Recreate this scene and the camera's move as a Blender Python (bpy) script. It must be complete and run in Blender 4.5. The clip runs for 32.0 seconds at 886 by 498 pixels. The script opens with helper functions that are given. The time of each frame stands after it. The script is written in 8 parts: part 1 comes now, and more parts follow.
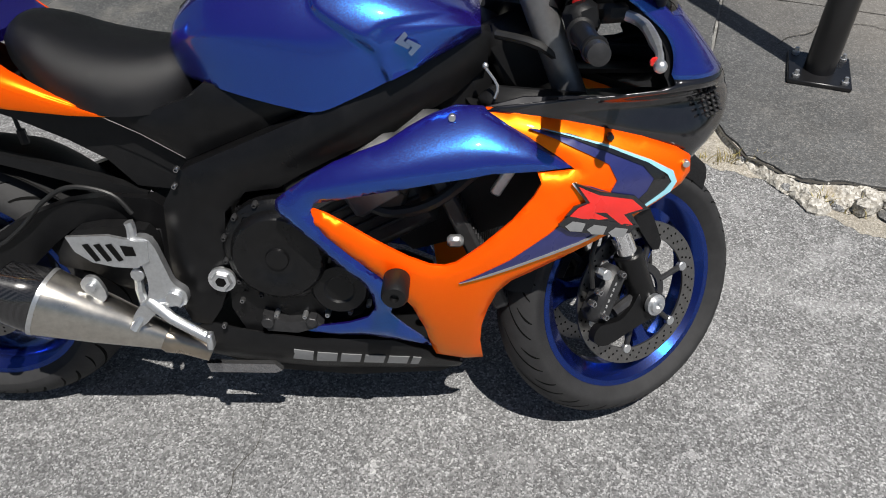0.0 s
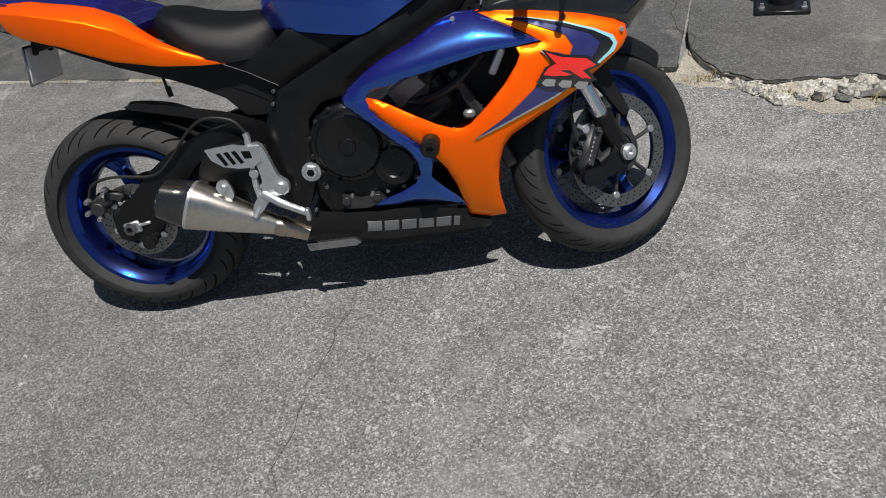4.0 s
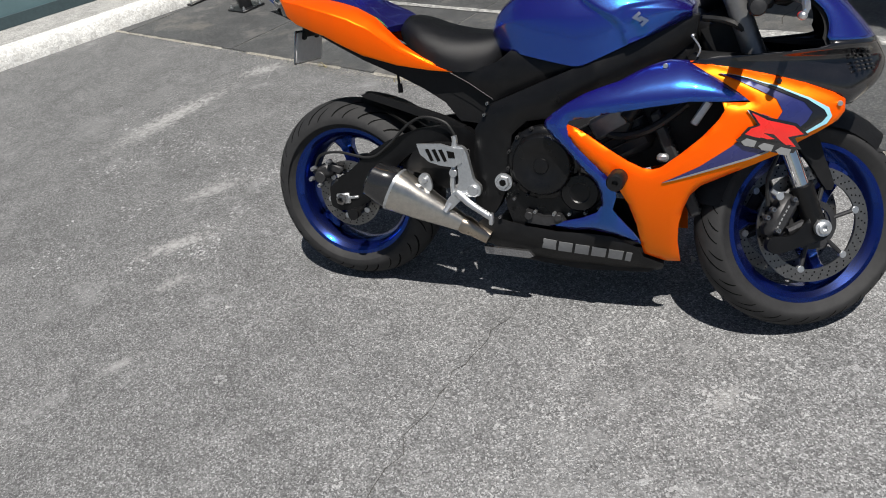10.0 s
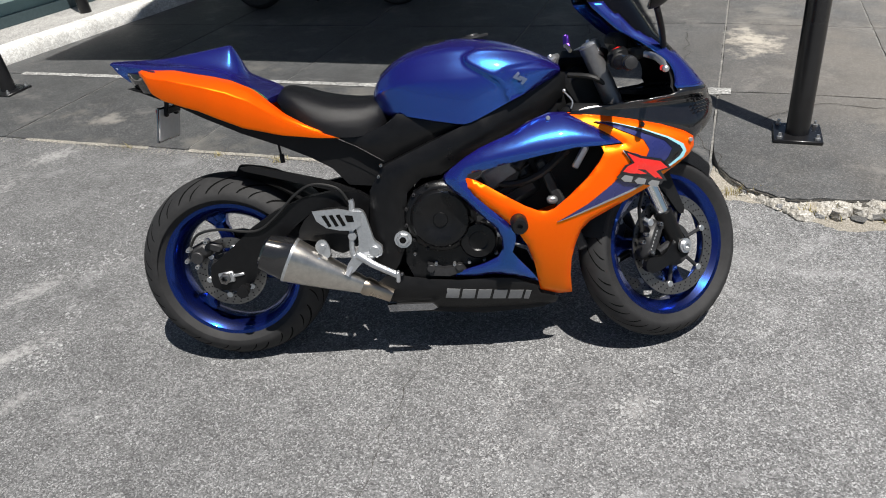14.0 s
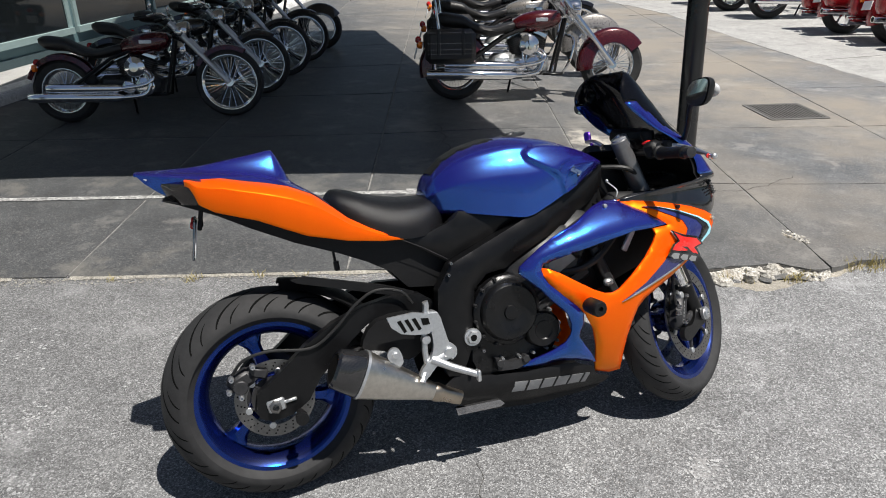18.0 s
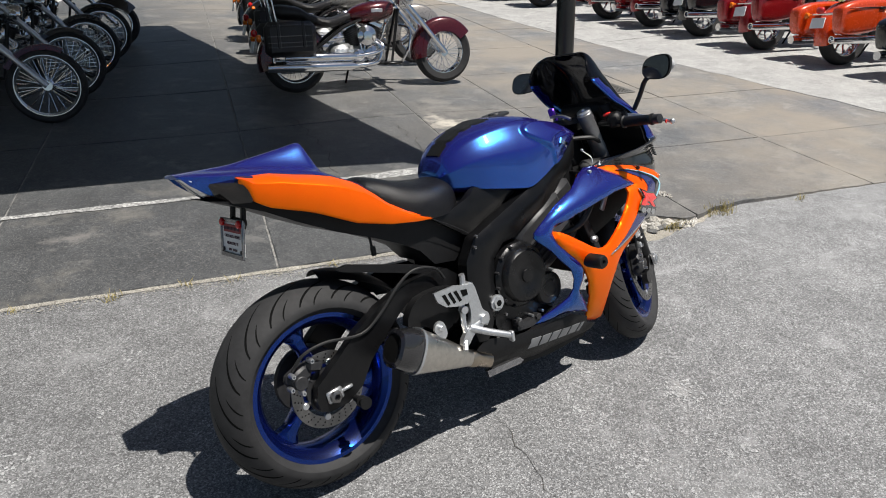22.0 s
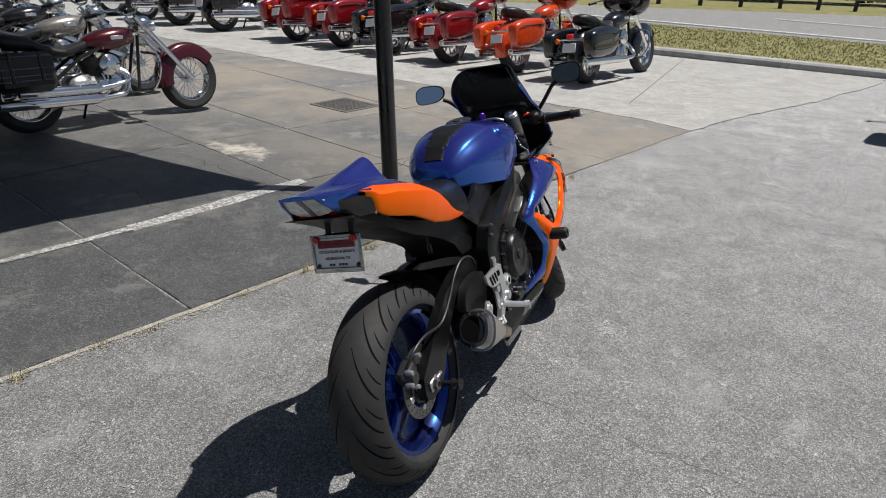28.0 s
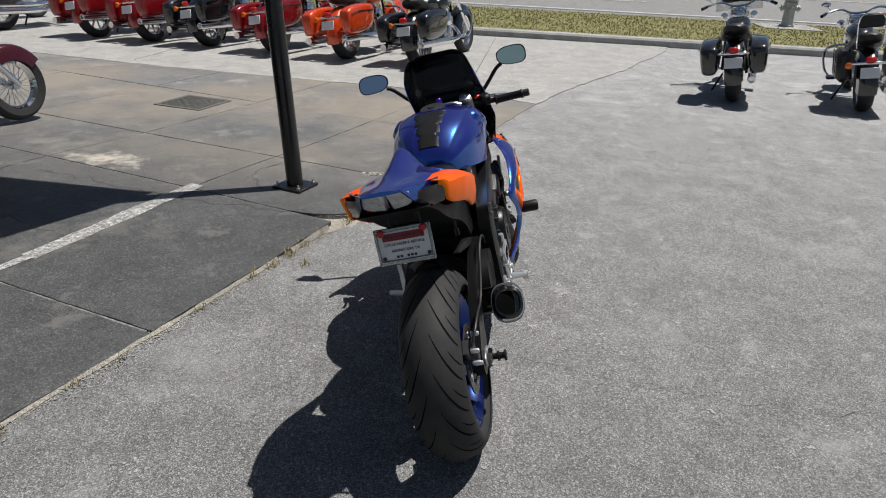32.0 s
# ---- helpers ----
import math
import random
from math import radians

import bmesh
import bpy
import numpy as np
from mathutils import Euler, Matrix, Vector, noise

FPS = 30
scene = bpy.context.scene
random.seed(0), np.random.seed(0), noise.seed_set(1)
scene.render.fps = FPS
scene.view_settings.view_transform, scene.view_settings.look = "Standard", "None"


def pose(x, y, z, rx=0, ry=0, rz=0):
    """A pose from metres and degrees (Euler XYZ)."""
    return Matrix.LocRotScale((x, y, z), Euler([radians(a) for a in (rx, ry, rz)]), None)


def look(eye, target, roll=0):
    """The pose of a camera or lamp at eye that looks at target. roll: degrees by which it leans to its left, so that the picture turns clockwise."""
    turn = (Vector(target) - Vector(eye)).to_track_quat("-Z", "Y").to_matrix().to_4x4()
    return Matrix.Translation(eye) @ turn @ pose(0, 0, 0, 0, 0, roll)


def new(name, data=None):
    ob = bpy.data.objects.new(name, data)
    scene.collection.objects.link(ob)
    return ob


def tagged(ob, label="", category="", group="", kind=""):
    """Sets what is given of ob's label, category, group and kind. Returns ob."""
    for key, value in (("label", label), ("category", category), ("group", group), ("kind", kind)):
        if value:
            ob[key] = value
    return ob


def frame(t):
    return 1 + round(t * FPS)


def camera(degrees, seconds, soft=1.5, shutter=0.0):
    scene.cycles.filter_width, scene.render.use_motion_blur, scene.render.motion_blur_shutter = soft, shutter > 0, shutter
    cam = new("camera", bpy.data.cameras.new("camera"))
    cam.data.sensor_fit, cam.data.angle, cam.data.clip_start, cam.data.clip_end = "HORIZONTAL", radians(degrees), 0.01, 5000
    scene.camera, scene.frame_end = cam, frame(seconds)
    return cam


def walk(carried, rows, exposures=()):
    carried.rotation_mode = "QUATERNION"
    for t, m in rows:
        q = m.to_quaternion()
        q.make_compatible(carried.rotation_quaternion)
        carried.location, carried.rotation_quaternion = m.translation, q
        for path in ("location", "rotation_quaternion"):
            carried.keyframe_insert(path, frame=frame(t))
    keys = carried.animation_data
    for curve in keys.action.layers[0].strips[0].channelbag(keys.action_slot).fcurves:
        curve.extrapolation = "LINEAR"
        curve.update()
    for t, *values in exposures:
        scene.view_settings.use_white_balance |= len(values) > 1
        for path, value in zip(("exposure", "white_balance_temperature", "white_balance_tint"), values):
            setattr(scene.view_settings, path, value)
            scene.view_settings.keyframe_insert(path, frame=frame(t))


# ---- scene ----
# ---- camera ----
cam = camera(63.5, 32.0, soft=1.0)
PATH = [
    (0, (1.053, -0.994, 1.443), (0.985, 0.407, 0.017), -1.0),
    (0.5, (0.993, -1.122, 1.448), (1.005, 0.296, 0.037), -1.3),
    (1, (0.974, -1.215, 1.462), (0.979, 0.295, 0.151), -3.3),
    (1.5, (1.057, -1.283, 1.422), (1.017, 0.185, 0.064), -6.7),
    (2, (1.274, -1.428, 1.402), (1.239, 0.03, 0.033), -11.9),
    (2.5, (1.405, -1.529, 1.413), (1.384, -0.026, 0.092), -17.0),
    (3, (1.406, -1.566, 1.391), (1.328, -0.104, 0.028), -18.0),
    (3.5, (1.229, -1.632, 1.45), (0.986, -0.153, 0.126), -14.0),
    (5.5, (1.1, -1.704, 1.466), (0.861, -0.152, 0.228), -11.3),
    (6, (1.116, -1.716, 1.43), (0.9, -0.192, 0.153), -11.8),
    (6.5, (1.105, -1.708, 1.46), (0.92, -0.166, 0.201), -12.1),
    (7, (1.124, -1.726, 1.434), (0.988, -0.193, 0.156), -10.5),
    (7.5, (1.153, -1.728, 1.453), (1.063, -0.191, 0.176), -10.7),
    (8, (1.188, -1.766, 1.441), (1.138, -0.205, 0.192), -9.2),
    (8.5, (1.177, -1.743, 1.369), (1.194, -0.236, 0.054), -5.4),
    (9, (1.186, -1.694, 1.473), (0.871, -0.262, 0.113), -5.0),
    (9.5, (1.258, -1.728, 1.506), (0.628, -0.272, 0.288), -8.5),
    (10, (1.243, -1.778, 1.504), (0.477, -0.332, 0.354), -10.6),
    (10.5, (1.239, -1.789, 1.519), (0.514, -0.272, 0.435), -7.5),
    (11, (1.269, -1.799, 1.532), (0.586, -0.245, 0.474), -6.8),
    (11.5, (1.27, -1.813, 1.531), (0.713, -0.217, 0.463), -3.8),
    (12, (1.249, -1.811, 1.535), (0.728, -0.207, 0.461), -2.0),
    (12.5, (1.166, -1.82, 1.546), (0.63, -0.213, 0.482), -4.5),
    (13, (0.965, -1.895, 1.546), (0.508, -0.272, 0.47), -6.1),
    (13.5, (0.916, -1.919, 1.557), (0.696, -0.277, 0.436), -5.5),
    (14, (0.878, -1.898, 1.551), (0.717, -0.219, 0.476), -5.8),
    (14.5, (0.785, -1.838, 1.556), (0.644, -0.148, 0.496), -6.5),
    (15, (0.612, -1.811, 1.533), (0.646, -0.069, 0.551), -4.6),
    (15.5, (0.536, -1.813, 1.548), (0.669, -0.054, 0.607), -3.0),
    (17.5, (0.069, -1.867, 1.563), (0.533, -0.127, 0.694), 1.7),
    (18, (-0.02, -1.768, 1.555), (0.522, -0.04, 0.707), -0.6),
    (18.5, (-0.089, -1.699, 1.539), (0.487, -0.029, 0.602), -0.3),
    (19, (-0.186, -1.701, 1.547), (0.51, -0.068, 0.625), 0.8),
    (19.5, (-0.334, -1.714, 1.565), (0.497, -0.13, 0.67), 0.6),
    (20, (-0.454, -1.734, 1.565), (0.447, -0.18, 0.684), 1.2),
    (20.5, (-0.523, -1.714, 1.564), (0.419, -0.164, 0.722), 1.6),
    (21, (-0.593, -1.64, 1.55), (0.346, -0.102, 0.681), 0.7),
    (21.5, (-0.66, -1.594, 1.548), (0.359, -0.113, 0.673), 0.0),
    (22, (-0.715, -1.562, 1.559), (0.364, -0.116, 0.695), 1.0),
    (22.5, (-0.852, -1.539, 1.562), (0.332, -0.174, 0.704), 1.7),
    (23, (-0.987, -1.518, 1.564), (0.25, -0.192, 0.721), 2.5),
    (23.5, (-1.082, -1.483, 1.561), (0.172, -0.179, 0.709), 3.1),
    (24, (-1.145, -1.397, 1.543), (0.106, -0.092, 0.686), 3.0),
    (24.5, (-1.201, -1.3, 1.543), (0.102, -0.051, 0.682), 2.0),
    (25, (-1.257, -1.217, 1.547), (0.081, -0.011, 0.679), 1.6),
    (25.5, (-1.372, -1.15, 1.54), (0.099, -0.082, 0.707), 2.6),
    (26, (-1.514, -1.097, 1.555), (0.055, -0.152, 0.753), 3.4),
    (26.5, (-1.597, -1.072, 1.558), (0.022, -0.203, 0.768), 4.2),
    (28.5, (-1.709, -0.73, 1.535), (0.012, -0.084, 0.747), 2.3),
    (29, (-1.833, -0.653, 1.548), (-0.072, -0.154, 0.744), 2.2),
    (29.5, (-1.917, -0.599, 1.564), (-0.115, -0.19, 0.801), 3.2),
    (30, (-1.966, -0.545, 1.565), (-0.149, -0.148, 0.829), 4.2),
    (30.5, (-1.927, -0.432, 1.529), (-0.124, 0.031, 0.796), 3.9),
    (31, (-1.892, -0.32, 1.526), (-0.081, 0.121, 0.801), 2.5),
    (31.5, (-1.876, -0.245, 1.518), (-0.049, 0.097, 0.78), 1.0),
    (32, (-1.927, -0.162, 1.526), (-0.101, 0.05, 0.738), 2.7),
]

walk(cam, [(t, look(eye, target, roll)) for t, eye, target, roll in PATH],
     [(0.0, 0.26), (1.2, 0.33), (2.8, -0.02), (5.5, 0.12), (8.0, 0.18), (12.0, 0.28), (14.0, 0.32), (19.0, 0.46), (23.0, 0.34), (26.0, 0.22), (29.0, 0.09), (32.0, 0.06)])

# ---- daylight ----
world = bpy.data.worlds.new("sky")
scene.world = world
world.use_nodes = True
wn = world.node_tree
sky = wn.nodes.new("ShaderNodeTexSky")
sky.sky_type = "NISHITA"
sky.sun_disc = False
sky.sun_elevation = radians(70)
SUN_WAY = Vector((0.21, -0.29, 1.0)).normalized()
sky.sun_rotation = math.atan2(SUN_WAY.x, SUN_WAY.y)
wn.links.new(sky.outputs["Color"], wn.nodes["Background"].inputs["Color"])
wn.nodes["Background"].inputs["Strength"].default_value = 0.042
sun_data = bpy.data.lights.new("sun", "SUN")
sun_data.energy, sun_data.angle, sun_data.color = 5.0, radians(0.53), (1.0, 0.96, 0.9)
sun = new("sun", sun_data)
sun.matrix_world = look(SUN_WAY * 30, (0, 0, 0))


# ---- materials ----
def mat(name, color, rough=0.5, metal=0.0, coat=0.0, vary=0.12, scale=40.0, bump=0.0, bump_scale=400.0, rough_vary=0.06, spec=0.5, island=0.0):
    """A surface with colour variation at two scales, uneven gloss and fine relief, in object space metres."""
    m = bpy.data.materials.new(name)
    m.use_nodes = True
    nt = m.node_tree
    b = nt.nodes["Principled BSDF"]
    tc = nt.nodes.new("ShaderNodeTexCoord")
    n1 = nt.nodes.new("ShaderNodeTexNoise")
    n1.inputs["Scale"].default_value, n1.inputs["Detail"].default_value, n1.inputs["Roughness"].default_value = scale, 5, 0.65
    nt.links.new(tc.outputs["Object"], n1.inputs["Vector"])
    r = nt.nodes.new("ShaderNodeMapRange")
    r.inputs["From Min"].default_value, r.inputs["From Max"].default_value = 0.3, 0.7
    r.inputs["To Min"].default_value, r.inputs["To Max"].default_value = 1 - vary, 1 + vary
    nt.links.new(n1.outputs["Fac"], r.inputs["Value"])
    mul = nt.nodes.new("ShaderNodeVectorMath")
    mul.operation = "SCALE"
    mul.inputs[0].default_value = color
    nt.links.new(r.outputs["Result"], mul.inputs["Scale"])
    nt.links.new(mul.outputs["Vector"], b.inputs["Base Color"])
    rr = nt.nodes.new("ShaderNodeMapRange")
    rr.inputs["From Min"].default_value, rr.inputs["From Max"].default_value = 0.3, 0.7
    rr.inputs["To Min"].default_value, rr.inputs["To Max"].default_value = max(0.02, rough - rough_vary), min(1, rough + rough_vary)
    n2 = nt.nodes.new("ShaderNodeTexNoise")
    n2.inputs["Scale"].default_value, n2.inputs["Detail"].default_value = scale * 0.3, 3
    nt.links.new(tc.outputs["Object"], n2.inputs["Vector"])
    nt.links.new(n2.outputs["Fac"], rr.inputs["Value"])
    nt.links.new(rr.outputs["Result"], b.inputs["Roughness"])
    b.inputs["Metallic"].default_value = metal
    b.inputs["Coat Weight"].default_value = coat
    b.inputs["Coat Roughness"].default_value = 0.04
    b.inputs["Specular IOR Level"].default_value = spec
    if bump:
        n3 = nt.nodes.new("ShaderNodeTexNoise")
        n3.inputs["Scale"].default_value, n3.inputs["Detail"].default_value = bump_scale, 3
        nt.links.new(tc.outputs["Object"], n3.inputs["Vector"])
        bp = nt.nodes.new("ShaderNodeBump")
        bp.inputs["Strength"].default_value, bp.inputs["Distance"].default_value = bump, 0.001
        nt.links.new(n3.outputs["Fac"], bp.inputs["Height"])
        nt.links.new(bp.outputs["Normal"], b.inputs["Normal"])
    return m




def candy(name, flake, under, amount, rough, coat=1.0, spec=0.5):
    """Candy paint: bright metal flake over a darker purple undercoat, under clear lacquer."""
    m = mat(name, flake, rough, 1.0, coat, 0.12, 1400)
    nt = m.node_tree
    b = nt.nodes["Principled BSDF"]
    p = nt.nodes.new("ShaderNodeBsdfPrincipled")
    p.inputs["Base Color"].default_value = (*under, 1)
    p.inputs["Roughness"].default_value = 0.4
    p.inputs["Coat Weight"].default_value = coat
    p.inputs["Specular IOR Level"].default_value = spec
    p.inputs["Coat Roughness"].default_value = 0.03
    x = nt.nodes.new("ShaderNodeMixShader")
    x.inputs[0].default_value = amount
    nt.links.new(p.outputs[0], x.inputs[1])
    nt.links.new(b.outputs[0], x.inputs[2])
    nt.links.new(x.outputs[0], nt.nodes["Material Output"].inputs["Surface"])
    return m


BLUE = candy("candy_blue_paint", (0.001, 0.26, 1.0), (0.011, 0.003, 0.105), 0.37, 0.21, 0.6, 0.3)
# yellow flake imitates the clipped yellow of sunlit top edges
ORANGE = candy("fluorescent_orange_paint", (1.0, 0.84, 0.0), (1.0, 0.058, 0.0), 0.18, 0.4, 0.1, 0.12)
NAVY = mat("navy_decal", (0.02, 0.025, 0.13), 0.3, 0.1, 0.8, 0.08, 60)
CYAN = mat("light_blue_pinstripe", (0.3, 0.62, 0.72), 0.35, 0, 0.6, 0.05, 60)
RED = mat("red_decal", (0.75, 0.02, 0.015), 0.3, 0, 0.7, 0.05, 60)
GREY = mat("silver_grey_decal", (0.27, 0.275, 0.28), 0.35, 0.2, 0.4, 0.08, 80)
GLOSSBLACK = mat("gloss_black_paint", (0.008, 0.008, 0.01), 0.2, 0, 0.8, 0.2, 40)
BLACK = mat("satin_black_paint", (0.005, 0.005, 0.0055), 0.33, 0, 0.0, 0.25, 50, 0.15, 900, spec=0.3)
PLASTIC = mat("black_plastic", (0.0055, 0.0055, 0.006), 0.5, 0, 0, 0.25, 60, 0.3, 1200, spec=0.3)
RUBBER = mat("tyre_rubber", (0.017, 0.017, 0.018), 0.75, 0, 0, 0.3, 30, 0.35, 700)
# near-black for recesses that are not cut: their shade is in the colour
RECESS_SHADE = mat("recess_shade_black", (0.004, 0.004, 0.004), 0.9, 0, 0, 0.2, 50, spec=0.1)
VINYL = mat("seat_vinyl", (0.006, 0.006, 0.007), 0.37, 0, 0, 0.2, 50, 0.6, 1500, spec=0.32)
ALU = mat("bare_aluminium", (0.62, 0.63, 0.64), 0.38, 0.9, 0, 0.1, 120, 0.2, 900)
STEEL = mat("brushed_stainless", (0.56, 0.53, 0.48), 0.32, 1.0, 0, 0.12, 60, 0.15, 500)
CHROME = mat("chrome", (0.85, 0.85, 0.86), 0.08, 1.0, 0, 0.05, 30, 0, rough_vary=0.03)
DARKMETAL = mat("dark_cast_metal", (0.035, 0.035, 0.037), 0.45, 0.4, 0, 0.25, 60, 0.3, 900)
ENGINE = mat("black_engine_paint", (0.005, 0.005, 0.0055), 0.3, 0.0, 0, 0.3, 60, 0.3, 700, spec=0.35)
DISC = mat("brake_disc_steel", (0.2, 0.195, 0.19), 0.35, 0.9, 0, 0.15, 150, 0.1, 900)
SMOKE = mat("smoked_screen", (0.006, 0.006, 0.008), 0.08, 0, 0.6, 0.1, 20, rough_vary=0.03)
LENS_DARK = mat("smoked_lamp_lens", (0.018, 0.015, 0.014), 0.1, 0, 0.4, 0.2, 30, rough_vary=0.03)
MIRROR = mat("mirror_glass", (0.9, 0.92, 0.94), 0.02, 1.0, 0, 0.02, 10, rough_vary=0.01)
ORANGE_LENS = mat("amber_lens", (0.75, 0.16, 0.01), 0.15, 0, 0.5, 0.1, 60, rough_vary=0.03)
RED_LENS = mat("red_lens", (0.5, 0.012, 0.012), 0.12, 0, 0.5, 0.1, 60, rough_vary=0.03)
WHITE = mat("white_plate", (0.72, 0.72, 0.73), 0.45, 0, 0, 0.06, 60)
PURPLE = mat("anodised_purple", (0.12, 0.04, 0.4), 0.3, 0.8, 0, 0.1, 60)
RIMBLUE = candy("candy_blue_rim", (0.0, 0.06, 0.42), (0.001, 0.004, 0.045), 0.5, 0.17, 0.35, 0.3)
POLE = mat("black_gloss_post_paint", (0.009, 0.009, 0.01), 0.3, 0, 0.2, 0.3, 8, 0.3, 60)
HOSE = mat("black_hose", (0.012, 0.012, 0.012), 0.5, 0, 0, 0.2, 60)


def carbon():
    m = mat("carbon_fibre", (0.03, 0.03, 0.032), 0.22, 0.1, 0.8, 0.1, 50)
    nt = m.node_tree
    b = nt.nodes["Principled BSDF"]
    tc = nt.nodes.new("ShaderNodeTexCoord")
    mp = nt.nodes.new("ShaderNodeMapping")
    mp.inputs["Rotation"].default_value = (0.3, 0.5, 0.6)
    ch = nt.nodes.new("ShaderNodeTexChecker")
    ch.inputs["Scale"].default_value = 260
    ch.inputs["Color1"].default_value, ch.inputs["Color2"].default_value = (0.005, 0.005, 0.0055, 1), (0.026, 0.026, 0.028, 1)
    nt.links.new(tc.outputs["Object"], mp.inputs["Vector"])
    nt.links.new(mp.outputs["Vector"], ch.inputs["Vector"])
    nt.links.new(ch.outputs["Color"], b.inputs["Base Color"])
    return m


CARBON = carbon()


def smoked_glass():
    m = mat("smoked_windscreen", (0.006, 0.006, 0.008), 0.06, 0, 0.6, 0.1, 20, rough_vary=0.02)
    nt = m.node_tree
    tr = nt.nodes.new("ShaderNodeBsdfTransparent")
    tr.inputs[0].default_value = (0.16, 0.17, 0.19, 1)
    x = nt.nodes.new("ShaderNodeMixShader")
    x.inputs[0].default_value = 0.45
    nt.links.new(tr.outputs[0], x.inputs[1])
    nt.links.new(nt.nodes["Principled BSDF"].outputs[0], x.inputs[2])
    nt.links.new(x.outputs[0], nt.nodes["Material Output"].inputs["Surface"])
    return m


SCREEN = smoked_glass()


def clear_screen():
    m = mat("clear_windshield", (0.8, 0.82, 0.82), 0.05, 0, 0.0, 0.02, 20, rough_vary=0.02)
    nt = m.node_tree
    tr = nt.nodes.new("ShaderNodeBsdfTransparent")
    tr.inputs[0].default_value = (0.86, 0.88, 0.87, 1)
    gl = nt.nodes.new("ShaderNodeBsdfGlossy")
    gl.inputs["Roughness"].default_value = 0.03
    x = nt.nodes.new("ShaderNodeMixShader")
    x.inputs[0].default_value = 0.12
    nt.links.new(tr.outputs[0], x.inputs[1])
    nt.links.new(gl.outputs[0], x.inputs[2])
    nt.links.new(x.outputs[0], nt.nodes["Material Output"].inputs["Surface"])
    return m


CLEARSCREEN = clear_screen()
GREYTUBE = mat("grey_anodised_tube", (0.2, 0.2, 0.205), 0.4, 0.7, 0, 0.1, 60)
CLEARLENS = mat("clear_grey_lens", (0.5, 0.5, 0.5), 0.15, 0.0, 0.8, 0.25, 60, rough_vary=0.03)
DARKCHROME = mat("dull_chrome", (0.3, 0.3, 0.31), 0.2, 0.9, 0, 0.15, 60, rough_vary=0.05)


def ground_mat(name, base, light, dark, chip, stain, stain_color, fine=260.0, rough=0.85, bump=0.6, stain_scale=0.9, brown=None, bright=None, scuff=0.0, scuff_scale=3.2, worn=(), spec=0.5, flake=9.0):
    """Stone chips in binder: fine speckle, coarse mottling, pale and dark blotches, in world metres."""
    m = bpy.data.materials.new(name)
    m.use_nodes = True
    nt = m.node_tree
    b = nt.nodes["Principled BSDF"]
    geo = nt.nodes.new("ShaderNodeNewGeometry")

    def noise_tex(scale, detail, rough_=0.6, off=0.0):
        n = nt.nodes.new("ShaderNodeTexNoise")
        n.inputs["Scale"].default_value, n.inputs["Detail"].default_value, n.inputs["Roughness"].default_value = scale, detail, rough_
        if off:
            v = nt.nodes.new("ShaderNodeVectorMath")
            v.inputs[1].default_value = (off, off * 0.7, 0)
            nt.links.new(geo.outputs["Position"], v.inputs[0])
            nt.links.new(v.outputs["Vector"], n.inputs["Vector"])
        else:
            nt.links.new(geo.outputs["Position"], n.inputs["Vector"])
        return n

    def ramp(src, stops):
        r = nt.nodes.new("ShaderNodeValToRGB")
        e = r.color_ramp.elements
        e[0].position, e[0].color = stops[0][0], (*stops[0][1], 1)
        e[1].position, e[1].color = stops[-1][0], (*stops[-1][1], 1)
        for pos, col in stops[1:-1]:
            e.new(pos).color = (*col, 1)
        nt.links.new(src, r.inputs["Fac"])
        return r

    def mix(fac, a, c, mode="MIX"):
        x = nt.nodes.new("ShaderNodeMix")
        x.data_type, x.blend_type = "RGBA", mode
        if isinstance(fac, float):
            x.inputs["Factor"].default_value = fac
        else:
            nt.links.new(fac, x.inputs["Factor"])
        for sock, val in (("A", a), ("B", c)):
            s = [i for i in x.inputs if i.name == sock and i.type == "RGBA"][0]
            if isinstance(val, tuple):
                s.default_value = (*val, 1)
            else:
                nt.links.new(val, s)
        return [o for o in x.outputs if o.type == "RGBA"][0]

    vor = nt.nodes.new("ShaderNodeTexVoronoi")
    vor.inputs["Scale"].default_value = fine
    nt.links.new(geo.outputs["Position"], vor.inputs["Vector"])
    sep = nt.nodes.new("ShaderNodeSeparateColor")
    nt.links.new(vor.outputs["Color"], sep.inputs["Color"])
    chips = ramp(sep.outputs[0], [(0.0, dark), (0.45, base), (0.8, light), (1.0, chip)])
    coarse = ramp(noise_tex(3.2, 6, 0.62).outputs["Fac"], [(0.3, (0.82, 0.82, 0.82)), (0.5, (1.0, 1.0, 1.0)), (0.72, (1.17, 1.168, 1.162))])
    col = mix(1.0, chips.outputs["Color"], coarse.outputs["Color"], "MULTIPLY")
    patch = ramp(noise_tex(11.0, 5, 0.65, 6.4).outputs["Fac"], [(0.3, (0.88, 0.88, 0.88)), (0.5, (1.0, 1.0, 1.0)), (0.7, (1.12, 1.12, 1.118))])
    col = mix(1.0, col, patch.outputs["Color"], "MULTIPLY")
    vor2 = nt.nodes.new("ShaderNodeTexVoronoi")
    vor2.inputs["Scale"].default_value = fine * 0.4
    nt.links.new(geo.outputs["Position"], vor2.inputs["Vector"])
    sep2 = nt.nodes.new("ShaderNodeSeparateColor")
    nt.links.new(vor2.outputs["Color"], sep2.inputs["Color"])
    mid = ramp(sep2.outputs[1], [(0.0, (0.86, 0.86, 0.86)), (0.5, (1.0, 1.0, 1.0)), (1.0, (1.15, 1.15, 1.148))])
    col = mix(1.0, col, mid.outputs["Color"], "MULTIPLY")
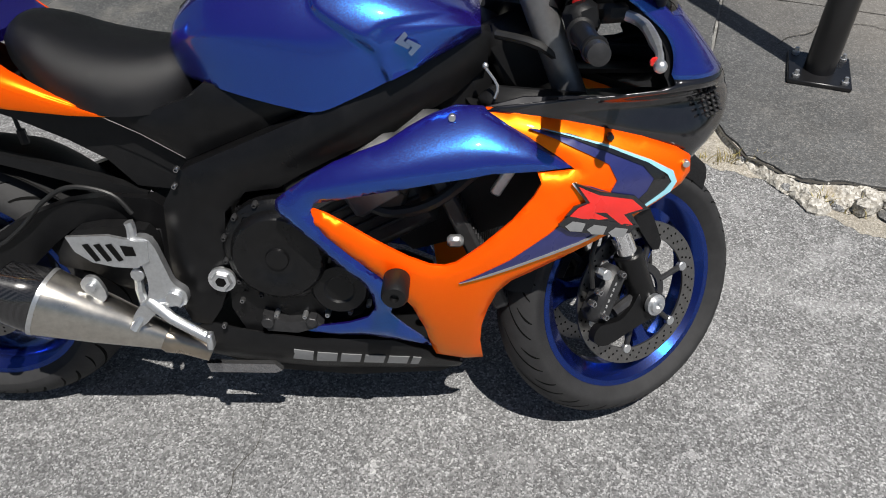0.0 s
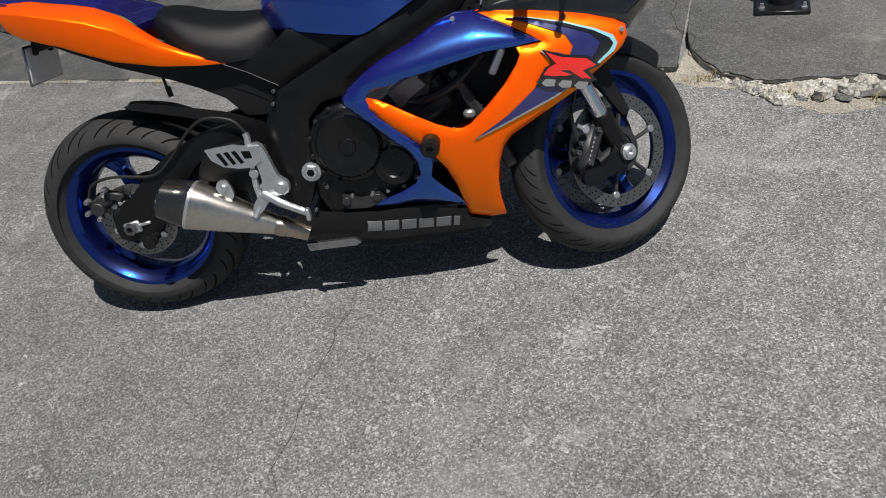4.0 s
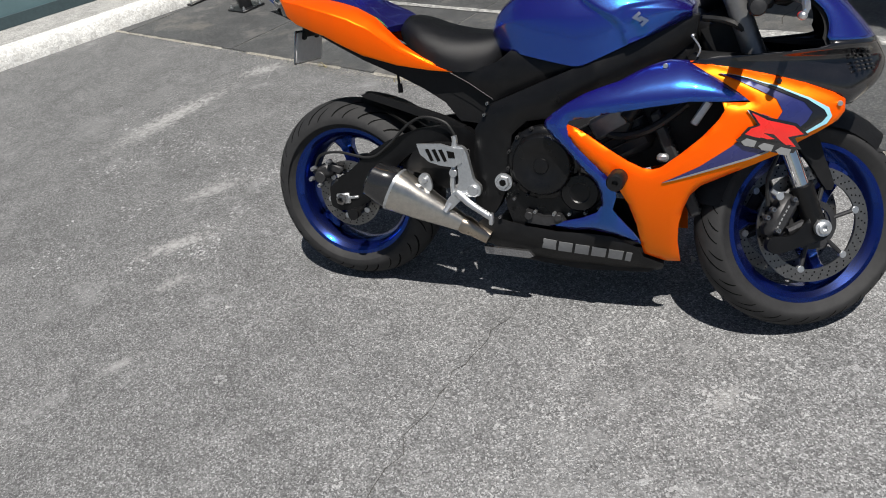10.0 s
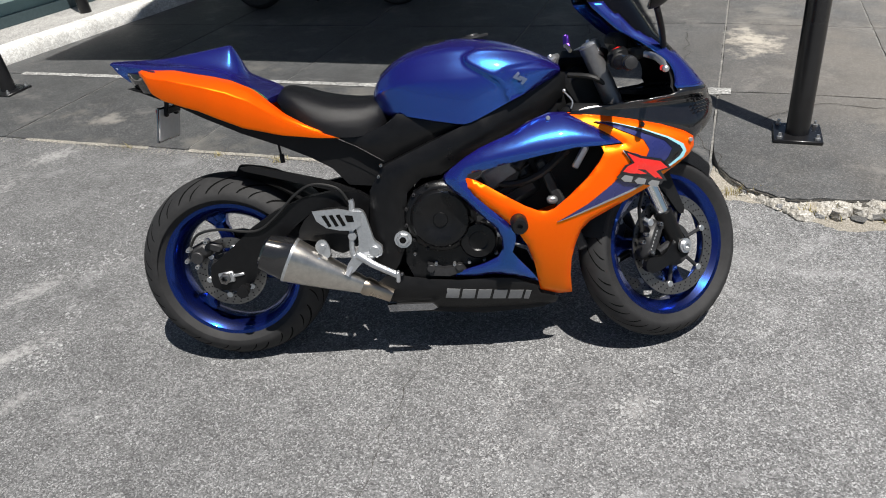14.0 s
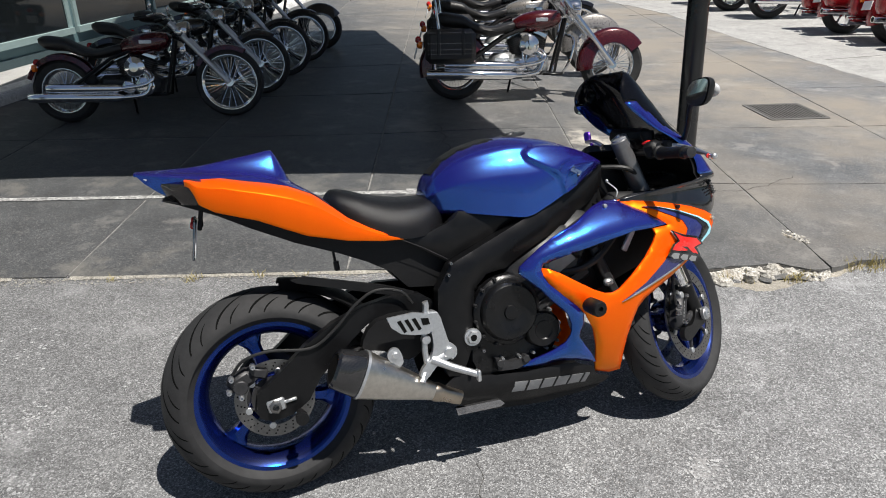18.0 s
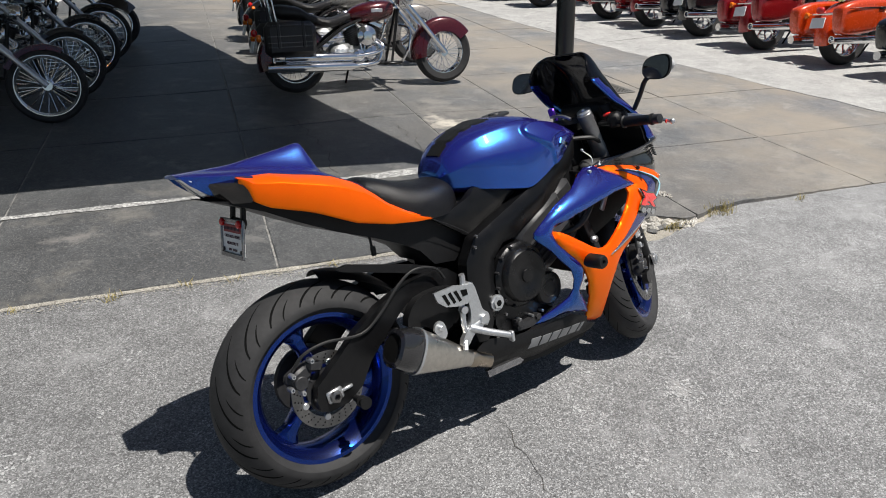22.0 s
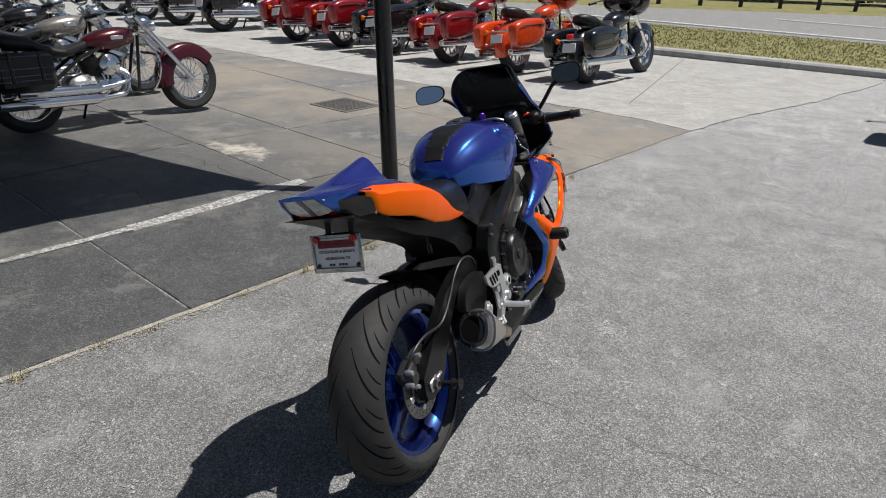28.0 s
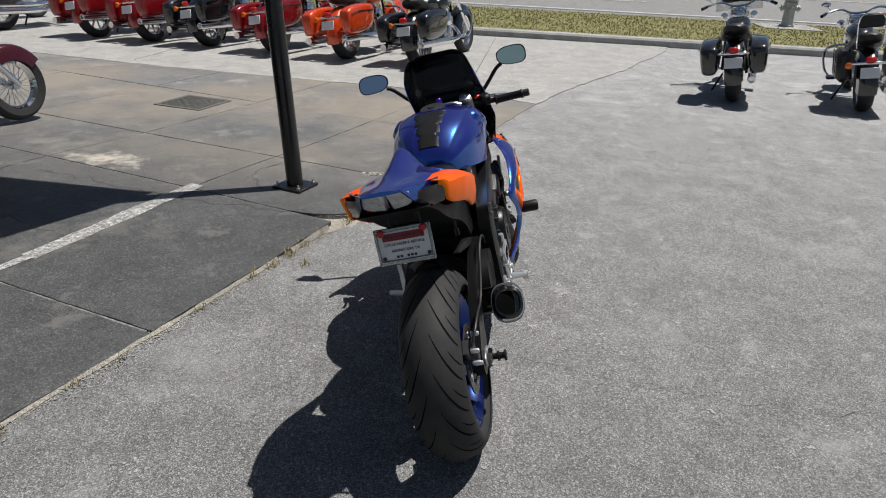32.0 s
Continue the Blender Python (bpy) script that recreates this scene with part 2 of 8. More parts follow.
    blot = ramp(noise_tex(stain_scale, 7, 0.7, 3.7).outputs["Fac"], [(0.56, (0, 0, 0)), (0.66, (1, 1, 1))])
    fs = nt.nodes.new("ShaderNodeMath")
    fs.operation = "MULTIPLY"
    fs.inputs[1].default_value = stain
    nt.links.new(blot.outputs["Color"], fs.inputs[0])
    col = mix(fs.outputs["Value"], col, stain_color)
    spots = ramp(noise_tex(11.0, 3, 0.5, 9.1).outputs["Fac"], [(0.66, (0, 0, 0)), (0.73, (0.45, 0.45, 0.45))])
    col = mix(spots.outputs["Color"], col, light)
    if scuff:
        wear = noise_tex(scuff_scale, 12, 0.74, 5.3)
        wf_ = ramp(wear.outputs["Fac"], [(0.56, (0, 0, 0)), (0.635, (scuff, scuff, scuff))])
        col = mix(wf_.outputs["Color"], col, chip)
    # brightness ramp put into the colour: darker at low X, paler towards high X
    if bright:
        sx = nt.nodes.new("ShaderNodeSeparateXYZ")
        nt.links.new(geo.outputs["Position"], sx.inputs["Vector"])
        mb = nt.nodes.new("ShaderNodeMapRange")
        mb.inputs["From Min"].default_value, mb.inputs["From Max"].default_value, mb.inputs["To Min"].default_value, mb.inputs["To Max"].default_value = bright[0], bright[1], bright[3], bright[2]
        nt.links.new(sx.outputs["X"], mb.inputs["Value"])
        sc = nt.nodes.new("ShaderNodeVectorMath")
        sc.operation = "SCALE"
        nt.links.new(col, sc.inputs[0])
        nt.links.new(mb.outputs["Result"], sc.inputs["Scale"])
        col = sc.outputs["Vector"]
    if brown:
        bn = ramp(noise_tex(0.55, 6, 0.65, 1.3).outputs["Fac"], [(0.38, (0, 0, 0)), (0.58, (0.8, 0.8, 0.8))])
        px = nt.nodes.new("ShaderNodeSeparateXYZ")
        nt.links.new(geo.outputs["Position"], px.inputs["Vector"])
        mr = nt.nodes.new("ShaderNodeMapRange")
        mr.inputs["From Min"].default_value, mr.inputs["From Max"].default_value = 1.8, 4.2
        nt.links.new(px.outputs["X"], mr.inputs["Value"])
        mm = nt.nodes.new("ShaderNodeMath")
        mm.operation = "MULTIPLY"
        nt.links.new(bn.outputs["Color"], mm.inputs[0])
        nt.links.new(mr.outputs["Result"], mm.inputs[1])
        col = mix(mm.outputs["Value"], col, brown)
    for wx, wy, wl, ww, turn, wcol, full in worn:
        # a flaked spot: a soft oval broken up by noise
        mp = nt.nodes.new("ShaderNodeMapping")
        mp.vector_type = "TEXTURE"
        mp.inputs["Location"].default_value = (wx, wy, 0)
        mp.inputs["Rotation"].default_value = (0, 0, turn)
        mp.inputs["Scale"].default_value = (wl, ww, 10)
        nt.links.new(geo.outputs["Position"], mp.inputs["Vector"])
        ln = nt.nodes.new("ShaderNodeVectorMath")
        ln.operation = "LENGTH"
        nt.links.new(mp.outputs["Vector"], ln.inputs[0])
        fall = nt.nodes.new("ShaderNodeMapRange")
        fall.inputs["From Min"].default_value, fall.inputs["From Max"].default_value = 1.0, 0.0
        fall.inputs["To Min"].default_value, fall.inputs["To Max"].default_value = (-0.22, 0.17) if flake > 9.0 else (-0.35, 0.26)
        nt.links.new(ln.outputs["Value"], fall.inputs["Value"])
        ad = nt.nodes.new("ShaderNodeMath")
        nt.links.new(fall.outputs["Result"], ad.inputs[0])
        nt.links.new(noise_tex(flake, 10, 0.78 if flake > 9.0 else 0.72, 8.8 + wx).outputs["Fac"], ad.inputs[1])
        fl = ramp(ad.outputs["Value"], [(0.5, (0, 0, 0)), (0.68 if flake > 9.0 else 0.7, (full, full, full))])
        col = mix(fl.outputs["Color"], col, wcol)
    nt.links.new(col, b.inputs["Base Color"])
    b.inputs["Roughness"].default_value = rough
    b.inputs["Specular IOR Level"].default_value = spec
    bp = nt.nodes.new("ShaderNodeBump")
    bp.inputs["Strength"].default_value, bp.inputs["Distance"].default_value = bump, 0.003
    nt.links.new(vor.outputs["Distance"], bp.inputs["Height"])
    nt.links.new(bp.outputs["Normal"], b.inputs["Normal"])
    return m


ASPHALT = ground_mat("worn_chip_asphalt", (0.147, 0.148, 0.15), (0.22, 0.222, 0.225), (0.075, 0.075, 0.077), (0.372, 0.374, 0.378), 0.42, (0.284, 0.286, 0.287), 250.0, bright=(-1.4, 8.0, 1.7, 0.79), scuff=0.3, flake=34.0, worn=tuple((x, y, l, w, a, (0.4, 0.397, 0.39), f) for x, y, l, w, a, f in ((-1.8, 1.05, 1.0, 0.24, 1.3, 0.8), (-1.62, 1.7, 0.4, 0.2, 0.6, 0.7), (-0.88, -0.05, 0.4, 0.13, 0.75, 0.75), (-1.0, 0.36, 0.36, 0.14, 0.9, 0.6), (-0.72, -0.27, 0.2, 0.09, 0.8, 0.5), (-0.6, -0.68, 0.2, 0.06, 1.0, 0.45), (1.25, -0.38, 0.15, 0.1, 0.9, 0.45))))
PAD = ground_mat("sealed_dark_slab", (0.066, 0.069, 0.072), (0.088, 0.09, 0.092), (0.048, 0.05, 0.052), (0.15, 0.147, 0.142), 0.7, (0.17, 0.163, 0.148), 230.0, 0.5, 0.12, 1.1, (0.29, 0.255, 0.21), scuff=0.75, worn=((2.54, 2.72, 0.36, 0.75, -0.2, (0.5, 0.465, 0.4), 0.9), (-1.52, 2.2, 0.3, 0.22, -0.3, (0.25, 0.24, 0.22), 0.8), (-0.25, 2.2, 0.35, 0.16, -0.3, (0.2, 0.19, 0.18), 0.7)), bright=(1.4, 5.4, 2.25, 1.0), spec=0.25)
CONCRETE = ground_mat("pale_concrete", (0.31, 0.307, 0.297), (0.38, 0.377, 0.367), (0.22, 0.218, 0.21), (0.46, 0.455, 0.445), 0.4, (0.24, 0.237, 0.228), 200.0, 0.85, 0.2, 0.5)
ROADMAT = ground_mat("grey_road_asphalt", (0.2, 0.2, 0.2), (0.25, 0.25, 0.25), (0.13, 0.13, 0.13), (0.3, 0.3, 0.3), 0.3, (0.26, 0.26, 0.26), 90.0, 0.85, 0.2, 0.3)
KERBWHITE = ground_mat("white_painted_kerb", (0.62, 0.62, 0.6), (0.7, 0.7, 0.68), (0.5, 0.49, 0.47), (0.75, 0.75, 0.73), 0.5, (0.45, 0.43, 0.4), 120.0, 0.7, 0.2, 3.0)
GRASSGROUND = ground_mat("dry_turf", (0.17, 0.165, 0.06), (0.23, 0.21, 0.085), (0.1, 0.11, 0.034), (0.25, 0.22, 0.1), 0.85, (0.27, 0.225, 0.11), 90.0, 0.9, 0.5, 1.1)
RUBBLE = ground_mat("pale_broken_concrete", (0.38, 0.36, 0.32), (0.48, 0.46, 0.42), (0.2, 0.185, 0.16), (0.58, 0.56, 0.52), 0.6, (0.3, 0.25, 0.18), 150.0, 0.9, 0.6, 9.0)
LINEPAINT = ground_mat("worn_line_paint", (0.27, 0.27, 0.263), (0.36, 0.36, 0.35), (0.17, 0.17, 0.168), (0.5, 0.5, 0.49), 0.5, (0.09, 0.09, 0.088), 90.0, 0.75, 0.2, 6.0)
JOINT = mat("joint_filler", (0.2, 0.196, 0.186), 0.9, 0, 0, 0.5, 30, 0.4, 300)
CRACK = mat("open_crack", (0.05, 0.046, 0.04), 0.95, 0, 0, 0.4, 30)
DRYGRASS = mat("dry_grass_blades", (0.36, 0.3, 0.12), 0.7, 0, 0, 0.4, 60)
TURF = mat("grass_blades", (0.22, 0.215, 0.075), 0.7, 0, 0, 0.5, 3)
WALLTEAL = mat("blue_grey_wall_paint", (0.12, 0.2, 0.22), 0.6, 0, 0, 0.1, 3, 0.2, 60)


# ---- mesh tools ----
class Geo:
    """Collects vertices and faces of one mesh."""

    def __init__(self, m=None):
        self.v, self.f, self.m = [], [], m

    def add(self, verts, faces):
        o = len(self.v)
        self.v += [tuple(p) for p in verts]
        self.f += [tuple(i + o for i in face) for face in faces]
        return self

    def lathe(self, prof, p0=(0, 0, 0), axis=(0, 1, 0), n=24, closed=False):
        """prof: rows of (distance along the axis, radius)."""
        a = Vector(axis).normalized()
        u = a.orthogonal().normalized()
        w = a.cross(u)
        p0 = Vector(p0)
        verts, faces = [], []
        k = len(prof)
        for j in range(n):
            th = 2 * math.pi * j / n
            d = u * math.cos(th) + w * math.sin(th)
            verts += [p0 + a * s + d * r for s, r in prof]
        for j in range(n):
            j2 = (j + 1) % n
            for i in range(k if closed else k - 1):
                i2 = (i + 1) % k
                faces.append((j * k + i, j * k + i2, j2 * k + i2, j2 * k + i))
        if not closed:
            if prof[0][1] > 1e-5:
                faces.append([j * k for j in range(n)])
            if prof[-1][1] > 1e-5:
                faces.append([j * k + k - 1 for j in range(n)][::-1])
        return self.add(verts, faces)

    def cyl(self, p0, p1, r0, r1=None, n=16, ch=0.0):
        r1 = r0 if r1 is None else r1
        p0, p1 = Vector(p0), Vector(p1)
        ln = (p1 - p0).length
        ch = ch or min(r0, r1, ln) * 0.12
        return self.lathe([(0, max(r0 - ch, 1e-4)), (ch, r0), (ln - ch, r1), (ln, max(r1 - ch, 1e-4))], p0, p1 - p0, n)

    def tube(self, path, r, n=8, closed=False):
        pts = [Vector(p) for p in path]
        rings = []
        up = None
        for i, p in enumerate(pts):
            d = (pts[min(i + 1, len(pts) - 1)] - pts[max(i - 1, 0)])
            if closed:
                d = pts[(i + 1) % len(pts)] - pts[i - 1]
            d.normalize()
            up = d.orthogonal().normalized() if up is None else (up - d * up.dot(d)).normalized()
            w = d.cross(up)
            rr = r[i] if isinstance(r, (list, tuple)) else r
            rings.append([p + (up * math.cos(a) + w * math.sin(a)) * rr for a in [2 * math.pi * j / n for j in range(n)]])
        return self.loft(rings, ring_closed=True, closed=closed, caps=not closed)

    def loft(self, rings, ring_closed=True, closed=False, caps=True):
        k, n = len(rings[0]), len(rings)
        verts = [p for r in rings for p in r]
        faces = []
        for i in range(n if closed else n - 1):
            i2 = (i + 1) % n
            for j in range(k if ring_closed else k - 1):
                j2 = (j + 1) % k
                faces.append((i * k + j, i * k + j2, i2 * k + j2, i2 * k + j))
        if caps and not closed:
            faces.append(tuple(range(k))[::-1])
            faces.append(tuple((n - 1) * k + j for j in range(k)))
        return self.add(verts, faces)

    def box(self, c, size, rot=None, ch=0.004):
        """A box with chamfered edges."""
        hx, hy, hz = [s / 2 for s in size]
        ch = min(ch, hx * 0.9, hy * 0.9, hz * 0.9)
        c = Vector(c)
        verts, key = [], {}
        for sx in (-1, 1):
            for sy in (-1, 1):
                for sz in (-1, 1):
                    for ax in range(3):
                        p = [sx * (hx - ch), sy * (hy - ch), sz * (hz - ch)]
                        p[ax] += (sx, sy, sz)[ax] * ch
                        key[sx, sy, sz, ax] = len(verts)
                        p = Vector(p)
                        verts.append(c + (rot @ p if rot else p))
        faces = []
        for ax in range(3):
            o1, o2 = [a for a in range(3) if a != ax]
            for s in (-1, 1):
                q = []
                for a, b in ((-1, -1), (1, -1), (1, 1), (-1, 1)):
                    k = [0, 0, 0]
                    k[ax], k[o1], k[o2] = s, a, b
                    q.append(key[(*k, ax)])
                faces.append(q)
            for a in (-1, 1):
                for b in (-1, 1):
                    k1, k2 = [0, 0, 0], [0, 0, 0]
                    k1[ax], k1[o1], k1[o2] = -1, a, b
                    k2[ax], k2[o1], k2[o2] = 1, a, b
                    faces.append((key[(*k1, o1)], key[(*k2, o1)], key[(*k2, o2)], key[(*k1, o2)]))
        for sx in (-1, 1):
            for sy in (-1, 1):
                for sz in (-1, 1):
                    faces.append([key[sx, sy, sz, ax] for ax in range(3)])
        return self.add(verts, faces)

    def plate(self, outline, put, lo, hi, ch=0.002, step=0.0):
        """A flat outline given thickness from lo to hi; put(a, b, h) gives the place."""
        tri_v, tri_f, edge = fill(outline, step)
        n = len(tri_v)
        verts = [put(a, b, hi) for a, b in tri_v] + [put(a, b, lo) for a, b in tri_v]
        faces = [t for t in tri_f] + [tuple(i + n for i in t[::-1]) for t in tri_f]
        faces += [(i, j, j + n, i + n) for i, j in edge]
        return self.add(verts, faces)

    def ball(self, c, r, n=12, sq=(1, 1, 1)):
        c = Vector(c)
        prof = [(-math.cos(math.pi * i / n), math.sin(math.pi * i / n)) for i in range(n + 1)]
        o = len(self.v)
        self.lathe([(s, max(q, 1e-4)) for s, q in prof], (0, 0, 0), (0, 0, 1), n * 2)
        for i in range(o, len(self.v)):
            p = self.v[i]
            self.v[i] = (c.x + p[0] * r * sq[0], c.y + p[1] * r * sq[1], c.z + p[2] * r * sq[2])
        return self

    def mirror(self):
        """Adds the copy on the other side of the plane y = 0."""
        o = len(self.v)
        self.v += [(x, -y, z) for x, y, z in self.v]
        self.f += [tuple(i + o for i in face[::-1]) for face in self.f]
        return self


def inside(p, poly):
    x, y = p
    c = False
    for i in range(len(poly)):
        (x1, y1), (x2, y2) = poly[i - 1], poly[i]
        if (y1 > y) != (y2 > y) and x < (x2 - x1) * (y - y1) / (y2 - y1) + x1:
            c = not c
    return c


def fill(outline, step=0.0):
    """Triangles inside an outline, with inner points on a grid of that step."""
    from mathutils.geometry import delaunay_2d_cdt
    pts = []
    for i, p in enumerate(outline):
        q = outline[(i + 1) % len(outline)]
        d = math.dist(p, q)
        k = max(1, int(d / step)) if step else 1
        pts += [(p[0] + (q[0] - p[0]) * j / k, p[1] + (q[1] - p[1]) * j / k) for j in range(k)]
    n = len(pts)
    extra = []
    if step:
        xs, ys = [p[0] for p in pts], [p[1] for p in pts]
        gx = min(xs) + step / 2
        row = 0
        while gx < max(xs):
            gy = min(ys) + step * (0.5 if row % 2 else 0.9)
            while gy < max(ys):
                if inside((gx, gy), pts) and min((gx - a) ** 2 + (gy - b) ** 2 for a, b in pts) > (0.62 * step) ** 2:
                    extra.append((gx, gy))
                gy += step
            gx += step
            row += 1
    vs = [Vector(p) for p in pts + extra]
    out = delaunay_2d_cdt(vs, [], [list(range(n))], 1, 1e-5)
    v2 = [(p.x, p.y) for p in out[0]]
    tri = [tuple(t) for t in out[2]]
    # keep the boundary edges that only one triangle uses
    count = {}
    for t in tri:
        for i in range(len(t)):
            e = (t[i], t[(i + 1) % len(t)])
            k = tuple(sorted(e))
            count[k] = None if k in count else e
    return v2, tri, [e for e in count.values() if e]


def smooth(pts, k=4, closed=True):
    """A round curve through points (any dimension)."""
    n = len(pts)
    out = []
    for i in range(n if closed else n - 1):
        p = [pts[(i + d) % n] if closed else pts[min(max(i + d, 0), n - 1)] for d in (-1, 0, 1, 2)]
        for j in range(k):
            t = j / k
            out.append(tuple(0.5 * (2 * b + (c - a) * t + (2 * a - 5 * b + 4 * c - d) * t * t + (3 * b - a - 3 * c + d) * t ** 3) for a, b, c, d in zip(*p)))
    if not closed:
        out.append(tuple(pts[-1]))
    return out


def part(name, geo, material, parent=None, label="", flat=False, angle=38.0):
    """Links the collected geometry as one mesh object under a thing or a part."""
    me = bpy.data.meshes.new(name)
    v = [geo.m @ Vector(p) for p in geo.v] if geo.m else geo.v
    me.from_pydata([tuple(p) for p in v], [], geo.f)
    bm = bmesh.new()
    bm.from_mesh(me)
    bmesh.ops.recalc_face_normals(bm, faces=bm.faces)
    bm.to_mesh(me)
    bm.free()
    me.materials.append(material)
    if not flat:
        me.shade_smooth()
        me.set_sharp_from_angle(angle=radians(angle))
    ob = new(name, me)
    ob.parent = parent
    if label:
        tagged(ob, label)
    return ob


def thing(name, label, category, m=None, group="", kind=""):
    ob = new(name)
    ob.empty_display_size = 0.05
    if m is not None:
        ob.matrix_basis = m
    return tagged(ob, label, category, group, kind)


# ---- the sport motorcycle ----
bike = thing("sport_motorcycle", "blue and orange sport motorcycle leaning on its side stand", "motorcycle",
             pose(0.0, -0.055, 0, 0, 0, 1.5) @ pose(0, 0, 0, -15.5))
RW = Vector((0.02, 0, 0.311))
FW = Vector((1.382, 0, 0.293))
# steering: everything on the fork turns to the left about the raked head
PIV, HEAD = Vector((1.356, 0, 0.293)), Vector((-0.407, 0, 0.914))
STEER = Matrix.Translation(PIV + Vector((0, -0.022, 0))) @ Matrix.Rotation(radians(30), 4, HEAD) @ Matrix.Translation(-PIV)


def wheel_set(name, c, rt, wt, rr, wr, m, parent, phase, groove_n, groove_len, lbl):
    """A cast three-spoke rim with its tyre, tread grooves and valve."""
    g = Geo(m)
    y = wr / 2
    prof = [(-y, rr + 0.009), (-y + 0.006, rr + 0.011), (-y + 0.009, rr + 0.002), (-y + 0.02, rr - 0.014), (-y * 0.4, rr - 0.026), (y * 0.4, rr - 0.026), (y - 0.02, rr - 0.014),
            (y - 0.009, rr + 0.002), (y - 0.006, rr + 0.011), (y, rr + 0.009), (y, rr - 0.003), (y - 0.012, rr - 0.016), (y * 0.4, rr - 0.032), (-y * 0.4, rr - 0.032), (-y + 0.012, rr - 0.016), (-y, rr - 0.003)]
    g.lathe(prof, c, (0, 1, 0), 72, closed=True)
    rim = part(name, g, RIMBLUE, parent, lbl)
    g = Geo(m)
    g.lathe([(-0.05, 0.028), (-0.05, 0.05), (-0.02, 0.058), (0.02, 0.058), (0.05, 0.05), (0.05, 0.028)], c, (0, 1, 0), 32)
    part("hub", g, RIMBLUE, rim)
    for k in range(3):
        a0 = phase + k * 2 * math.pi / 3
        rows = []
        for i in range(8):
            s = i / 7
            r = 0.045 + (rr - 0.022 - 0.045) * s
            half = 0.032 - 0.014 * math.sin(math.pi * s) + 0.016 * max(0, s - 0.75) * 4
            dep = 0.03 - 0.01 * s
            aa = a0 + 0.10 * s
            d, t = Vector((math.cos(aa), 0, math.sin(aa))), Vector((-math.sin(aa), 0, math.cos(aa)))
            rows.append([c + d * r + t * (half * u) + Vector((0, dep * v, 0)) for u, v in ((-1, -0.6), (-0.6, -1), (0.6, -1), (1, -0.6), (1, 0.6), (0.6, 1), (-0.6, 1), (-1, 0.6))])
        g = Geo(m)
        g.loft(rows)
        part("spoke", g, RIMBLUE, rim)
    # tyre
    half, rc = wt / 2, wt * 0.56
    arc = []
    for i in range(21):
        th = -1.0 + 2.0 * i / 20
        ang = th * math.radians(68)
        arc.append((math.sin(ang) / math.sin(math.radians(68)) * half, rt - rc * (1 - math.cos(ang)) * 0.92))
    side = [(half * 0.985, rt - rc * 0.70), (half * 0.93, rr + 0.03), (half * 0.80, rr + 0.012), (wr / 2 - 0.008, rr + 0.004)]
    prof = [(-a, r) for a, r in side[::-1]] + arc + side
    prof += [(wr / 2 - 0.012, rr - 0.004), (-(wr / 2 - 0.012), rr - 0.004)]
    t = Geo(m)
    t.lathe(prof, c, (0, 1, 0), 96, closed=True)
    tyre = part("tyre", t, RUBBER, rim, "worn black sport tyre")
    # strips lie just proud of the rubber; their black imitates groove shade
    gr = Geo(m)
    for k in range(groove_n):
        for sgn in (-1, 1):
            base = 2 * math.pi * (k + (0.5 if sgn > 0 else 0)) / groove_n
            for lo, hi, shift, wid in ((0.12, 0.88, 0.0, 0.0034 if half < 0.07 else 0.0056), (0.55, 0.95, 0.55 * 2 * math.pi / groove_n, 0.003)):
                rows = []
                for i in range(13):
                    s = i / 12
                    th = lo + (hi - lo) * s
                    ang = th * math.radians(68)
                    yy = sgn * math.sin(ang) / math.sin(math.radians(68)) * half
                    r = rt - rc * (1 - math.cos(ang)) * 0.92 + 0.0006
                    sweep = base + shift + groove_len * (1 - (1 - th) ** 1.7)
                    wd = wid * math.sin(math.pi * min(max(s, 0.06), 0.94)) ** 0.5
                    row = []
                    for q in (-1, 1):
                        a = sweep + q * wd / r
                        row.append(c + Vector((math.cos(a) * r, yy, math.sin(a) * r)))
                    rows.append(row)
                gr.loft(rows, ring_closed=False, caps=False)
    part("tread_groove", gr, RECESS_SHADE, tyre)
    return rim


def brake_disc(c, r, y, m, parent, holes):
    g = Geo(m)
    g.lathe([(y - 0.0025, r - 0.034), (y - 0.0025, r), (y + 0.0025, r), (y + 0.0025, r - 0.034)], c, (0, 1, 0), 64, closed=True)
    d = part("brake_disc", g, DISC, parent, "drilled steel brake disc")
    # dark pegs imitate the shade in the holes; the disc is not pierced
    h = Geo(m)
    for k in range(holes):
        a = 2 * math.pi * k / holes
        for j, rr in enumerate((r - 0.008, r - 0.017, r - 0.026)):
            b = a + j * 0.05
            p = c + Vector((math.cos(b) * rr, y, math.sin(b) * rr))
            h.cyl(p + Vector((0, -0.003, 0)), p + Vector((0, 0.003, 0)), 0.0025, n=8)
    part("drilled_hole", h, RECESS_SHADE, d)
    k_ = Geo(m)
    k_.lathe([(y - 0.004, 0.05), (y - 0.004, 0.066), (y + 0.004, 0.066), (y + 0.004, 0.05)], c, (0, 1, 0), 40, closed=True)
    for k in range(6):
        a = 2 * math.pi * k / 6 + 0.3
        dd = Vector((math.cos(a), 0, math.sin(a)))
        arm_ = Geo(m)
        arm_.tube([c + dd * 0.06 + Vector((0, y, 0)), c + dd * (r - 0.03) + Vector((0, y, 0))], 0.006, 8)
        part("carrier_arm", arm_, DARKMETAL, d)
        bob = Geo(m)
        bob.cyl(c + dd * (r - 0.033) + Vector((0, y - 0.006, 0)), c + dd * (r - 0.033) + Vector((0, y + 0.006, 0)), 0.010, n=14)
        part("disc_bobbin", bob, ALU, d)
    part("disc_carrier", k_, DARKMETAL, d, "dark disc carrier")


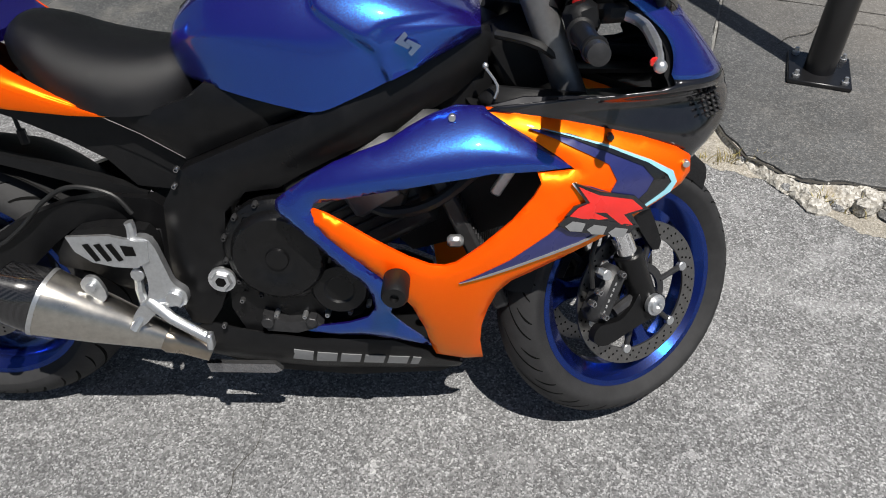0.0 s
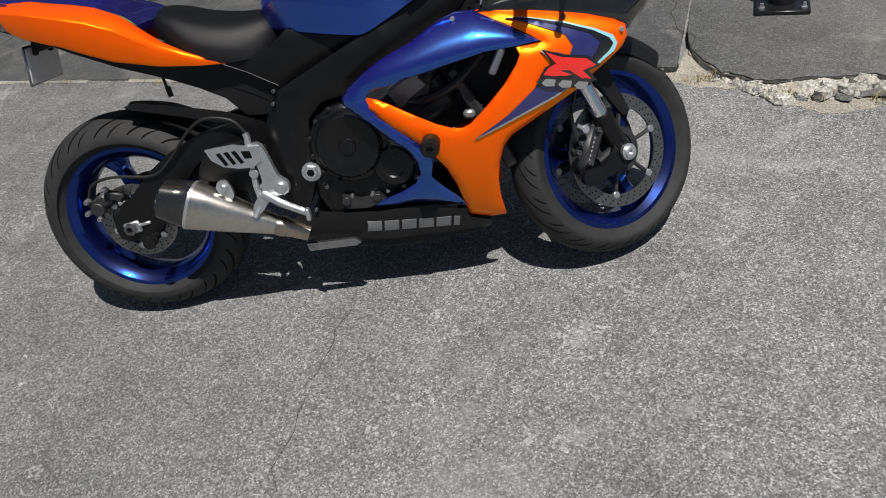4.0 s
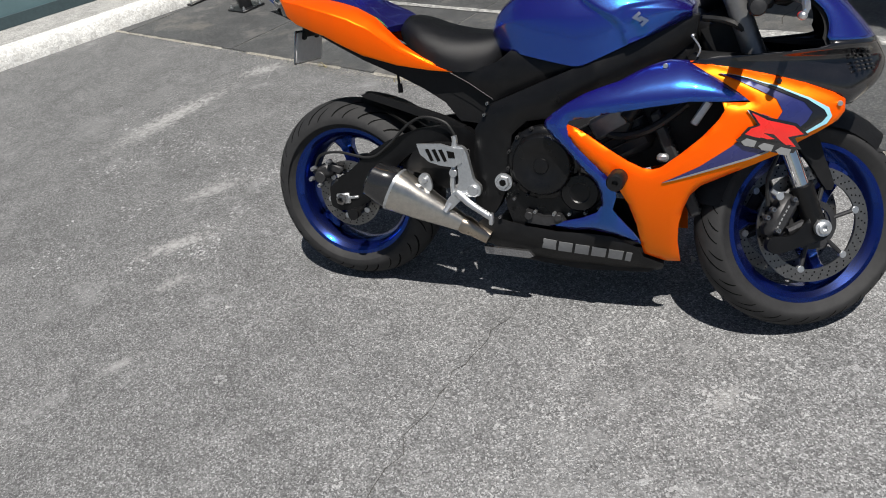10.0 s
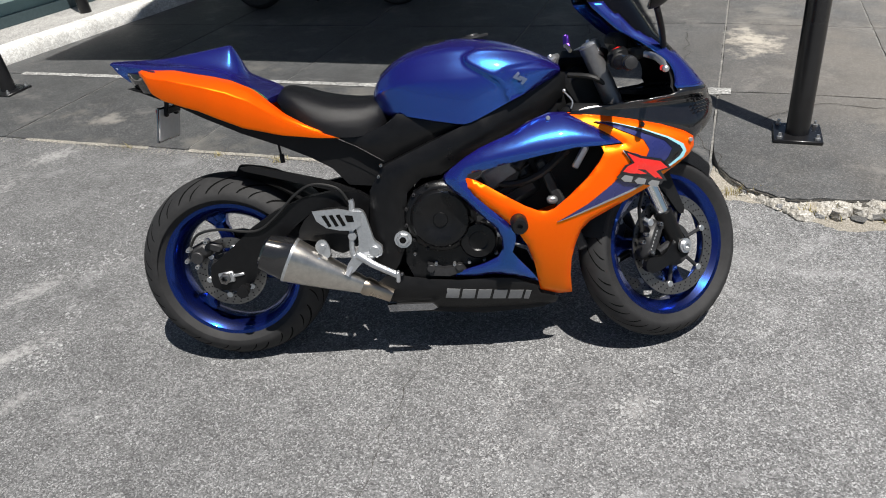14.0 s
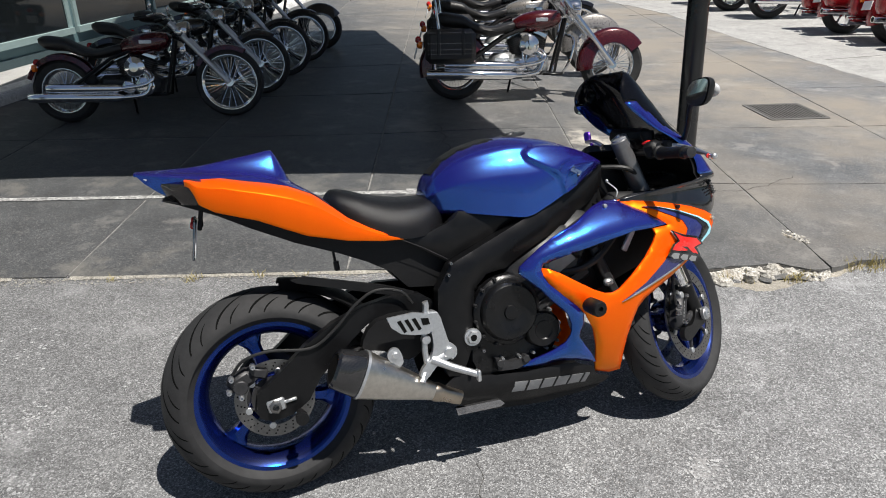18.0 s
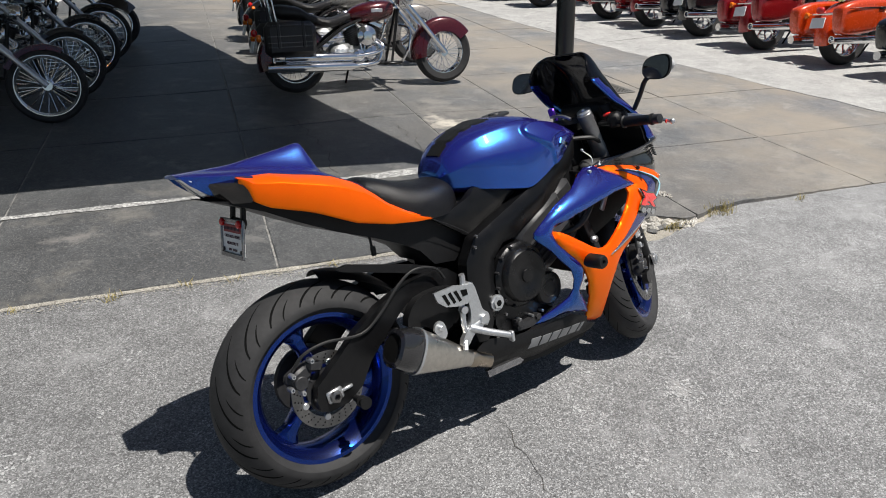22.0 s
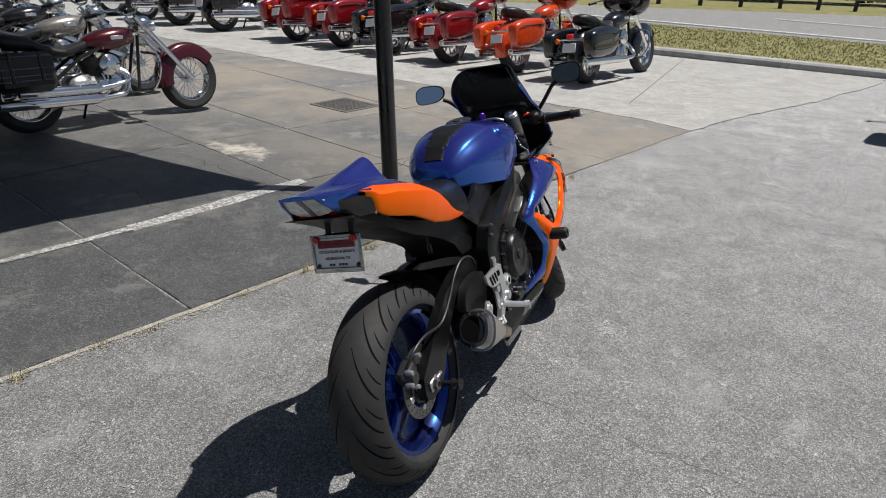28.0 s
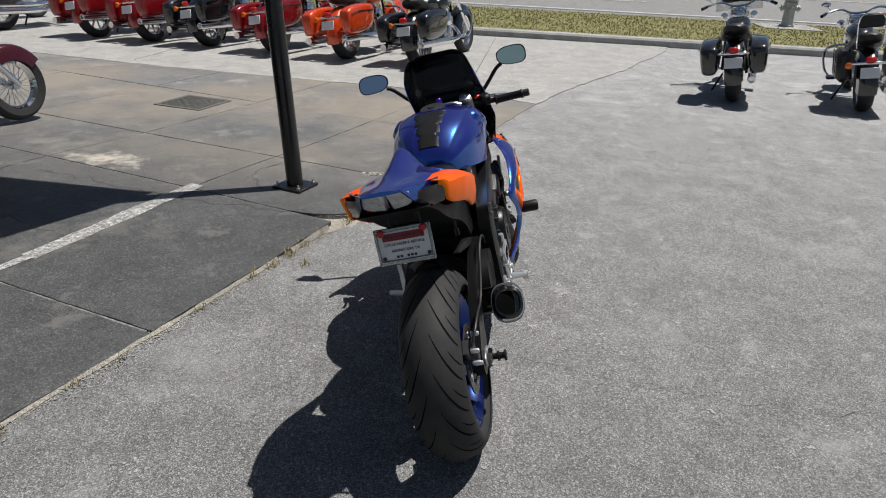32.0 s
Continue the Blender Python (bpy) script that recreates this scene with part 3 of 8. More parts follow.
rear_rim = wheel_set("rear_wheel", RW, 0.307, 0.182, 0.21, 0.138, None, bike, 1.75, 17, 0.62, "candy blue cast three-spoke rear rim")
front_rim = wheel_set("front_wheel", FW, 0.29, 0.12, 0.209, 0.09, STEER, bike, 0.85, 20, 0.5, "candy blue cast three-spoke front rim")
brake_disc(RW, 0.112, -0.075, None, rear_rim, 26)
for yy in (-0.066, 0.066):
    brake_disc(FW, 0.155, yy, STEER, front_rim, 36)
g = Geo()
g.lathe([(0.05, 0.03), (0.05, 0.1), (0.062, 0.104), (0.066, 0.1), (0.066, 0.03)], RW, (0, 1, 0), 44)
part("rear_sprocket", g, DARKMETAL, bike)


# body surface of the fairing and tail: half width at a place of the side view
def wf(x, z):
    w = 0.268 - 0.38 * max(0, x - 1.05) ** 1.5 - (0.75 * (z - 0.6) ** 2 if z < 0.6 else 4.5 * max(0, z - 0.62) ** 2) - 0.6 * max(0, 0.95 - x) ** 2
    return max(w, 0.06)


def skin(name, outline, w, material, off=0.0, thick=0.006, step=0.02, label="", parent=None, bulge=0.0, round_k=0, both=True, soft_w=0.02):
    """A body panel: an outline of the side view laid on the body surface, on both sides."""
    if round_k:
        outline = smooth(outline, round_k)
    v2, tri, edge = fill(outline, step)
    n = len(v2)
    rim = {i for e in edge for i in e}
    ring = [v2[i] for i in rim]
    front = []
    for i, (x, z) in enumerate(v2):
        d = 0.0 if i in rim else min(math.dist((x, z), q) for q in ring)
        lift = bulge * (1 - math.exp(-d / soft_w)) if bulge else 0.0
        soft = 0.0012 if i in rim and thick > 0.003 else 0.0
        front.append((x, -(w(x, z) + off + lift - soft), z))
    back = [(x, -(w(x, z) + off - thick), z) for x, z in v2]
    g = Geo()
    g.add(front + back, tri + [tuple(i + n for i in t[::-1]) for t in tri] + [(i, j, j + n, i + n) for i, j in edge])
    ob = part(name, g, material, parent or bike, label, angle=50)
    if both:
        h = Geo()
        h.add([(x, -y, z) for x, y, z in g.v], [t[::-1] for t in g.f])
        part(name, h, material, parent or bike, label, angle=50)
    return ob


# side fairing: blue arm and keel
fair_blue = skin("side_fairing_blue", [(0.727, 0.604), (0.750, 0.624), (0.789, 0.652), (0.831, 0.675), (0.873, 0.691), (0.916, 0.705), (0.954, 0.725), (0.989, 0.740), (1.031, 0.752), (1.075, 0.750),
     (1.149, 0.709), (1.223, 0.661), (1.164, 0.659), (1.090, 0.660), (0.996, 0.646), (0.904, 0.630), (0.795, 0.606), (0.787, 0.589), (0.807, 0.550), (0.851, 0.505), (0.893, 0.468), (0.917, 0.437),
     (0.920, 0.402), (0.909, 0.362), (0.934, 0.326), (0.964, 0.288), (0.986, 0.252), (0.911, 0.279), (0.851, 0.288), (0.800, 0.279), (0.738, 0.277), (0.674, 0.285), (0.759, 0.300), (0.827, 0.326),
     (0.866, 0.348), (0.881, 0.375), (0.879, 0.410), (0.864, 0.445), (0.819, 0.490), (0.782, 0.532), (0.735, 0.574), (0.724, 0.587)], wf, BLUE, 0.0, 0.007, 0.0095, "candy blue side fairing arm", bulge=0.016, soft_w=0.022)
fair_orange = skin("side_fairing_orange", [(0.788, 0.596), (0.814, 0.588), (0.844, 0.572), (0.897, 0.538), (0.949, 0.506), (0.986, 0.489), (1.011, 0.486), (1.031, 0.493), (1.076, 0.530), (1.125, 0.575),
     (1.159, 0.616), (1.171, 0.639), (1.164, 0.656), (1.228, 0.656), (1.199, 0.678), (1.149, 0.709), (1.090, 0.740), (1.080, 0.748), (1.135, 0.745), (1.207, 0.731), (1.286, 0.711), (1.344, 0.695), (1.405, 0.672), (1.432, 0.656),
     (1.434, 0.629), (1.421, 0.608), (1.388, 0.585), (1.342, 0.558), (1.314, 0.535), (1.240, 0.500), (1.189, 0.476), (1.130, 0.447), (1.105, 0.420), (1.090, 0.377), (1.080, 0.328), (1.079, 0.271), (1.087, 0.198),
     (1.046, 0.197), (0.991, 0.217), (0.982, 0.259), (0.973, 0.316), (0.952, 0.382), (0.924, 0.432), (0.893, 0.464), (0.848, 0.506), (0.805, 0.546), (0.790, 0.575)], wf, ORANGE, 0.0005, 0.008, 0.012, "fluorescent orange side fairing", bulge=0.0092, soft_w=0.012)
NV = [(1.149, 0.723), (1.193, 0.707), (1.247, 0.682), (1.282, 0.664), (1.298, 0.636), (1.288, 0.616), (1.256, 0.630), (1.227, 0.638), (1.255, 0.605), (1.224, 0.589), (1.213, 0.571), (1.189, 0.550), (1.122, 0.501), (1.036, 0.455),
      (1.085, 0.472), (1.168, 0.501), (1.241, 0.526), (1.278, 0.543), (1.315, 0.561), (1.350, 0.580), (1.377, 0.598), (1.398, 0.621), (1.391, 0.637), (1.354, 0.661), (1.284, 0.690), (1.215, 0.712)]
skin("navy_stripe", NV, wf, NAVY, 0.0128, 0.005, 0.016, "navy blue swoosh decal", fair_orange)
skin("black_stripe", [(1.171, 0.719), (1.221, 0.706), (1.283, 0.682), (1.342, 0.656), (1.363, 0.632), (1.353, 0.610), (1.334, 0.592), (1.350, 0.580), (1.377, 0.598), (1.396, 0.621), (1.387, 0.637), (1.350, 0.661), (1.284, 0.689), (1.221, 0.710)],
     wf, GLOSSBLACK, 0.0148, 0.005, 0.014, "black stripe decal", fair_orange)
skin("pinstripe", [(1.169, 0.723), (1.215, 0.712), (1.284, 0.692), (1.355, 0.664), (1.397, 0.641), (1.406, 0.621), (1.397, 0.604), (1.353, 0.580), (1.350, 0.584), (1.386, 0.608), (1.396, 0.622), (1.387, 0.637), (1.350, 0.661), (1.284, 0.689), (1.221, 0.709)],
     wf, CYAN, 0.0166, 0.005, 0.014, "light blue pinstripe", fair_orange)
skin("pinstripe", [(1.036, 0.455), (1.085, 0.470), (1.168, 0.498), (1.241, 0.522), (1.278, 0.538), (1.278, 0.543), (1.241, 0.527), (1.168, 0.503), (1.085, 0.474)], wf, GREY, 0.0150, 0.005, 0.014, "silver pinstripe", fair_orange)
skin("white_edge", [(1.227, 0.642), (1.259, 0.604), (1.226, 0.589), (1.220, 0.589), (1.248, 0.605), (1.220, 0.641)], wf, WHITE, 0.0166, 0.005, 0.014, "", fair_orange)
skin("red_emblem_border", [(1.222, 0.644), (1.270, 0.623), (1.331, 0.607), (1.361, 0.578), (1.330, 0.572), (1.349, 0.543), (1.315, 0.546), (1.254, 0.566), (1.211, 0.582), (1.226, 0.601), (1.246, 0.606)], wf, GLOSSBLACK, 0.0186, 0.005, 0.014, "", fair_orange)
skin("red_emblem", [(1.231, 0.636), (1.268, 0.617), (1.328, 0.601), (1.349, 0.581), (1.315, 0.575), (1.335, 0.551), (1.315, 0.553), (1.283, 0.583), (1.260, 0.587), (1.288, 0.571), (1.254, 0.572), (1.220, 0.585), (1.233, 0.598), (1.253, 0.605)], wf, RED, 0.0206, 0.005, 0.012, "angular red emblem", fair_orange)
skin("silver_emblem_border", [(1.201, 0.571), (1.216, 0.585), (1.260, 0.575), (1.340, 0.550), (1.332, 0.535), (1.294, 0.537), (1.220, 0.556)], wf, GLOSSBLACK, 0.0206, 0.005, 0.014, "", fair_orange)
for i in range(3):
    a = i * 0.039
    skin("silver_emblem", [(1.213 + a, 0.567 - a * 0.3), (1.225 + a, 0.575 - a * 0.3), (1.248 + a, 0.568 - a * 0.3), (1.243 + a, 0.553 - a * 0.3), (1.222 + a, 0.557 - a * 0.3)], wf, GREY, 0.0226, 0.005, 0.014, "silver block emblem", fair_orange)
for x, z in ((1.284, 0.703), (1.420, 0.649), (1.025, 0.740)):
    g = Geo()
    g.cyl((x, -wf(x, z) - 0.005, z), (x, -wf(x, z) - 0.0165, z), 0.006, n=12)
    part("fairing_screw", g, DARKMETAL if x > 1.2 and x < 1.3 else ALU, fair_orange)
# crash slider
g = Geo()
g.lathe([(0, 0.012), (0.02, 0.02), (0.03, 0.0235), (0.085, 0.0235), (0.093, 0.019), (0.093, 0.008), (0.085, 0.006)], (0.928, -0.233, 0.465), (0, -1, 0), 28)
part("frame_slider", g, PLASTIC, bike, "black plastic crash slider")
g = Geo()
g.lathe([(0, 0.012), (0.03, 0.0235), (0.085, 0.0235), (0.093, 0.019), (0.093, 0.006)], (0.925, 0.225, 0.463), (0, 1, 0), 28)
part("frame_slider", g, PLASTIC, bike, "black plastic crash slider")
# belly pan with its grey letter-like blocks
wb = lambda x, z: 0.182 - 1.1 * max(0, 0.24 - z) ** 1.2 - 0.1 * max(0, 0.75 - x)
belly = skin("belly_pan", [(0.535, 0.3), (0.6, 0.285), (0.669, 0.276), (0.75, 0.27), (0.838, 0.272), (0.909, 0.268), (0.975, 0.24), (0.99, 0.208), (1.045, 0.187), (1.04, 0.165), (1.0, 0.148), (0.93, 0.138), (0.82, 0.138), (0.7, 0.15), (0.58, 0.175), (0.5, 0.215), (0.49, 0.265)],
             wb, PLASTIC, 0.0, 0.006, 0.02, "black belly pan", bulge=0.004)
for i in range(6):
    a = i * 0.0475
    zz = 0.243 - i * 0.0042
    w_ = 0.04 if i < 5 else 0.016
    skin("grey_block_lettering", [(0.7 + a, zz - 0.031), (0.708 + a, zz + 0.004), (0.708 + a + w_, zz + 0.001), (0.7 + a + w_, zz - 0.034)], wb, GREY, 0.0065, 0.004, 0.02, "grey block on the belly pan", belly)
g = Geo()
g.plate([(0.5, 0.22), (1.04, 0.17), (1.0, 0.15), (0.82, 0.14), (0.6, 0.16)], lambda a, b, h: (a, h, b), -0.13, 0.13)
part("sump_cover", g, PLASTIC, bike)
g = Geo()
g.plate([(0.52, 0.2), (0.66, 0.197), (0.675, 0.182), (0.66, 0.175), (0.525, 0.177)], lambda a, b, h: (a, h, b), -0.168, -0.155)
part("silver_guard", g, DARKCHROME, bike, "bare aluminium strip under the belly pan")

# frame spars
g = Geo()
FR = [(1.05, 0.852), (1.09, 0.85), (1.085, 0.79), (1.03, 0.745), (0.93, 0.692), (0.84, 0.66), (0.76, 0.62), (0.715, 0.593), (0.655, 0.585), (0.612, 0.545), (0.603, 0.47), (0.6, 0.4), (0.57, 0.33), (0.545, 0.296), (0.51, 0.3), (0.497, 0.34), (0.492, 0.44), (0.503, 0.56), (0.545, 0.628), (0.69, 0.688), (0.802, 0.735), (0.909, 0.79), (0.982, 0.82)]
wfr = lambda x, z: 0.165 - 0.28 * max(0, x - 0.85)
frame_ob = skin("frame_spar", FR, wfr, BLACK, 0.0, 0.045, 0.014, "satin black aluminium frame spar", bulge=0.012, soft_w=0.03)
g = Geo()
g.lathe([(0, 0.021), (0.012, 0.021), (0.016, 0.018), (0.016, 0.011), (0.004, 0.010), (0.004, 0.001)], (0.589, -0.172, 0.409), (0, -1, 0), 6)
g.lathe([(0, 0.026), (0.008, 0.026), (0.008, 0.02)], (0.589, -0.172, 0.409), (0, -1, 0), 24)
nut = part("swingarm_pivot_nut", g, ALU, bike, "bright hexagonal pivot nut")
# dark plug imitates the shade inside the bore
g = Geo()
g.cyl((0.589, -0.176, 0.409), (0.589, -0.1885, 0.409), 0.0105, n=18)
part("nut_bore", g, RECESS_SHADE, nut)


def bolts(name, places, y0, y1, r, material, parent, label="", m=None):
    """One small bolt a place."""
    for x, z in places:
        g = Geo(m)
        ln = abs(y1 - y0)
        g.lathe([(0, r), (ln * 0.7, r), (ln, r * 0.75), (ln, r * 0.45), (ln * 0.6, r * 0.4), (ln * 0.6, 1e-4)], (x, y0, z), (0, y1 - y0, 0), 10)
        part(name, g, material, parent, label)


bolts("frame_bolt", ((0.545, 0.634), (0.535, 0.602), (0.62, 0.36), (0.575, 0.30)), -0.17, -0.18, 0.0055, DARKCHROME, frame_ob, "small bright bolt")
g = Geo()
g.lathe([(0, 0.016), (0.008, 0.016), (0.01, 0.01), (0.004, 0.008)], (0.655, -0.172, 0.535), (0, -1, 0), 16)
part("engine_mount_bolt", g, BLACK, frame_ob)

# engine
g = Geo()
g.plate([(0.63, 0.55), (0.72, 0.58), (0.78, 0.54), (0.85, 0.45), (0.885, 0.37), (0.845, 0.315), (0.73, 0.27), (0.62, 0.255), (0.59, 0.33), (0.6, 0.47)], lambda a, b, h: (a, h, b), -0.155, 0.155, step=0.05)
engine = part("engine_block", g, ENGINE, bike, "black painted engine block")
g = Geo()
g.box((0.86, 0, 0.56), (0.24, 0.33, 0.2), Matrix.Rotation(radians(-28), 3, "Y"), 0.02)
part("cylinder_block", g, DARKMETAL, bike, "dark cast cylinder block")
g = Geo()
g.box((0.92, 0, 0.66), (0.2, 0.3, 0.07), Matrix.Rotation(radians(-28), 3, "Y"), 0.02)
part("cylinder_head", g, DARKMETAL, bike, "dark cast cylinder head")
for i in range(5):
    g = Geo()
    g.box((0.845 + i * 0.006, 0, 0.49 + i * 0.028), (0.26, 0.345, 0.006), Matrix.Rotation(radians(-28), 3, "Y"), 0.002)
    part("cooling_fin", g, DARKMETAL, bike)
g = Geo()
cc = (0.706, -0.15, 0.468)
g.lathe([(0, 0.108), (0.02, 0.106), (0.028, 0.098), (0.03, 0.09), (0.046, 0.086), (0.052, 0.08), (0.053, 0.045), (0.05, 0.04), (0.05, 0.022), (0.055, 0.02), (0.056, 0.001)], cc, (0, -1, 0), 48)
clutch = part("clutch_cover", g, ENGINE, bike, "round black clutch cover")
g = Geo()
g.lathe([(0, 0.058), (0.03, 0.056), (0.037, 0.05), (0.038, 0.03), (0.035, 0.026), (0.036, 0.001)], (0.812, -0.15, 0.392), (0, -1, 0), 36)
part("starter_cover", g, ENGINE, bike, "small round black cover")
bolts("cover_bolt", [(cc[0] + math.cos(1.9 + i * 0.47) * 0.104, cc[2] + math.sin(1.9 + i * 0.47) * 0.104) for i in range(6)], -0.168, -0.184, 0.0055, DARKMETAL, clutch, "small cover bolt")
bolts("cover_bolt", ((0.845, 0.445), (0.872, 0.4), (0.862, 0.345), (0.825, 0.328), (0.78, 0.322), (0.735, 0.318), (0.68, 0.322), (0.79, 0.5)), -0.155, -0.174, 0.0055, ALU, clutch, "small bright cover bolt")
g = Geo()
g.plate(smooth([(0.63, 0.515), (0.65, 0.545), (0.69, 0.566), (0.72, 0.572), (0.72, 0.566), (0.69, 0.558), (0.655, 0.535), (0.637, 0.51)], 3), lambda a, b, h: (a, h, b), -0.172, -0.15)
part("gasket_edge", g, ALU, clutch)
g = Geo()
g.plate([(0.655, 0.33), (0.70, 0.31), (0.76, 0.315), (0.77, 0.3), (0.72, 0.285), (0.66, 0.29)], lambda a, b, h: (a, h, b), -0.178, -0.14)
g.cyl((0.665, -0.16, 0.315), (0.665, -0.19, 0.315), 0.012, n=14)
g.cyl((0.75, -0.16, 0.312), (0.75, -0.185, 0.312), 0.012, n=6)
part("oil_line_cover", g, DARKMETAL, bike)
# radiator and inner parts seen through the fairing opening
g = Geo()
rot = Matrix.Rotation(radians(-24), 3, "Y")
g.box((1.06, 0, 0.48), (0.03, 0.36, 0.3), rot, 0.006)
rad = part("radiator", g, DARKMETAL, bike, "dark radiator behind the fairing")
g = Geo()
for i in range(24):
    g.box(Vector((1.06, 0, 0.48)) + rot @ Vector((0.016, 0, -0.135 + i * 0.0117)), (0.004, 0.34, 0.004), rot, 0.001)
part("radiator_fin", g, DARKMETAL, rad)
g = Geo()
g.plate([(0.79, 0.6), (1.02, 0.66), (1.12, 0.68), (1.3, 0.68), (1.34, 0.6), (1.2, 0.53), (1.06, 0.48), (0.95, 0.45), (0.9, 0.5)], lambda a, b, h: (a, h, b), -0.135, -0.13)
part("inner_fairing_liner", g.mirror(), PLASTIC, bike)
g = Geo()
g.cyl((0.93, -0.19, 0.6), (0.97, -0.16, 0.66), 0.018, n=14)
g.box((0.915, -0.17, 0.575), (0.055, 0.03, 0.06), Matrix.Rotation(radians(20), 3, "Y"), 0.008)
g.tube(smooth([(0.85, -0.16, 0.57), (0.92, -0.185, 0.555), (1.0, -0.19, 0.58), (1.08, -0.17, 0.64)], 5, False), 0.011)
part("coolant_hose", g, HOSE, bike)
for nm, c_, sz_, an_, mt_ in (("air_duct", (0.885, -0.172, 0.588), (0.1, 0.03, 0.06), -30, GREYTUBE), ("silver_bracket", (1.115, -0.185, 0.62), (0.02, 0.012, 0.07), 30, ALU), ("silver_clamp", (1.03, -0.2, 0.505), (0.03, 0.02, 0.022), 0, ALU)):
    g = Geo()
    g.box(c_, sz_, Matrix.Rotation(radians(an_), 3, "Y"), min(sz_) * 0.3)
    part(nm, g, mt_, bike)

g = Geo()
g.box((0.82, 0, 0.7), (0.56, 0.2, 0.2), Matrix.Rotation(radians(-14), 3, "Y"), 0.03)
part("air_box", g, PLASTIC, bike, "black air box under the tank")

# fuel tank
secs = [  # x, top, bottom, half width, squareness, shoulder
    (0.528, 0.835, 0.79, 0.06), (0.55, 0.875, 0.776, 0.098), (0.6, 0.918, 0.768, 0.135), (0.66, 0.945, 0.757, 0.163), (0.74, 0.962, 0.742, 0.183), (0.80, 0.965, 0.735, 0.192),
    (0.86, 0.958, 0.758, 0.194), (0.92, 0.945, 0.785, 0.187), (0.98, 0.924, 0.81, 0.17), (1.04, 0.896, 0.835, 0.145), (1.075, 0.872, 0.845, 0.12)]
POD = smooth([(0.798, 0.914), (0.812, 0.929), (0.846, 0.939), (0.906, 0.935), (0.975, 0.92), (1.04, 0.893), (1.085, 0.87), (1.085, 0.85), (1.003, 0.812), (0.934, 0.776), (0.912, 0.8), (0.9, 0.832), (0.87, 0.854), (0.834, 0.874), (0.806, 0.893)], 4)
INSET = smooth([(0.899, 0.862), (0.912, 0.876), (0.947, 0.885), (1.03, 0.888), (1.075, 0.865), (1.07, 0.848), (0.94, 0.79), (0.917, 0.812), (0.902, 0.838)], 4)


def depth_in(p, poly):
    """How far a point lies inside an outline (0 outside)."""
    if not inside(p, poly):
        return 0.0
    q = Vector(p)
    best = 9.0
    for i in range(len(poly)):
        a, b = Vector(poly[i - 1]), Vector(poly[i])
        t = min(max((q - a).dot(b - a) / max((b - a).length_squared, 1e-9), 0), 1)
        best = min(best, (q - a - (b - a) * t).length)
    return best


def step_up(d, w):
    t = min(d / w, 1.0)
    return t * t * (3 - 2 * t)


rings = []
for x, zt, zb, w in smooth(secs, 9, False):
    ring = []
    for i in range(113):
        a = math.pi * i / 112
        ca, sa = math.cos(a), math.sin(a)
        y = math.copysign(abs(ca) ** 0.66, ca) * w
        z = zb + (zt - zb) * sa ** 0.8
        # flatter top, with a soft ridge at its edge
        y *= 1 + 0.05 * math.exp(-((sa - 0.86) / 0.07) ** 2)
        tuck = 0.022 * max(0, 1 - sa * 2.2)
        y *= 1 - tuck / max(w, 0.05)
        k = 0.013 * step_up(depth_in((x, z), POD), 0.014) - 0.0055 * step_up(depth_in((x, z), INSET), 0.009)
        up = 0.5 * sa
        ring.append((x - k * 0.25, y + math.copysign(k * (1 - up * 0.4), ca), z + k * up))
    ring += [(x, -w * 0.6, zb - 0.012), (x, 0, zb - 0.02), (x, w * 0.6, zb - 0.012)]
    rings.append(ring)
g = Geo()
g.loft(rings)
tank = part("fuel_tank", g, BLUE, bike, "candy blue fuel tank with raised front shoulders", angle=60)


def wtank(x, z):
    for (x0, a0, b0, w0), (x1, a1, b1, w1) in zip(secs, secs[1:]):
        if x0 <= x <= x1:
            t = (x - x0) / (x1 - x0)
            zt, zb, w = a0 + (a1 - a0) * t, b0 + (b1 - b0) * t, w0 + (w1 - w0) * t
            s = min(max((z - zb) / (zt - zb), 0.0), 0.985) ** (1 / 0.8)
            return w * math.sqrt(max(0.0, 1 - s * s)) ** 0.66
    return 0.05


for pts in ([(0.935, 0.853), (0.951, 0.868), (0.956, 0.862), (0.949, 0.855), (0.96, 0.846), (0.956, 0.842)], [(0.977, 0.846), (0.961, 0.831), (0.956, 0.837), (0.963, 0.844), (0.952, 0.853), (0.956, 0.857)]):
    skin("tank_emblem", pts, wtank, CHROME, 0.0115, 0.006, 0.01, "angular chrome emblem", tank)
# carbon-look tank pad with fuel cap
def tank_top(x, y):
    k = [np.interp(x, [s[0] for s in secs], [s[c] for s in secs]) for c in (1, 2, 3)]
    u = min(abs(y) / k[2], 0.99) ** (1 / 0.66)
    return k[1] + (k[0] - k[1]) * max(1 - u * u, 0) ** 0.4


g = Geo()
strip = []
for i in range(49):
    x = 0.553 + 0.2 * i / 48
    w = 0.037 + 0.03 * i / 48
    if i % 12 > 8:
        w -= 0.012
    strip.append([(x - 0.002, w * q / 6, tank_top(x, w * q / 6) + (0.0035 if abs(q) < 6 else 0.0)) for q in range(-6, 7)])
g.loft(strip, ring_closed=False, caps=False)
part("tank_pad", g, PLASTIC, tank, "black rubber tank pad with stepped edges")
g = Geo()
g.lathe([(0, 0.05), (0.006, 0.049), (0.008, 0.044), (0.008, 0.02), (0.012, 0.018), (0.012, 0.001)], (0.83, 0, 0.962), (-0.12, 0, 1), 32)
part("fuel_cap", g, DARKMETAL, tank, "dark fuel filler cap")

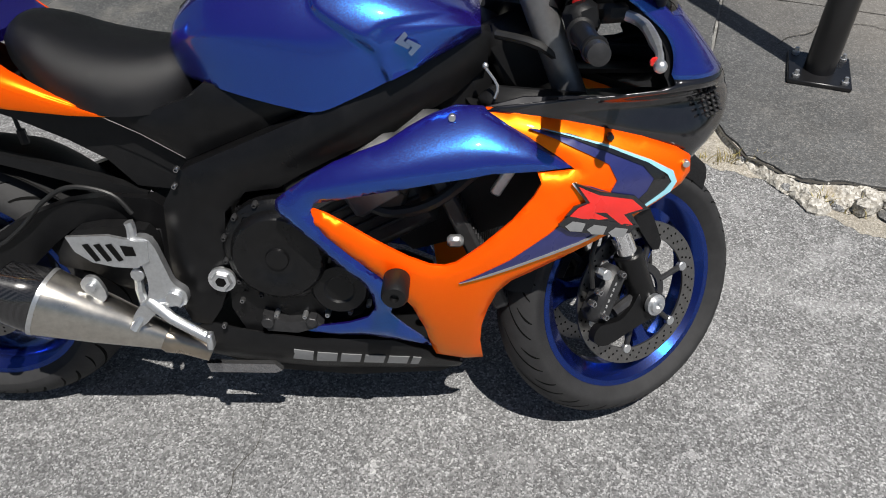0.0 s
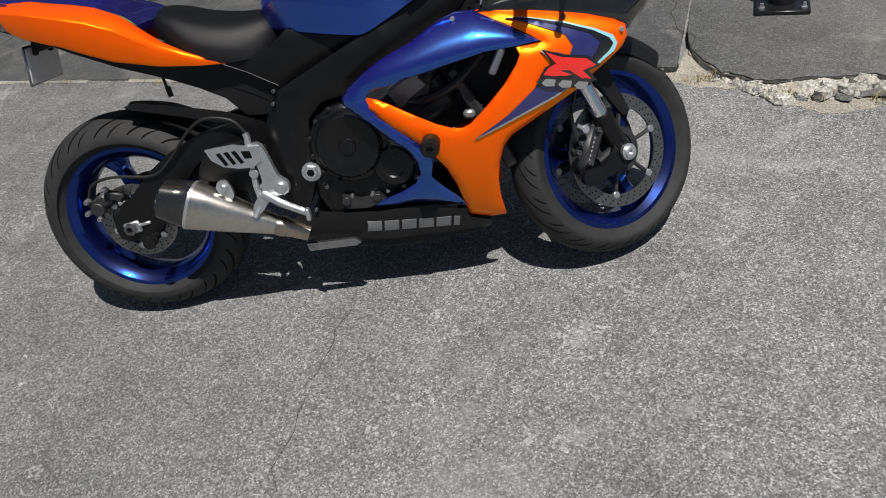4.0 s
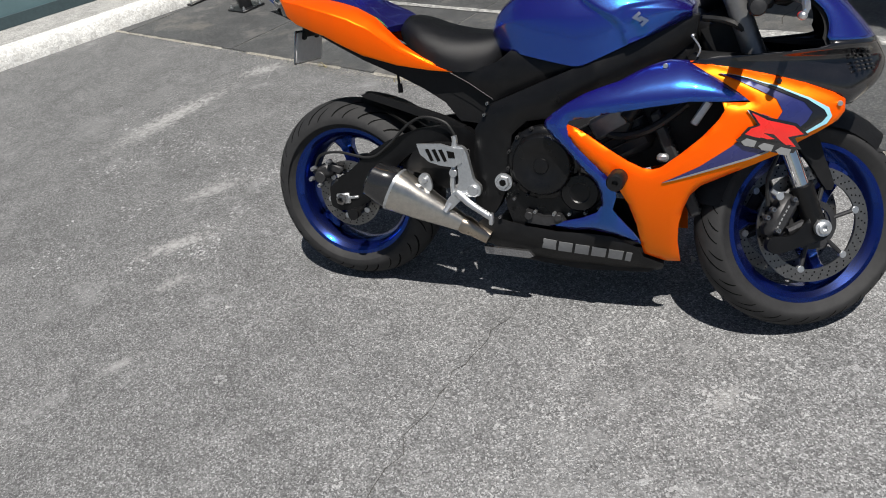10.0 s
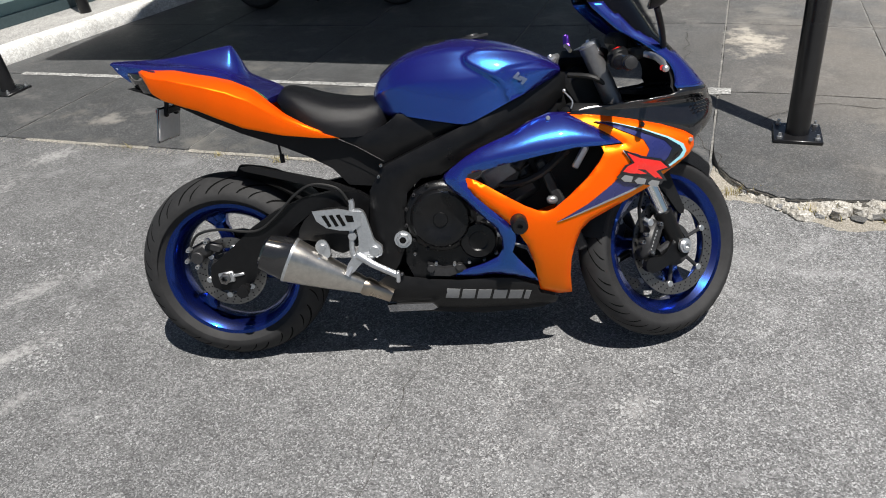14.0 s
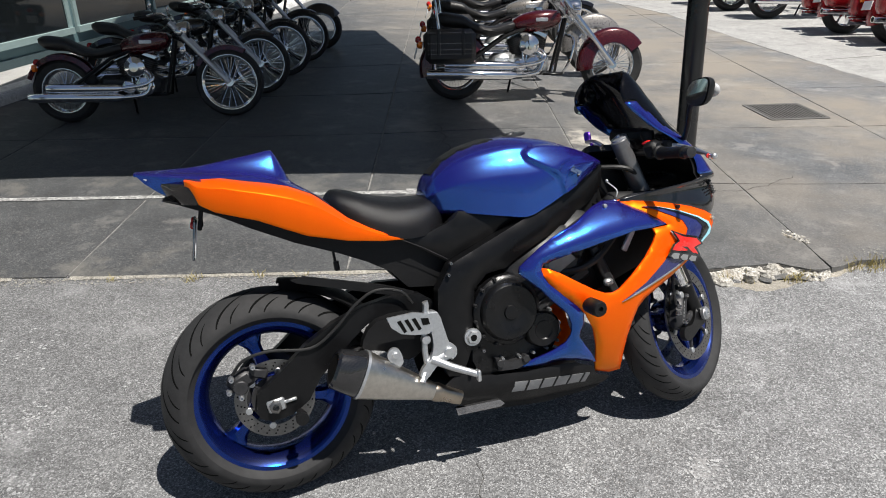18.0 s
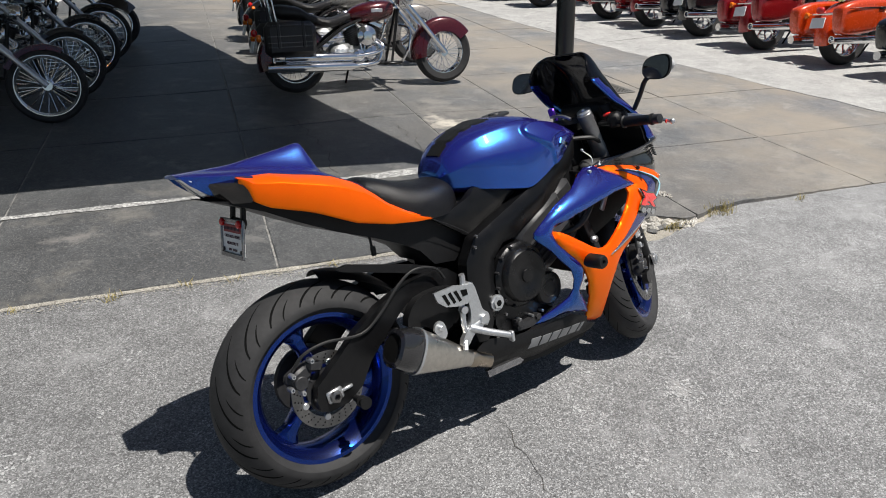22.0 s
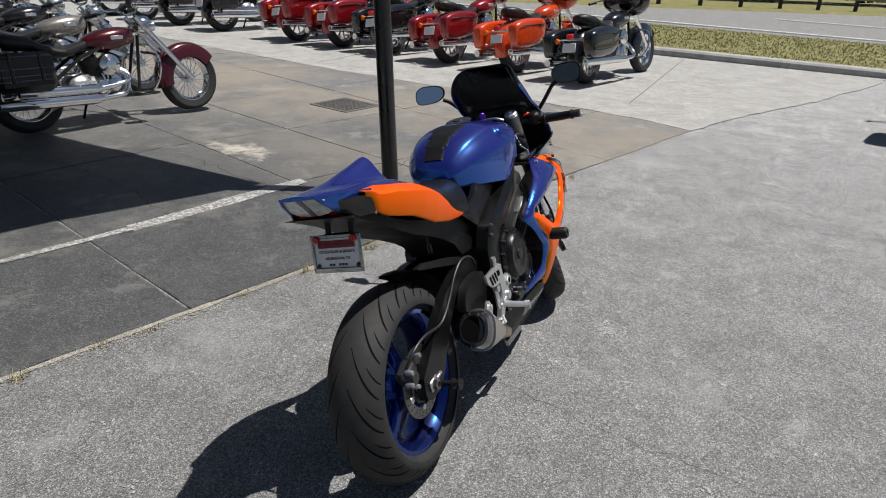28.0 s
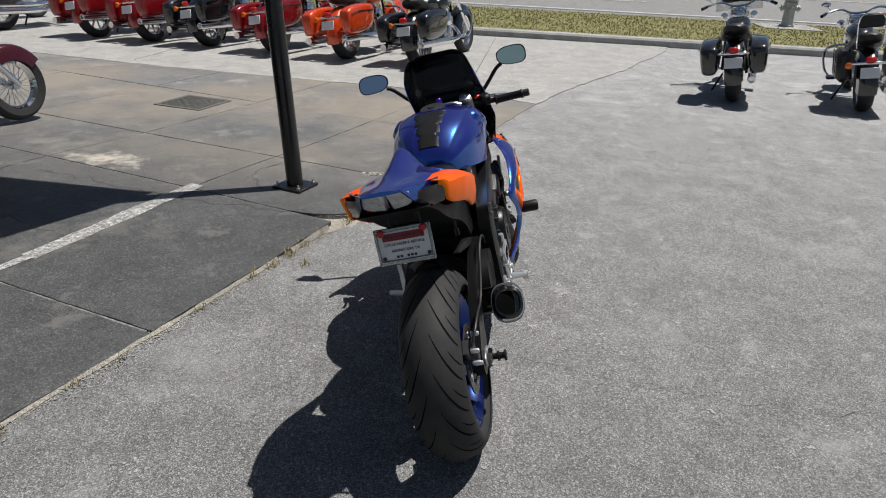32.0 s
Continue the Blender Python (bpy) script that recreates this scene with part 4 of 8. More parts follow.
# seat
ss = [(0.235, 0.84, 0.828, 0.05), (0.26, 0.868, 0.8, 0.085), (0.31, 0.86, 0.765, 0.12), (0.36, 0.842, 0.742, 0.137), (0.42, 0.828, 0.72, 0.142), (0.48, 0.82, 0.716, 0.132), (0.53, 0.818, 0.72, 0.11), (0.56, 0.806, 0.732, 0.082), (0.575, 0.785, 0.745, 0.05)]
rings = []
for x, zt, zb, w in smooth(ss, 3, False):
    ring = []
    for i in range(25):
        a = math.pi * i / 24
        ca, sa = math.cos(a), math.sin(a)
        ring.append((x, math.copysign(abs(ca) ** 0.75, ca) * w, zb + (zt - zb) * sa ** 0.8))
    ring += [(x, -w * 0.6, zb - 0.01), (x, w * 0.6, zb - 0.01)]
    rings.append(ring)
g = Geo()
g.loft(rings)
part("rider_seat", g, VINYL, bike, "black vinyl rider seat")

# tail: orange sides, blue cowl, lamps
TO = [(-0.108, 0.926), (-0.095, 0.938), (-0.038, 0.941), (0.023, 0.925), (0.08, 0.914), (0.131, 0.901), (0.19, 0.873), (0.222, 0.85), (0.236, 0.832), (0.276, 0.796), (0.336, 0.76), (0.382, 0.737), (0.425, 0.722), (0.412, 0.715), (0.364, 0.722), (0.268, 0.738), (0.159, 0.768), (0.1, 0.796), (0.038, 0.826), (-0.023, 0.846), (-0.065, 0.859), (-0.1, 0.884), (-0.112, 0.908)]
TOP = [(-0.165, 0.957), (-0.13, 0.951), (-0.095, 0.945), (-0.038, 0.942), (0.023, 0.927), (0.08, 0.915), (0.131, 0.901), (0.19, 0.873), (0.236, 0.834), (0.276, 0.798), (0.336, 0.761), (0.382, 0.738), (0.425, 0.72)]
LOW = [(-0.165, 0.95), (-0.115, 0.928), (-0.1, 0.882), (-0.065, 0.86), (-0.023, 0.846), (0.038, 0.826), (0.1, 0.796), (0.159, 0.768), (0.268, 0.738), (0.364, 0.722), (0.425, 0.717)]
OUT = [(-0.165, 0.105), (-0.112, 0.15), (-0.06, 0.168), (0.0, 0.184), (0.08, 0.193), (0.16, 0.19), (0.25, 0.176), (0.34, 0.155), (0.425, 0.14)]
INN = [(-0.165, 0.088), (-0.112, 0.093), (-0.04, 0.096), (0.02, 0.101), (0.08, 0.106), (0.15, 0.112), (0.2, 0.12), (0.24, 0.13), (0.34, 0.135), (0.425, 0.13)]


def along(rows_, x):
    return float(np.interp(x, [r[0] for r in rows_], [r[1] for r in rows_]))


for s in (-1, 1):
    rings = []
    for i in range(61):
        x = -0.128 + 0.553 * i / 60
        zt, zb, yo, yi = along(TOP, x), along(LOW, x), along(OUT, x), along(INN, x)
        h = zt - zb
        sec = [(yi, zt - 0.006), (yi + 0.002, zt)] + smooth([(yi + 0.004, zt + 0.0005), ((yi + yo) / 2, zt - 0.06 * h), (yo - 0.008, zt - 0.2 * h), (yo - 0.001, zt - 0.25 * h), (yo, zt - 0.29 * h), (yo - 0.05 * h, zt - 0.6 * h), (yo - 0.16 * h, zb + 0.06 * h), (yo - 0.2 * h, zb)], 3, False)
        ring = [(x, s * y, z) for y, z in sec]
        ring += [(x, s * (y - 0.006), z - 0.002 if k < 9 else z) for k, (y, z) in list(enumerate(sec))[::-1]]
        rings.append(ring)
    g = Geo()
    g.loft(rings)
    part("tail_side_panel", g, ORANGE, bike, "fluorescent orange tail panel with a rolled top edge", angle=50)
rows = [  # x, edge height, flat height, hump height, half width
    (-0.25, 0.972, 0.977, 0.978, 0.05), (-0.2, 0.96, 0.974, 0.977, 0.075), (-0.16, 0.953, 0.969, 0.976, 0.087), (-0.1, 0.945, 0.962, 0.976, 0.097), (-0.04, 0.943, 0.957, 0.982, 0.102), (0.02, 0.93, 0.949, 0.989, 0.107),
    (0.07, 0.919, 0.939, 0.9955, 0.111), (0.1, 0.911, 0.929, 0.999, 0.114), (0.112, 0.908, 0.924, 0.992, 0.115), (0.13, 0.902, 0.914, 0.954, 0.117), (0.15, 0.893, 0.903, 0.908, 0.119), (0.2, 0.87, 0.872, 0.872, 0.126), (0.232, 0.842, 0.845, 0.845, 0.13)]
rings = []
for x, ze, zf, zh, w in smooth(rows, 3, False):
    ring = []
    for i in range(-14, 15):
        u = i / 14
        y = w * u
        wide = 0.048 + 0.022 * min(1, max(0, (x + 0.16) / 0.26))
        f = max(0.0, 1 - abs(y) / wide)
        hump = f * f * (3 - 2 * f) if f < 0.5 else 0.5 + 0.5 * math.sin(math.pi * (f - 0.5)) ** 0.8
        z = ze + (zf - ze) * (1 - abs(u) ** 4) + (zh - zf) * hump
        ring.append((x, y, z))
    lip = 0.012 if x > -0.15 else 0.004
    ring += [(x, w * 0.98, ze - lip), (x, w * 0.5, ze - lip * 1.3), (x, -w * 0.5, ze - lip * 1.3), (x, -w * 0.98, ze - lip)]
    rings.append(ring)
g = Geo()
g.loft(rings)
part("seat_cowl", g, BLUE, bike, "candy blue single seat cowl with a raised hump")
# blue sides at the very end of the tail, round the lamps
wend = lambda x, z: 0.126 - 0.5 * max(0, -0.1 - x) - 0.5 * max(0, 0.94 - z)
skin("tail_end", [(-0.248, 0.974), (-0.2, 0.964), (-0.15, 0.957), (-0.088, 0.946), (-0.078, 0.925), (-0.098, 0.9), (-0.15, 0.898), (-0.19, 0.918), (-0.225, 0.947)], wend, BLUE, 0.002, 0.006, 0.02, "")
skin("side_lamp", [(-0.19, 0.945), (-0.15, 0.941), (-0.108, 0.934), (-0.1, 0.912), (-0.104, 0.882), (-0.145, 0.885), (-0.174, 0.907)], lambda x, z: 0.15 - 0.8 * max(0, -0.1 - x) - 0.35 * max(0, 0.93 - z), LENS_DARK, 0.003, 0.02, 0.02, "dark smoked turn lamp lens", bulge=0.004)
for s in (-1, 1):
    g = Geo()
    g.loft([[(-0.243, s * 0.01, 0.97), (-0.236, s * 0.045, 0.966), (-0.226, s * 0.066, 0.96), (-0.196, s * 0.067, 0.924), (-0.188, s * 0.045, 0.912), (-0.184, s * 0.01, 0.907)],
            [(-0.16, s * 0.01, 0.96), (-0.16, s * 0.06, 0.955), (-0.16, s * 0.08, 0.945), (-0.15, s * 0.08, 0.918), (-0.15, s * 0.055, 0.907), (-0.15, s * 0.01, 0.903)]])
    part("tail_lamp", g, CLEARLENS, bike, "clear grey tail lamp lens")
g = Geo()
g.plate([(-0.19, 0.9), (-0.1, 0.885), (-0.02, 0.85), (0.1, 0.8), (0.25, 0.75), (0.41, 0.73), (0.55, 0.73), (0.6, 0.66), (0.56, 0.6), (0.51, 0.56), (0.434, 0.569), (0.411, 0.596), (0.388, 0.623), (0.324, 0.661), (0.244, 0.699), (0.13, 0.745), (0.02, 0.8), (-0.06, 0.845), (-0.15, 0.885)], lambda a, b, h: (a, h, b), -0.098, 0.098, step=0.04)
part("undertail", g, PLASTIC, bike, "black plastic undertail")
skin("side_cover", [(0.42, 0.718), (0.5, 0.722), (0.56, 0.742), (0.6, 0.772), (0.7, 0.757), (0.79, 0.735), (0.7, 0.692), (0.6, 0.652), (0.55, 0.632), (0.49, 0.672)], lambda x, z: 0.125, BLACK, 0.0, 0.02, 0.025, "black plastic side cover", bulge=0.008)
g = Geo()
g.tube([(0.42, -0.138, 0.716), (0.48, -0.138, 0.685), (0.55, -0.138, 0.64)], 0.001, 6)
part("cover_seam", g, DARKMETAL, bike, "thin metal seam of the side cover")
# plate bracket and plate
g = Geo()
for y in (-0.045, 0.03):
    g.box((-0.098, y, 0.866), (0.012, 0.016, 0.12), Matrix.Rotation(radians(12), 3, "Y"), 0.003)
g.box((-0.104, -0.004, 0.825), (0.01, 0.1, 0.02), None, 0.003)
part("plate_bracket", g, PLASTIC, bike, "black number plate bracket")
prot = Matrix.Rotation(radians(10), 3, "Y")
pc = Vector((-0.124, 0.002, 0.784))


def on_plate(y, z, x):
    return pc + prot @ Vector((-x, y * 0.87, z * 0.93))


g = Geo()
g.box(pc, (0.005, 0.155, 0.094), prot, 0.002)
plate = part("dealer_plate", g, WHITE, bike, "white dealer plate with red band in a chrome frame")
g = Geo()
for y, z, sy, sz in ((0, 0.05, 0.162, 0.011), (0, -0.05, 0.162, 0.014), (0.088, 0, 0.009, 0.104), (-0.088, 0, 0.009, 0.104)):
    g.box(on_plate(y, z, 0.004), (0.007, sy, sz), prot, 0.002)
part("plate_frame", g, DARKCHROME, plate, "dull chrome plate frame")
g = Geo()
g.box(on_plate(0.0, 0.027, 0.004), (0.003, 0.12, 0.021), prot, 0.001)
part("red_band", g, mat("maroon_print", (0.25, 0.01, 0.02), 0.5), plate, "maroon printed band")
INK = mat("dark_print", (0.06, 0.02, 0.04), 0.5)
for z, w, h in ((-0.034, 0.07, 0.006),):
    k = int(w / 0.011)
    for i in range(k):
        if i % 5 != 3:
            g = Geo()
            g.box(on_plate(-w / 2 + (i + 0.5) * w / k, z, 0.0035), (0.002, 0.0075, h), prot, 0.0005)
            part("print_bar", g, INK, plate)
for i in range(11):
    g = Geo()
    g.box(on_plate(-0.06 + i * 0.012, 0.027, 0.006), (0.002, 0.0065, 0.008), prot, 0.0005)
    part("print_bar", g, INK, plate)
for words, z, size in (("CYCLE SALES & SERVICE", 0.004, 0.0108), ("ARLINGTON, TX", -0.016, 0.0108)):
    tx = bpy.data.curves.new("printed_words", "FONT")
    tx.body, tx.size, tx.align_x, tx.align_y, tx.extrude = words, size, "CENTER", "CENTER", 0.0005
    tmp = bpy.data.objects.new("printed_words", tx)
    scene.collection.objects.link(tmp)
    bpy.context.view_layer.update()
    me = bpy.data.meshes.new_from_object(tmp)
    bpy.data.objects.remove(tmp)
    # x of the text runs to the plate's right as seen from behind
    rot = Matrix(((0, 0, -1), (-1, 0, 0), (0, 1, 0)))
    me.transform(Matrix.Translation(on_plate(0, z, 0.0038)) @ (prot @ rot).to_4x4())
    me.materials.append(INK)
    ob = new("printed_words", me)
    ob.parent = plate
for y in (-0.07, 0.07):
    g = Geo()
    g.lathe([(0, 0.0105), (0.006, 0.0105), (0.009, 0.007), (0.009, 0.001)], on_plate(y, 0.043, 0.006), prot @ Vector((-1, 0, 0)), 20)
    part("red_reflector", g, RED_LENS, plate, "round red reflector")
    g = Geo()
    g.lathe([(0, 0.006), (0.004, 0.005), (0.005, 0.001)], on_plate(y * 1.05, -0.036, 0.003), prot @ Vector((-1, 0, 0)), 12)
    part("plate_bolt", g, DARKMETAL, plate)
g = Geo()
g.tube(smooth([(0.235, -0.08, 0.735), (0.232, -0.085, 0.705), (0.236, -0.085, 0.66)], 4, False), 0.004, 6)
g.tube([(0.236, -0.085, 0.675), (0.238, -0.085, 0.648)], 0.008, 6)
part("helmet_lock_strap", g, PLASTIC, bike, "black hanging strap")

# swingarm, hugger, axle
g = Geo()
SW = [(-0.035, 0.30), (-0.028, 0.345), (0.01, 0.372), (0.06, 0.41), (0.12, 0.46), (0.2, 0.507), (0.29, 0.54), (0.38, 0.556), (0.46, 0.55), (0.5, 0.52), (0.5, 0.4), (0.46, 0.37), (0.41, 0.42), (0.36, 0.475), (0.3, 0.488), (0.25, 0.45), (0.2, 0.405), (0.15, 0.36), (0.11, 0.3), (0.06, 0.268), (0.0, 0.262), (-0.03, 0.275)]
g.plate(SW, lambda a, b, h: (a, h, b), -0.118, -0.088, step=0.04)
swing = part("swingarm", g, BLACK, bike, "black aluminium swingarm")
g = Geo()
g.plate(SW, lambda a, b, h: (a, h, b), 0.095, 0.125, step=0.04)
g.box((0.44, 0, 0.44), (0.09, 0.24, 0.13), None, 0.02)
part("swingarm", g, BLACK, bike, "black aluminium swingarm")
g = Geo()
g.box((0.018, -0.121, 0.306), (0.05, 0.01, 0.036), Matrix.Rotation(radians(-8), 3, "Y"), 0.004)
g.box((0.058, -0.121, 0.313), (0.035, 0.008, 0.009), Matrix.Rotation(radians(-8), 3, "Y"), 0.002)
axb = part("axle_block", g, ALU, swing, "bare aluminium axle adjuster block")
g = Geo()
g.lathe([(0, 0.018), (0.012, 0.018), (0.014, 0.014), (0.014, 0.01), (0.0, 0.009)], (0.015, -0.126, 0.305), (0, -1, 0), 6)
part("axle_nut", g, DISC, axb)
g = Geo()
g.lathe([(0, 0.01), (0.03, 0.01), (0.031, 0.017), (0.037, 0.017), (0.038, 0.011), (0.052, 0.011), (0.053, 0.018), (0.06, 0.018), (0.06, 0.005)], (0.079, -0.118, 0.272), (0, -1, 0), 20)
part("paddock_spool", g, PLASTIC, swing, "black paddock stand spool")
g = Geo()
rows = []
for i in range(12):
    a = radians(80 - i * 4.6)
    r = 0.332 + 0.003 * i
    half = 0.045 + 0.04 * min(1, i / 4)
    row = []
    for j in range(9):
        q = -1 + 2 * j / 8
        rr = r - 0.022 * q * q
        row.append((RW.x + math.cos(a) * rr, q * half, RW.z + math.sin(a) * rr))
    rows.append(row)
g.loft(rows, ring_closed=False, caps=False)
n0 = len(g.v)
g.v += [(RW.x + (x - RW.x) * 0.985, y * 0.985, RW.z + (z - RW.z) * 0.985) for x, y, z in g.v]
g.f += [tuple(i + n0 for i in t[::-1]) for t in g.f]
part("rear_hugger", g, PLASTIC, bike, "black rear wheel hugger")
g = Geo()
g.plate([(0.105, 0.642), (0.14, 0.647), (0.24, 0.62), (0.36, 0.587), (0.45, 0.554), (0.44, 0.538), (0.34, 0.566), (0.22, 0.603), (0.12, 0.632)], lambda a, b, h: (a, h, b), -0.1, -0.08)
part("hugger_guard", g, PLASTIC, bike, "black hugger side bar")
# rear caliper and hose
g = Geo()
g.box((-0.065, -0.085, 0.385), (0.075, 0.045, 0.05), Matrix.Rotation(radians(-25), 3, "Y"), 0.012)
g.cyl((-0.068, -0.1, 0.372), (-0.068, -0.118, 0.372), 0.02, n=18)
g.box((-0.02, -0.09, 0.40), (0.06, 0.02, 0.03), Matrix.Rotation(radians(20), 3, "Y"), 0.006)
cal = part("rear_caliper", g, DARKMETAL, bike, "grey rear brake caliper")
bolts("caliper_bolt", ((-0.09, 0.40), (-0.03, 0.425), (-0.07, 0.345), (-0.1, 0.365)), -0.1, -0.125, 0.008, ALU, cal, "bright caliper bolt")
g = Geo()
g.tube(smooth([(-0.085, -0.105, 0.41), (-0.05, -0.12, 0.45), (0.02, -0.125, 0.463), (0.13, -0.125, 0.45), (0.2, -0.13, 0.49), (0.27, -0.135, 0.555), (0.33, -0.14, 0.585), (0.4, -0.14, 0.57), (0.43, -0.14, 0.53)], 5, False), 0.0045)
part("brake_hose", g, HOSE, bike, "black braided brake hose")
# exhaust
axis0, axis1 = Vector((0.183, -0.205, 0.405)), Vector((0.505, -0.165, 0.245))
d = axis1 - axis0
ex = []
for s, rv, rh in ((0.0, 0.046, 0.046), (0.02, 0.052, 0.05), (0.12, 0.058, 0.052), (0.27, 0.062, 0.054)):
    ex.append((s, rv, rh))


def exhaust(rows, name, material, label):
    up = Vector((0.445, 0, 0.895))
    side = Vector((0, 1, 0))
    rings = []
    for s, rv, rh in rows:
        c0 = axis0 + d * s
        rings.append([c0 + up * (rv * math.copysign(abs(math.sin(a)) ** 0.8, math.sin(a))) + side * (rh * math.copysign(abs(math.cos(a)) ** 0.8, math.cos(a))) for a in [2 * math.pi * i / 32 for i in range(32)]])
    g = Geo()
    g.loft(rings)
    return part(name, g, material, bike, label)


exhaust([(0.2, 0.067, 0.055), (0.22, 0.067, 0.055), (0.5, 0.049, 0.044), (0.8, 0.028, 0.027), (0.86, 0.024, 0.024)], "muffler", STEEL, "brushed stainless conical muffler")
exhaust([(0.06, 0.036, 0.034), (-0.027, 0.039, 0.037), (-0.031, 0.044, 0.042), (-0.012, 0.0545, 0.0505)], "muffler_end_cap", GLOSSBLACK, "black muffler end cap")
exhaust([(-0.013, 0.05, 0.046), (-0.0125, 0.0535, 0.0495), (0.08, 0.06, 0.053), (0.19, 0.066, 0.0545), (0.21, 0.062, 0.05)], "muffler_tip", CARBON, "carbon fibre muffler end")
exhaust([(0.192, 0.0685, 0.0565), (0.215, 0.0685, 0.0565)], "muffler_band", ALU, "")
exhaust([(0.84, 0.025, 0.025), (0.87, 0.028, 0.028), (0.91, 0.026, 0.026), (0.95, 0.023, 0.023), (1.1, 0.022, 0.022)], "exhaust_link", mat("heat_tinted_steel", (0.42, 0.36, 0.29), 0.32, 1.0), "heat-tinted exhaust pipe")
# dark disc across the mouth imitates the shade inside the pipe
g = Geo()
c0 = axis0 - d * 0.016
g.lathe([(0, 0.039), (0.001, 0.001)], c0 - d.normalized() * 0.001, -d, 24)
part("muffler_outlet", g, RECESS_SHADE, bike)
g = Geo()
g.plate(smooth([(0.328, 0.405), (0.34, 0.427), (0.362, 0.423), (0.372, 0.385), (0.352, 0.37)], 3), lambda a, b, h: (a, h, b), -0.198, -0.19)
g.cyl((0.35, -0.19, 0.408), (0.35, -0.208, 0.408), 0.009, n=12)
part("muffler_bracket", g, ALU, bike)
g = Geo()
g.plate(smooth([(0.27, 0.43), (0.32, 0.5), (0.45, 0.5), (0.46, 0.42), (0.4, 0.37), (0.33, 0.41)], 3), lambda a, b, h: (a, h, b), -0.15, -0.12)
part("inner_guard", g, PLASTIC, bike)
# footrest hanger
g = Geo()
g.plate([(0.335, 0.52), (0.345, 0.49), (0.372, 0.468), (0.41, 0.458), (0.45, 0.455), (0.475, 0.47), (0.48, 0.51), (0.455, 0.512), (0.41, 0.523)], lambda a, b, h: (a, h, b), -0.212, -0.205)
hanger = part("heel_guard", g, ALU, bike, "bare aluminium heel guard with slots")
# dark plates on the guard imitate the shade in its slots
g = Geo()
for i in range(3):
    x = 0.362 + i * 0.021
    g.plate([(x, 0.505), (x + 0.011, 0.507), (x + 0.026, 0.473), (x + 0.017, 0.47)], lambda a, b, h: (a, h, b), -0.2135, -0.2115)
g.plate([(0.43, 0.503), (0.452, 0.5), (0.455, 0.482), (0.435, 0.482)], lambda a, b, h: (a, h, b), -0.2135, -0.2115)
part("guard_slot", g, RECESS_SHADE, hanger)
g = Geo()
g.plate(smooth([(0.45, 0.512), (0.482, 0.51), (0.498, 0.455), (0.507, 0.42), (0.527, 0.4), (0.523, 0.372), (0.49, 0.366), (0.46, 0.35), (0.432, 0.323), (0.414, 0.332), (0.425, 0.357), (0.452, 0.387), (0.461, 0.42), (0.458, 0.46)], 3), lambda a, b, h: (a, h, b), -0.207, -0.19)
part("footrest_hanger", g, ALU, bike, "cast aluminium footrest hanger")
g = Geo()
pegd = [(0.455, -0.2, 0.375), (0.5, -0.225, 0.352), (0.57, -0.245, 0.322)]
g.tube(pegd, [0.013, 0.011, 0.010], 10)
g.box((0.572, -0.247, 0.318), (0.012, 0.02, 0.034), None, 0.003)
part("footpeg", g, ALU, bike, "aluminium footpeg")
g = Geo()
g.tube([(0.44, -0.2, 0.37), (0.5, -0.205, 0.385), (0.515, -0.205, 0.37)], 0.008, 8)
g.cyl((0.505, -0.195, 0.388), (0.505, -0.215, 0.388), 0.016, n=18)
g.tube([(0.43, -0.2, 0.34), (0.415, -0.215, 0.318)], 0.009, 8)
g.tube(smooth([(0.447, -0.2, 0.50), (0.452, -0.2, 0.53), (0.45, -0.2, 0.545)], 3, False), 0.009, 8)
g.tube([(0.443, -0.19, 0.46), (0.437, -0.195, 0.4), (0.44, -0.195, 0.36)], 0.009, 8)
g.cyl((0.443, -0.185, 0.435), (0.443, -0.205, 0.435), 0.013, n=14)
part("brake_pedal", g, ALU, bike, "aluminium brake pedal linkage")
# left side: side stand and gear linkage
g = Geo()
g.tube([(0.62, 0.12, 0.27), (0.6, 0.2, 0.15), (0.585, 0.262, 0.062)], 0.012, 10)
g.box((0.58, 0.268, 0.052), (0.06, 0.05, 0.008), Matrix.Rotation(radians(15.5), 3, "X"), 0.002)
part("side_stand", g, BLACK, bike, "black side stand")
g = Geo()
g.tube([(0.46, 0.19, 0.37), (0.5, 0.24, 0.36), (0.52, 0.27, 0.355)], 0.011, 8)
g.plate(smooth([(0.465, 0.515), (0.502, 0.44), (0.518, 0.395), (0.455, 0.365), (0.468, 0.45)], 2), lambda a, b, h: (a, h, b), 0.188, 0.205)
part("footrest_hanger", g, ALU, bike, "cast aluminium footrest hanger")

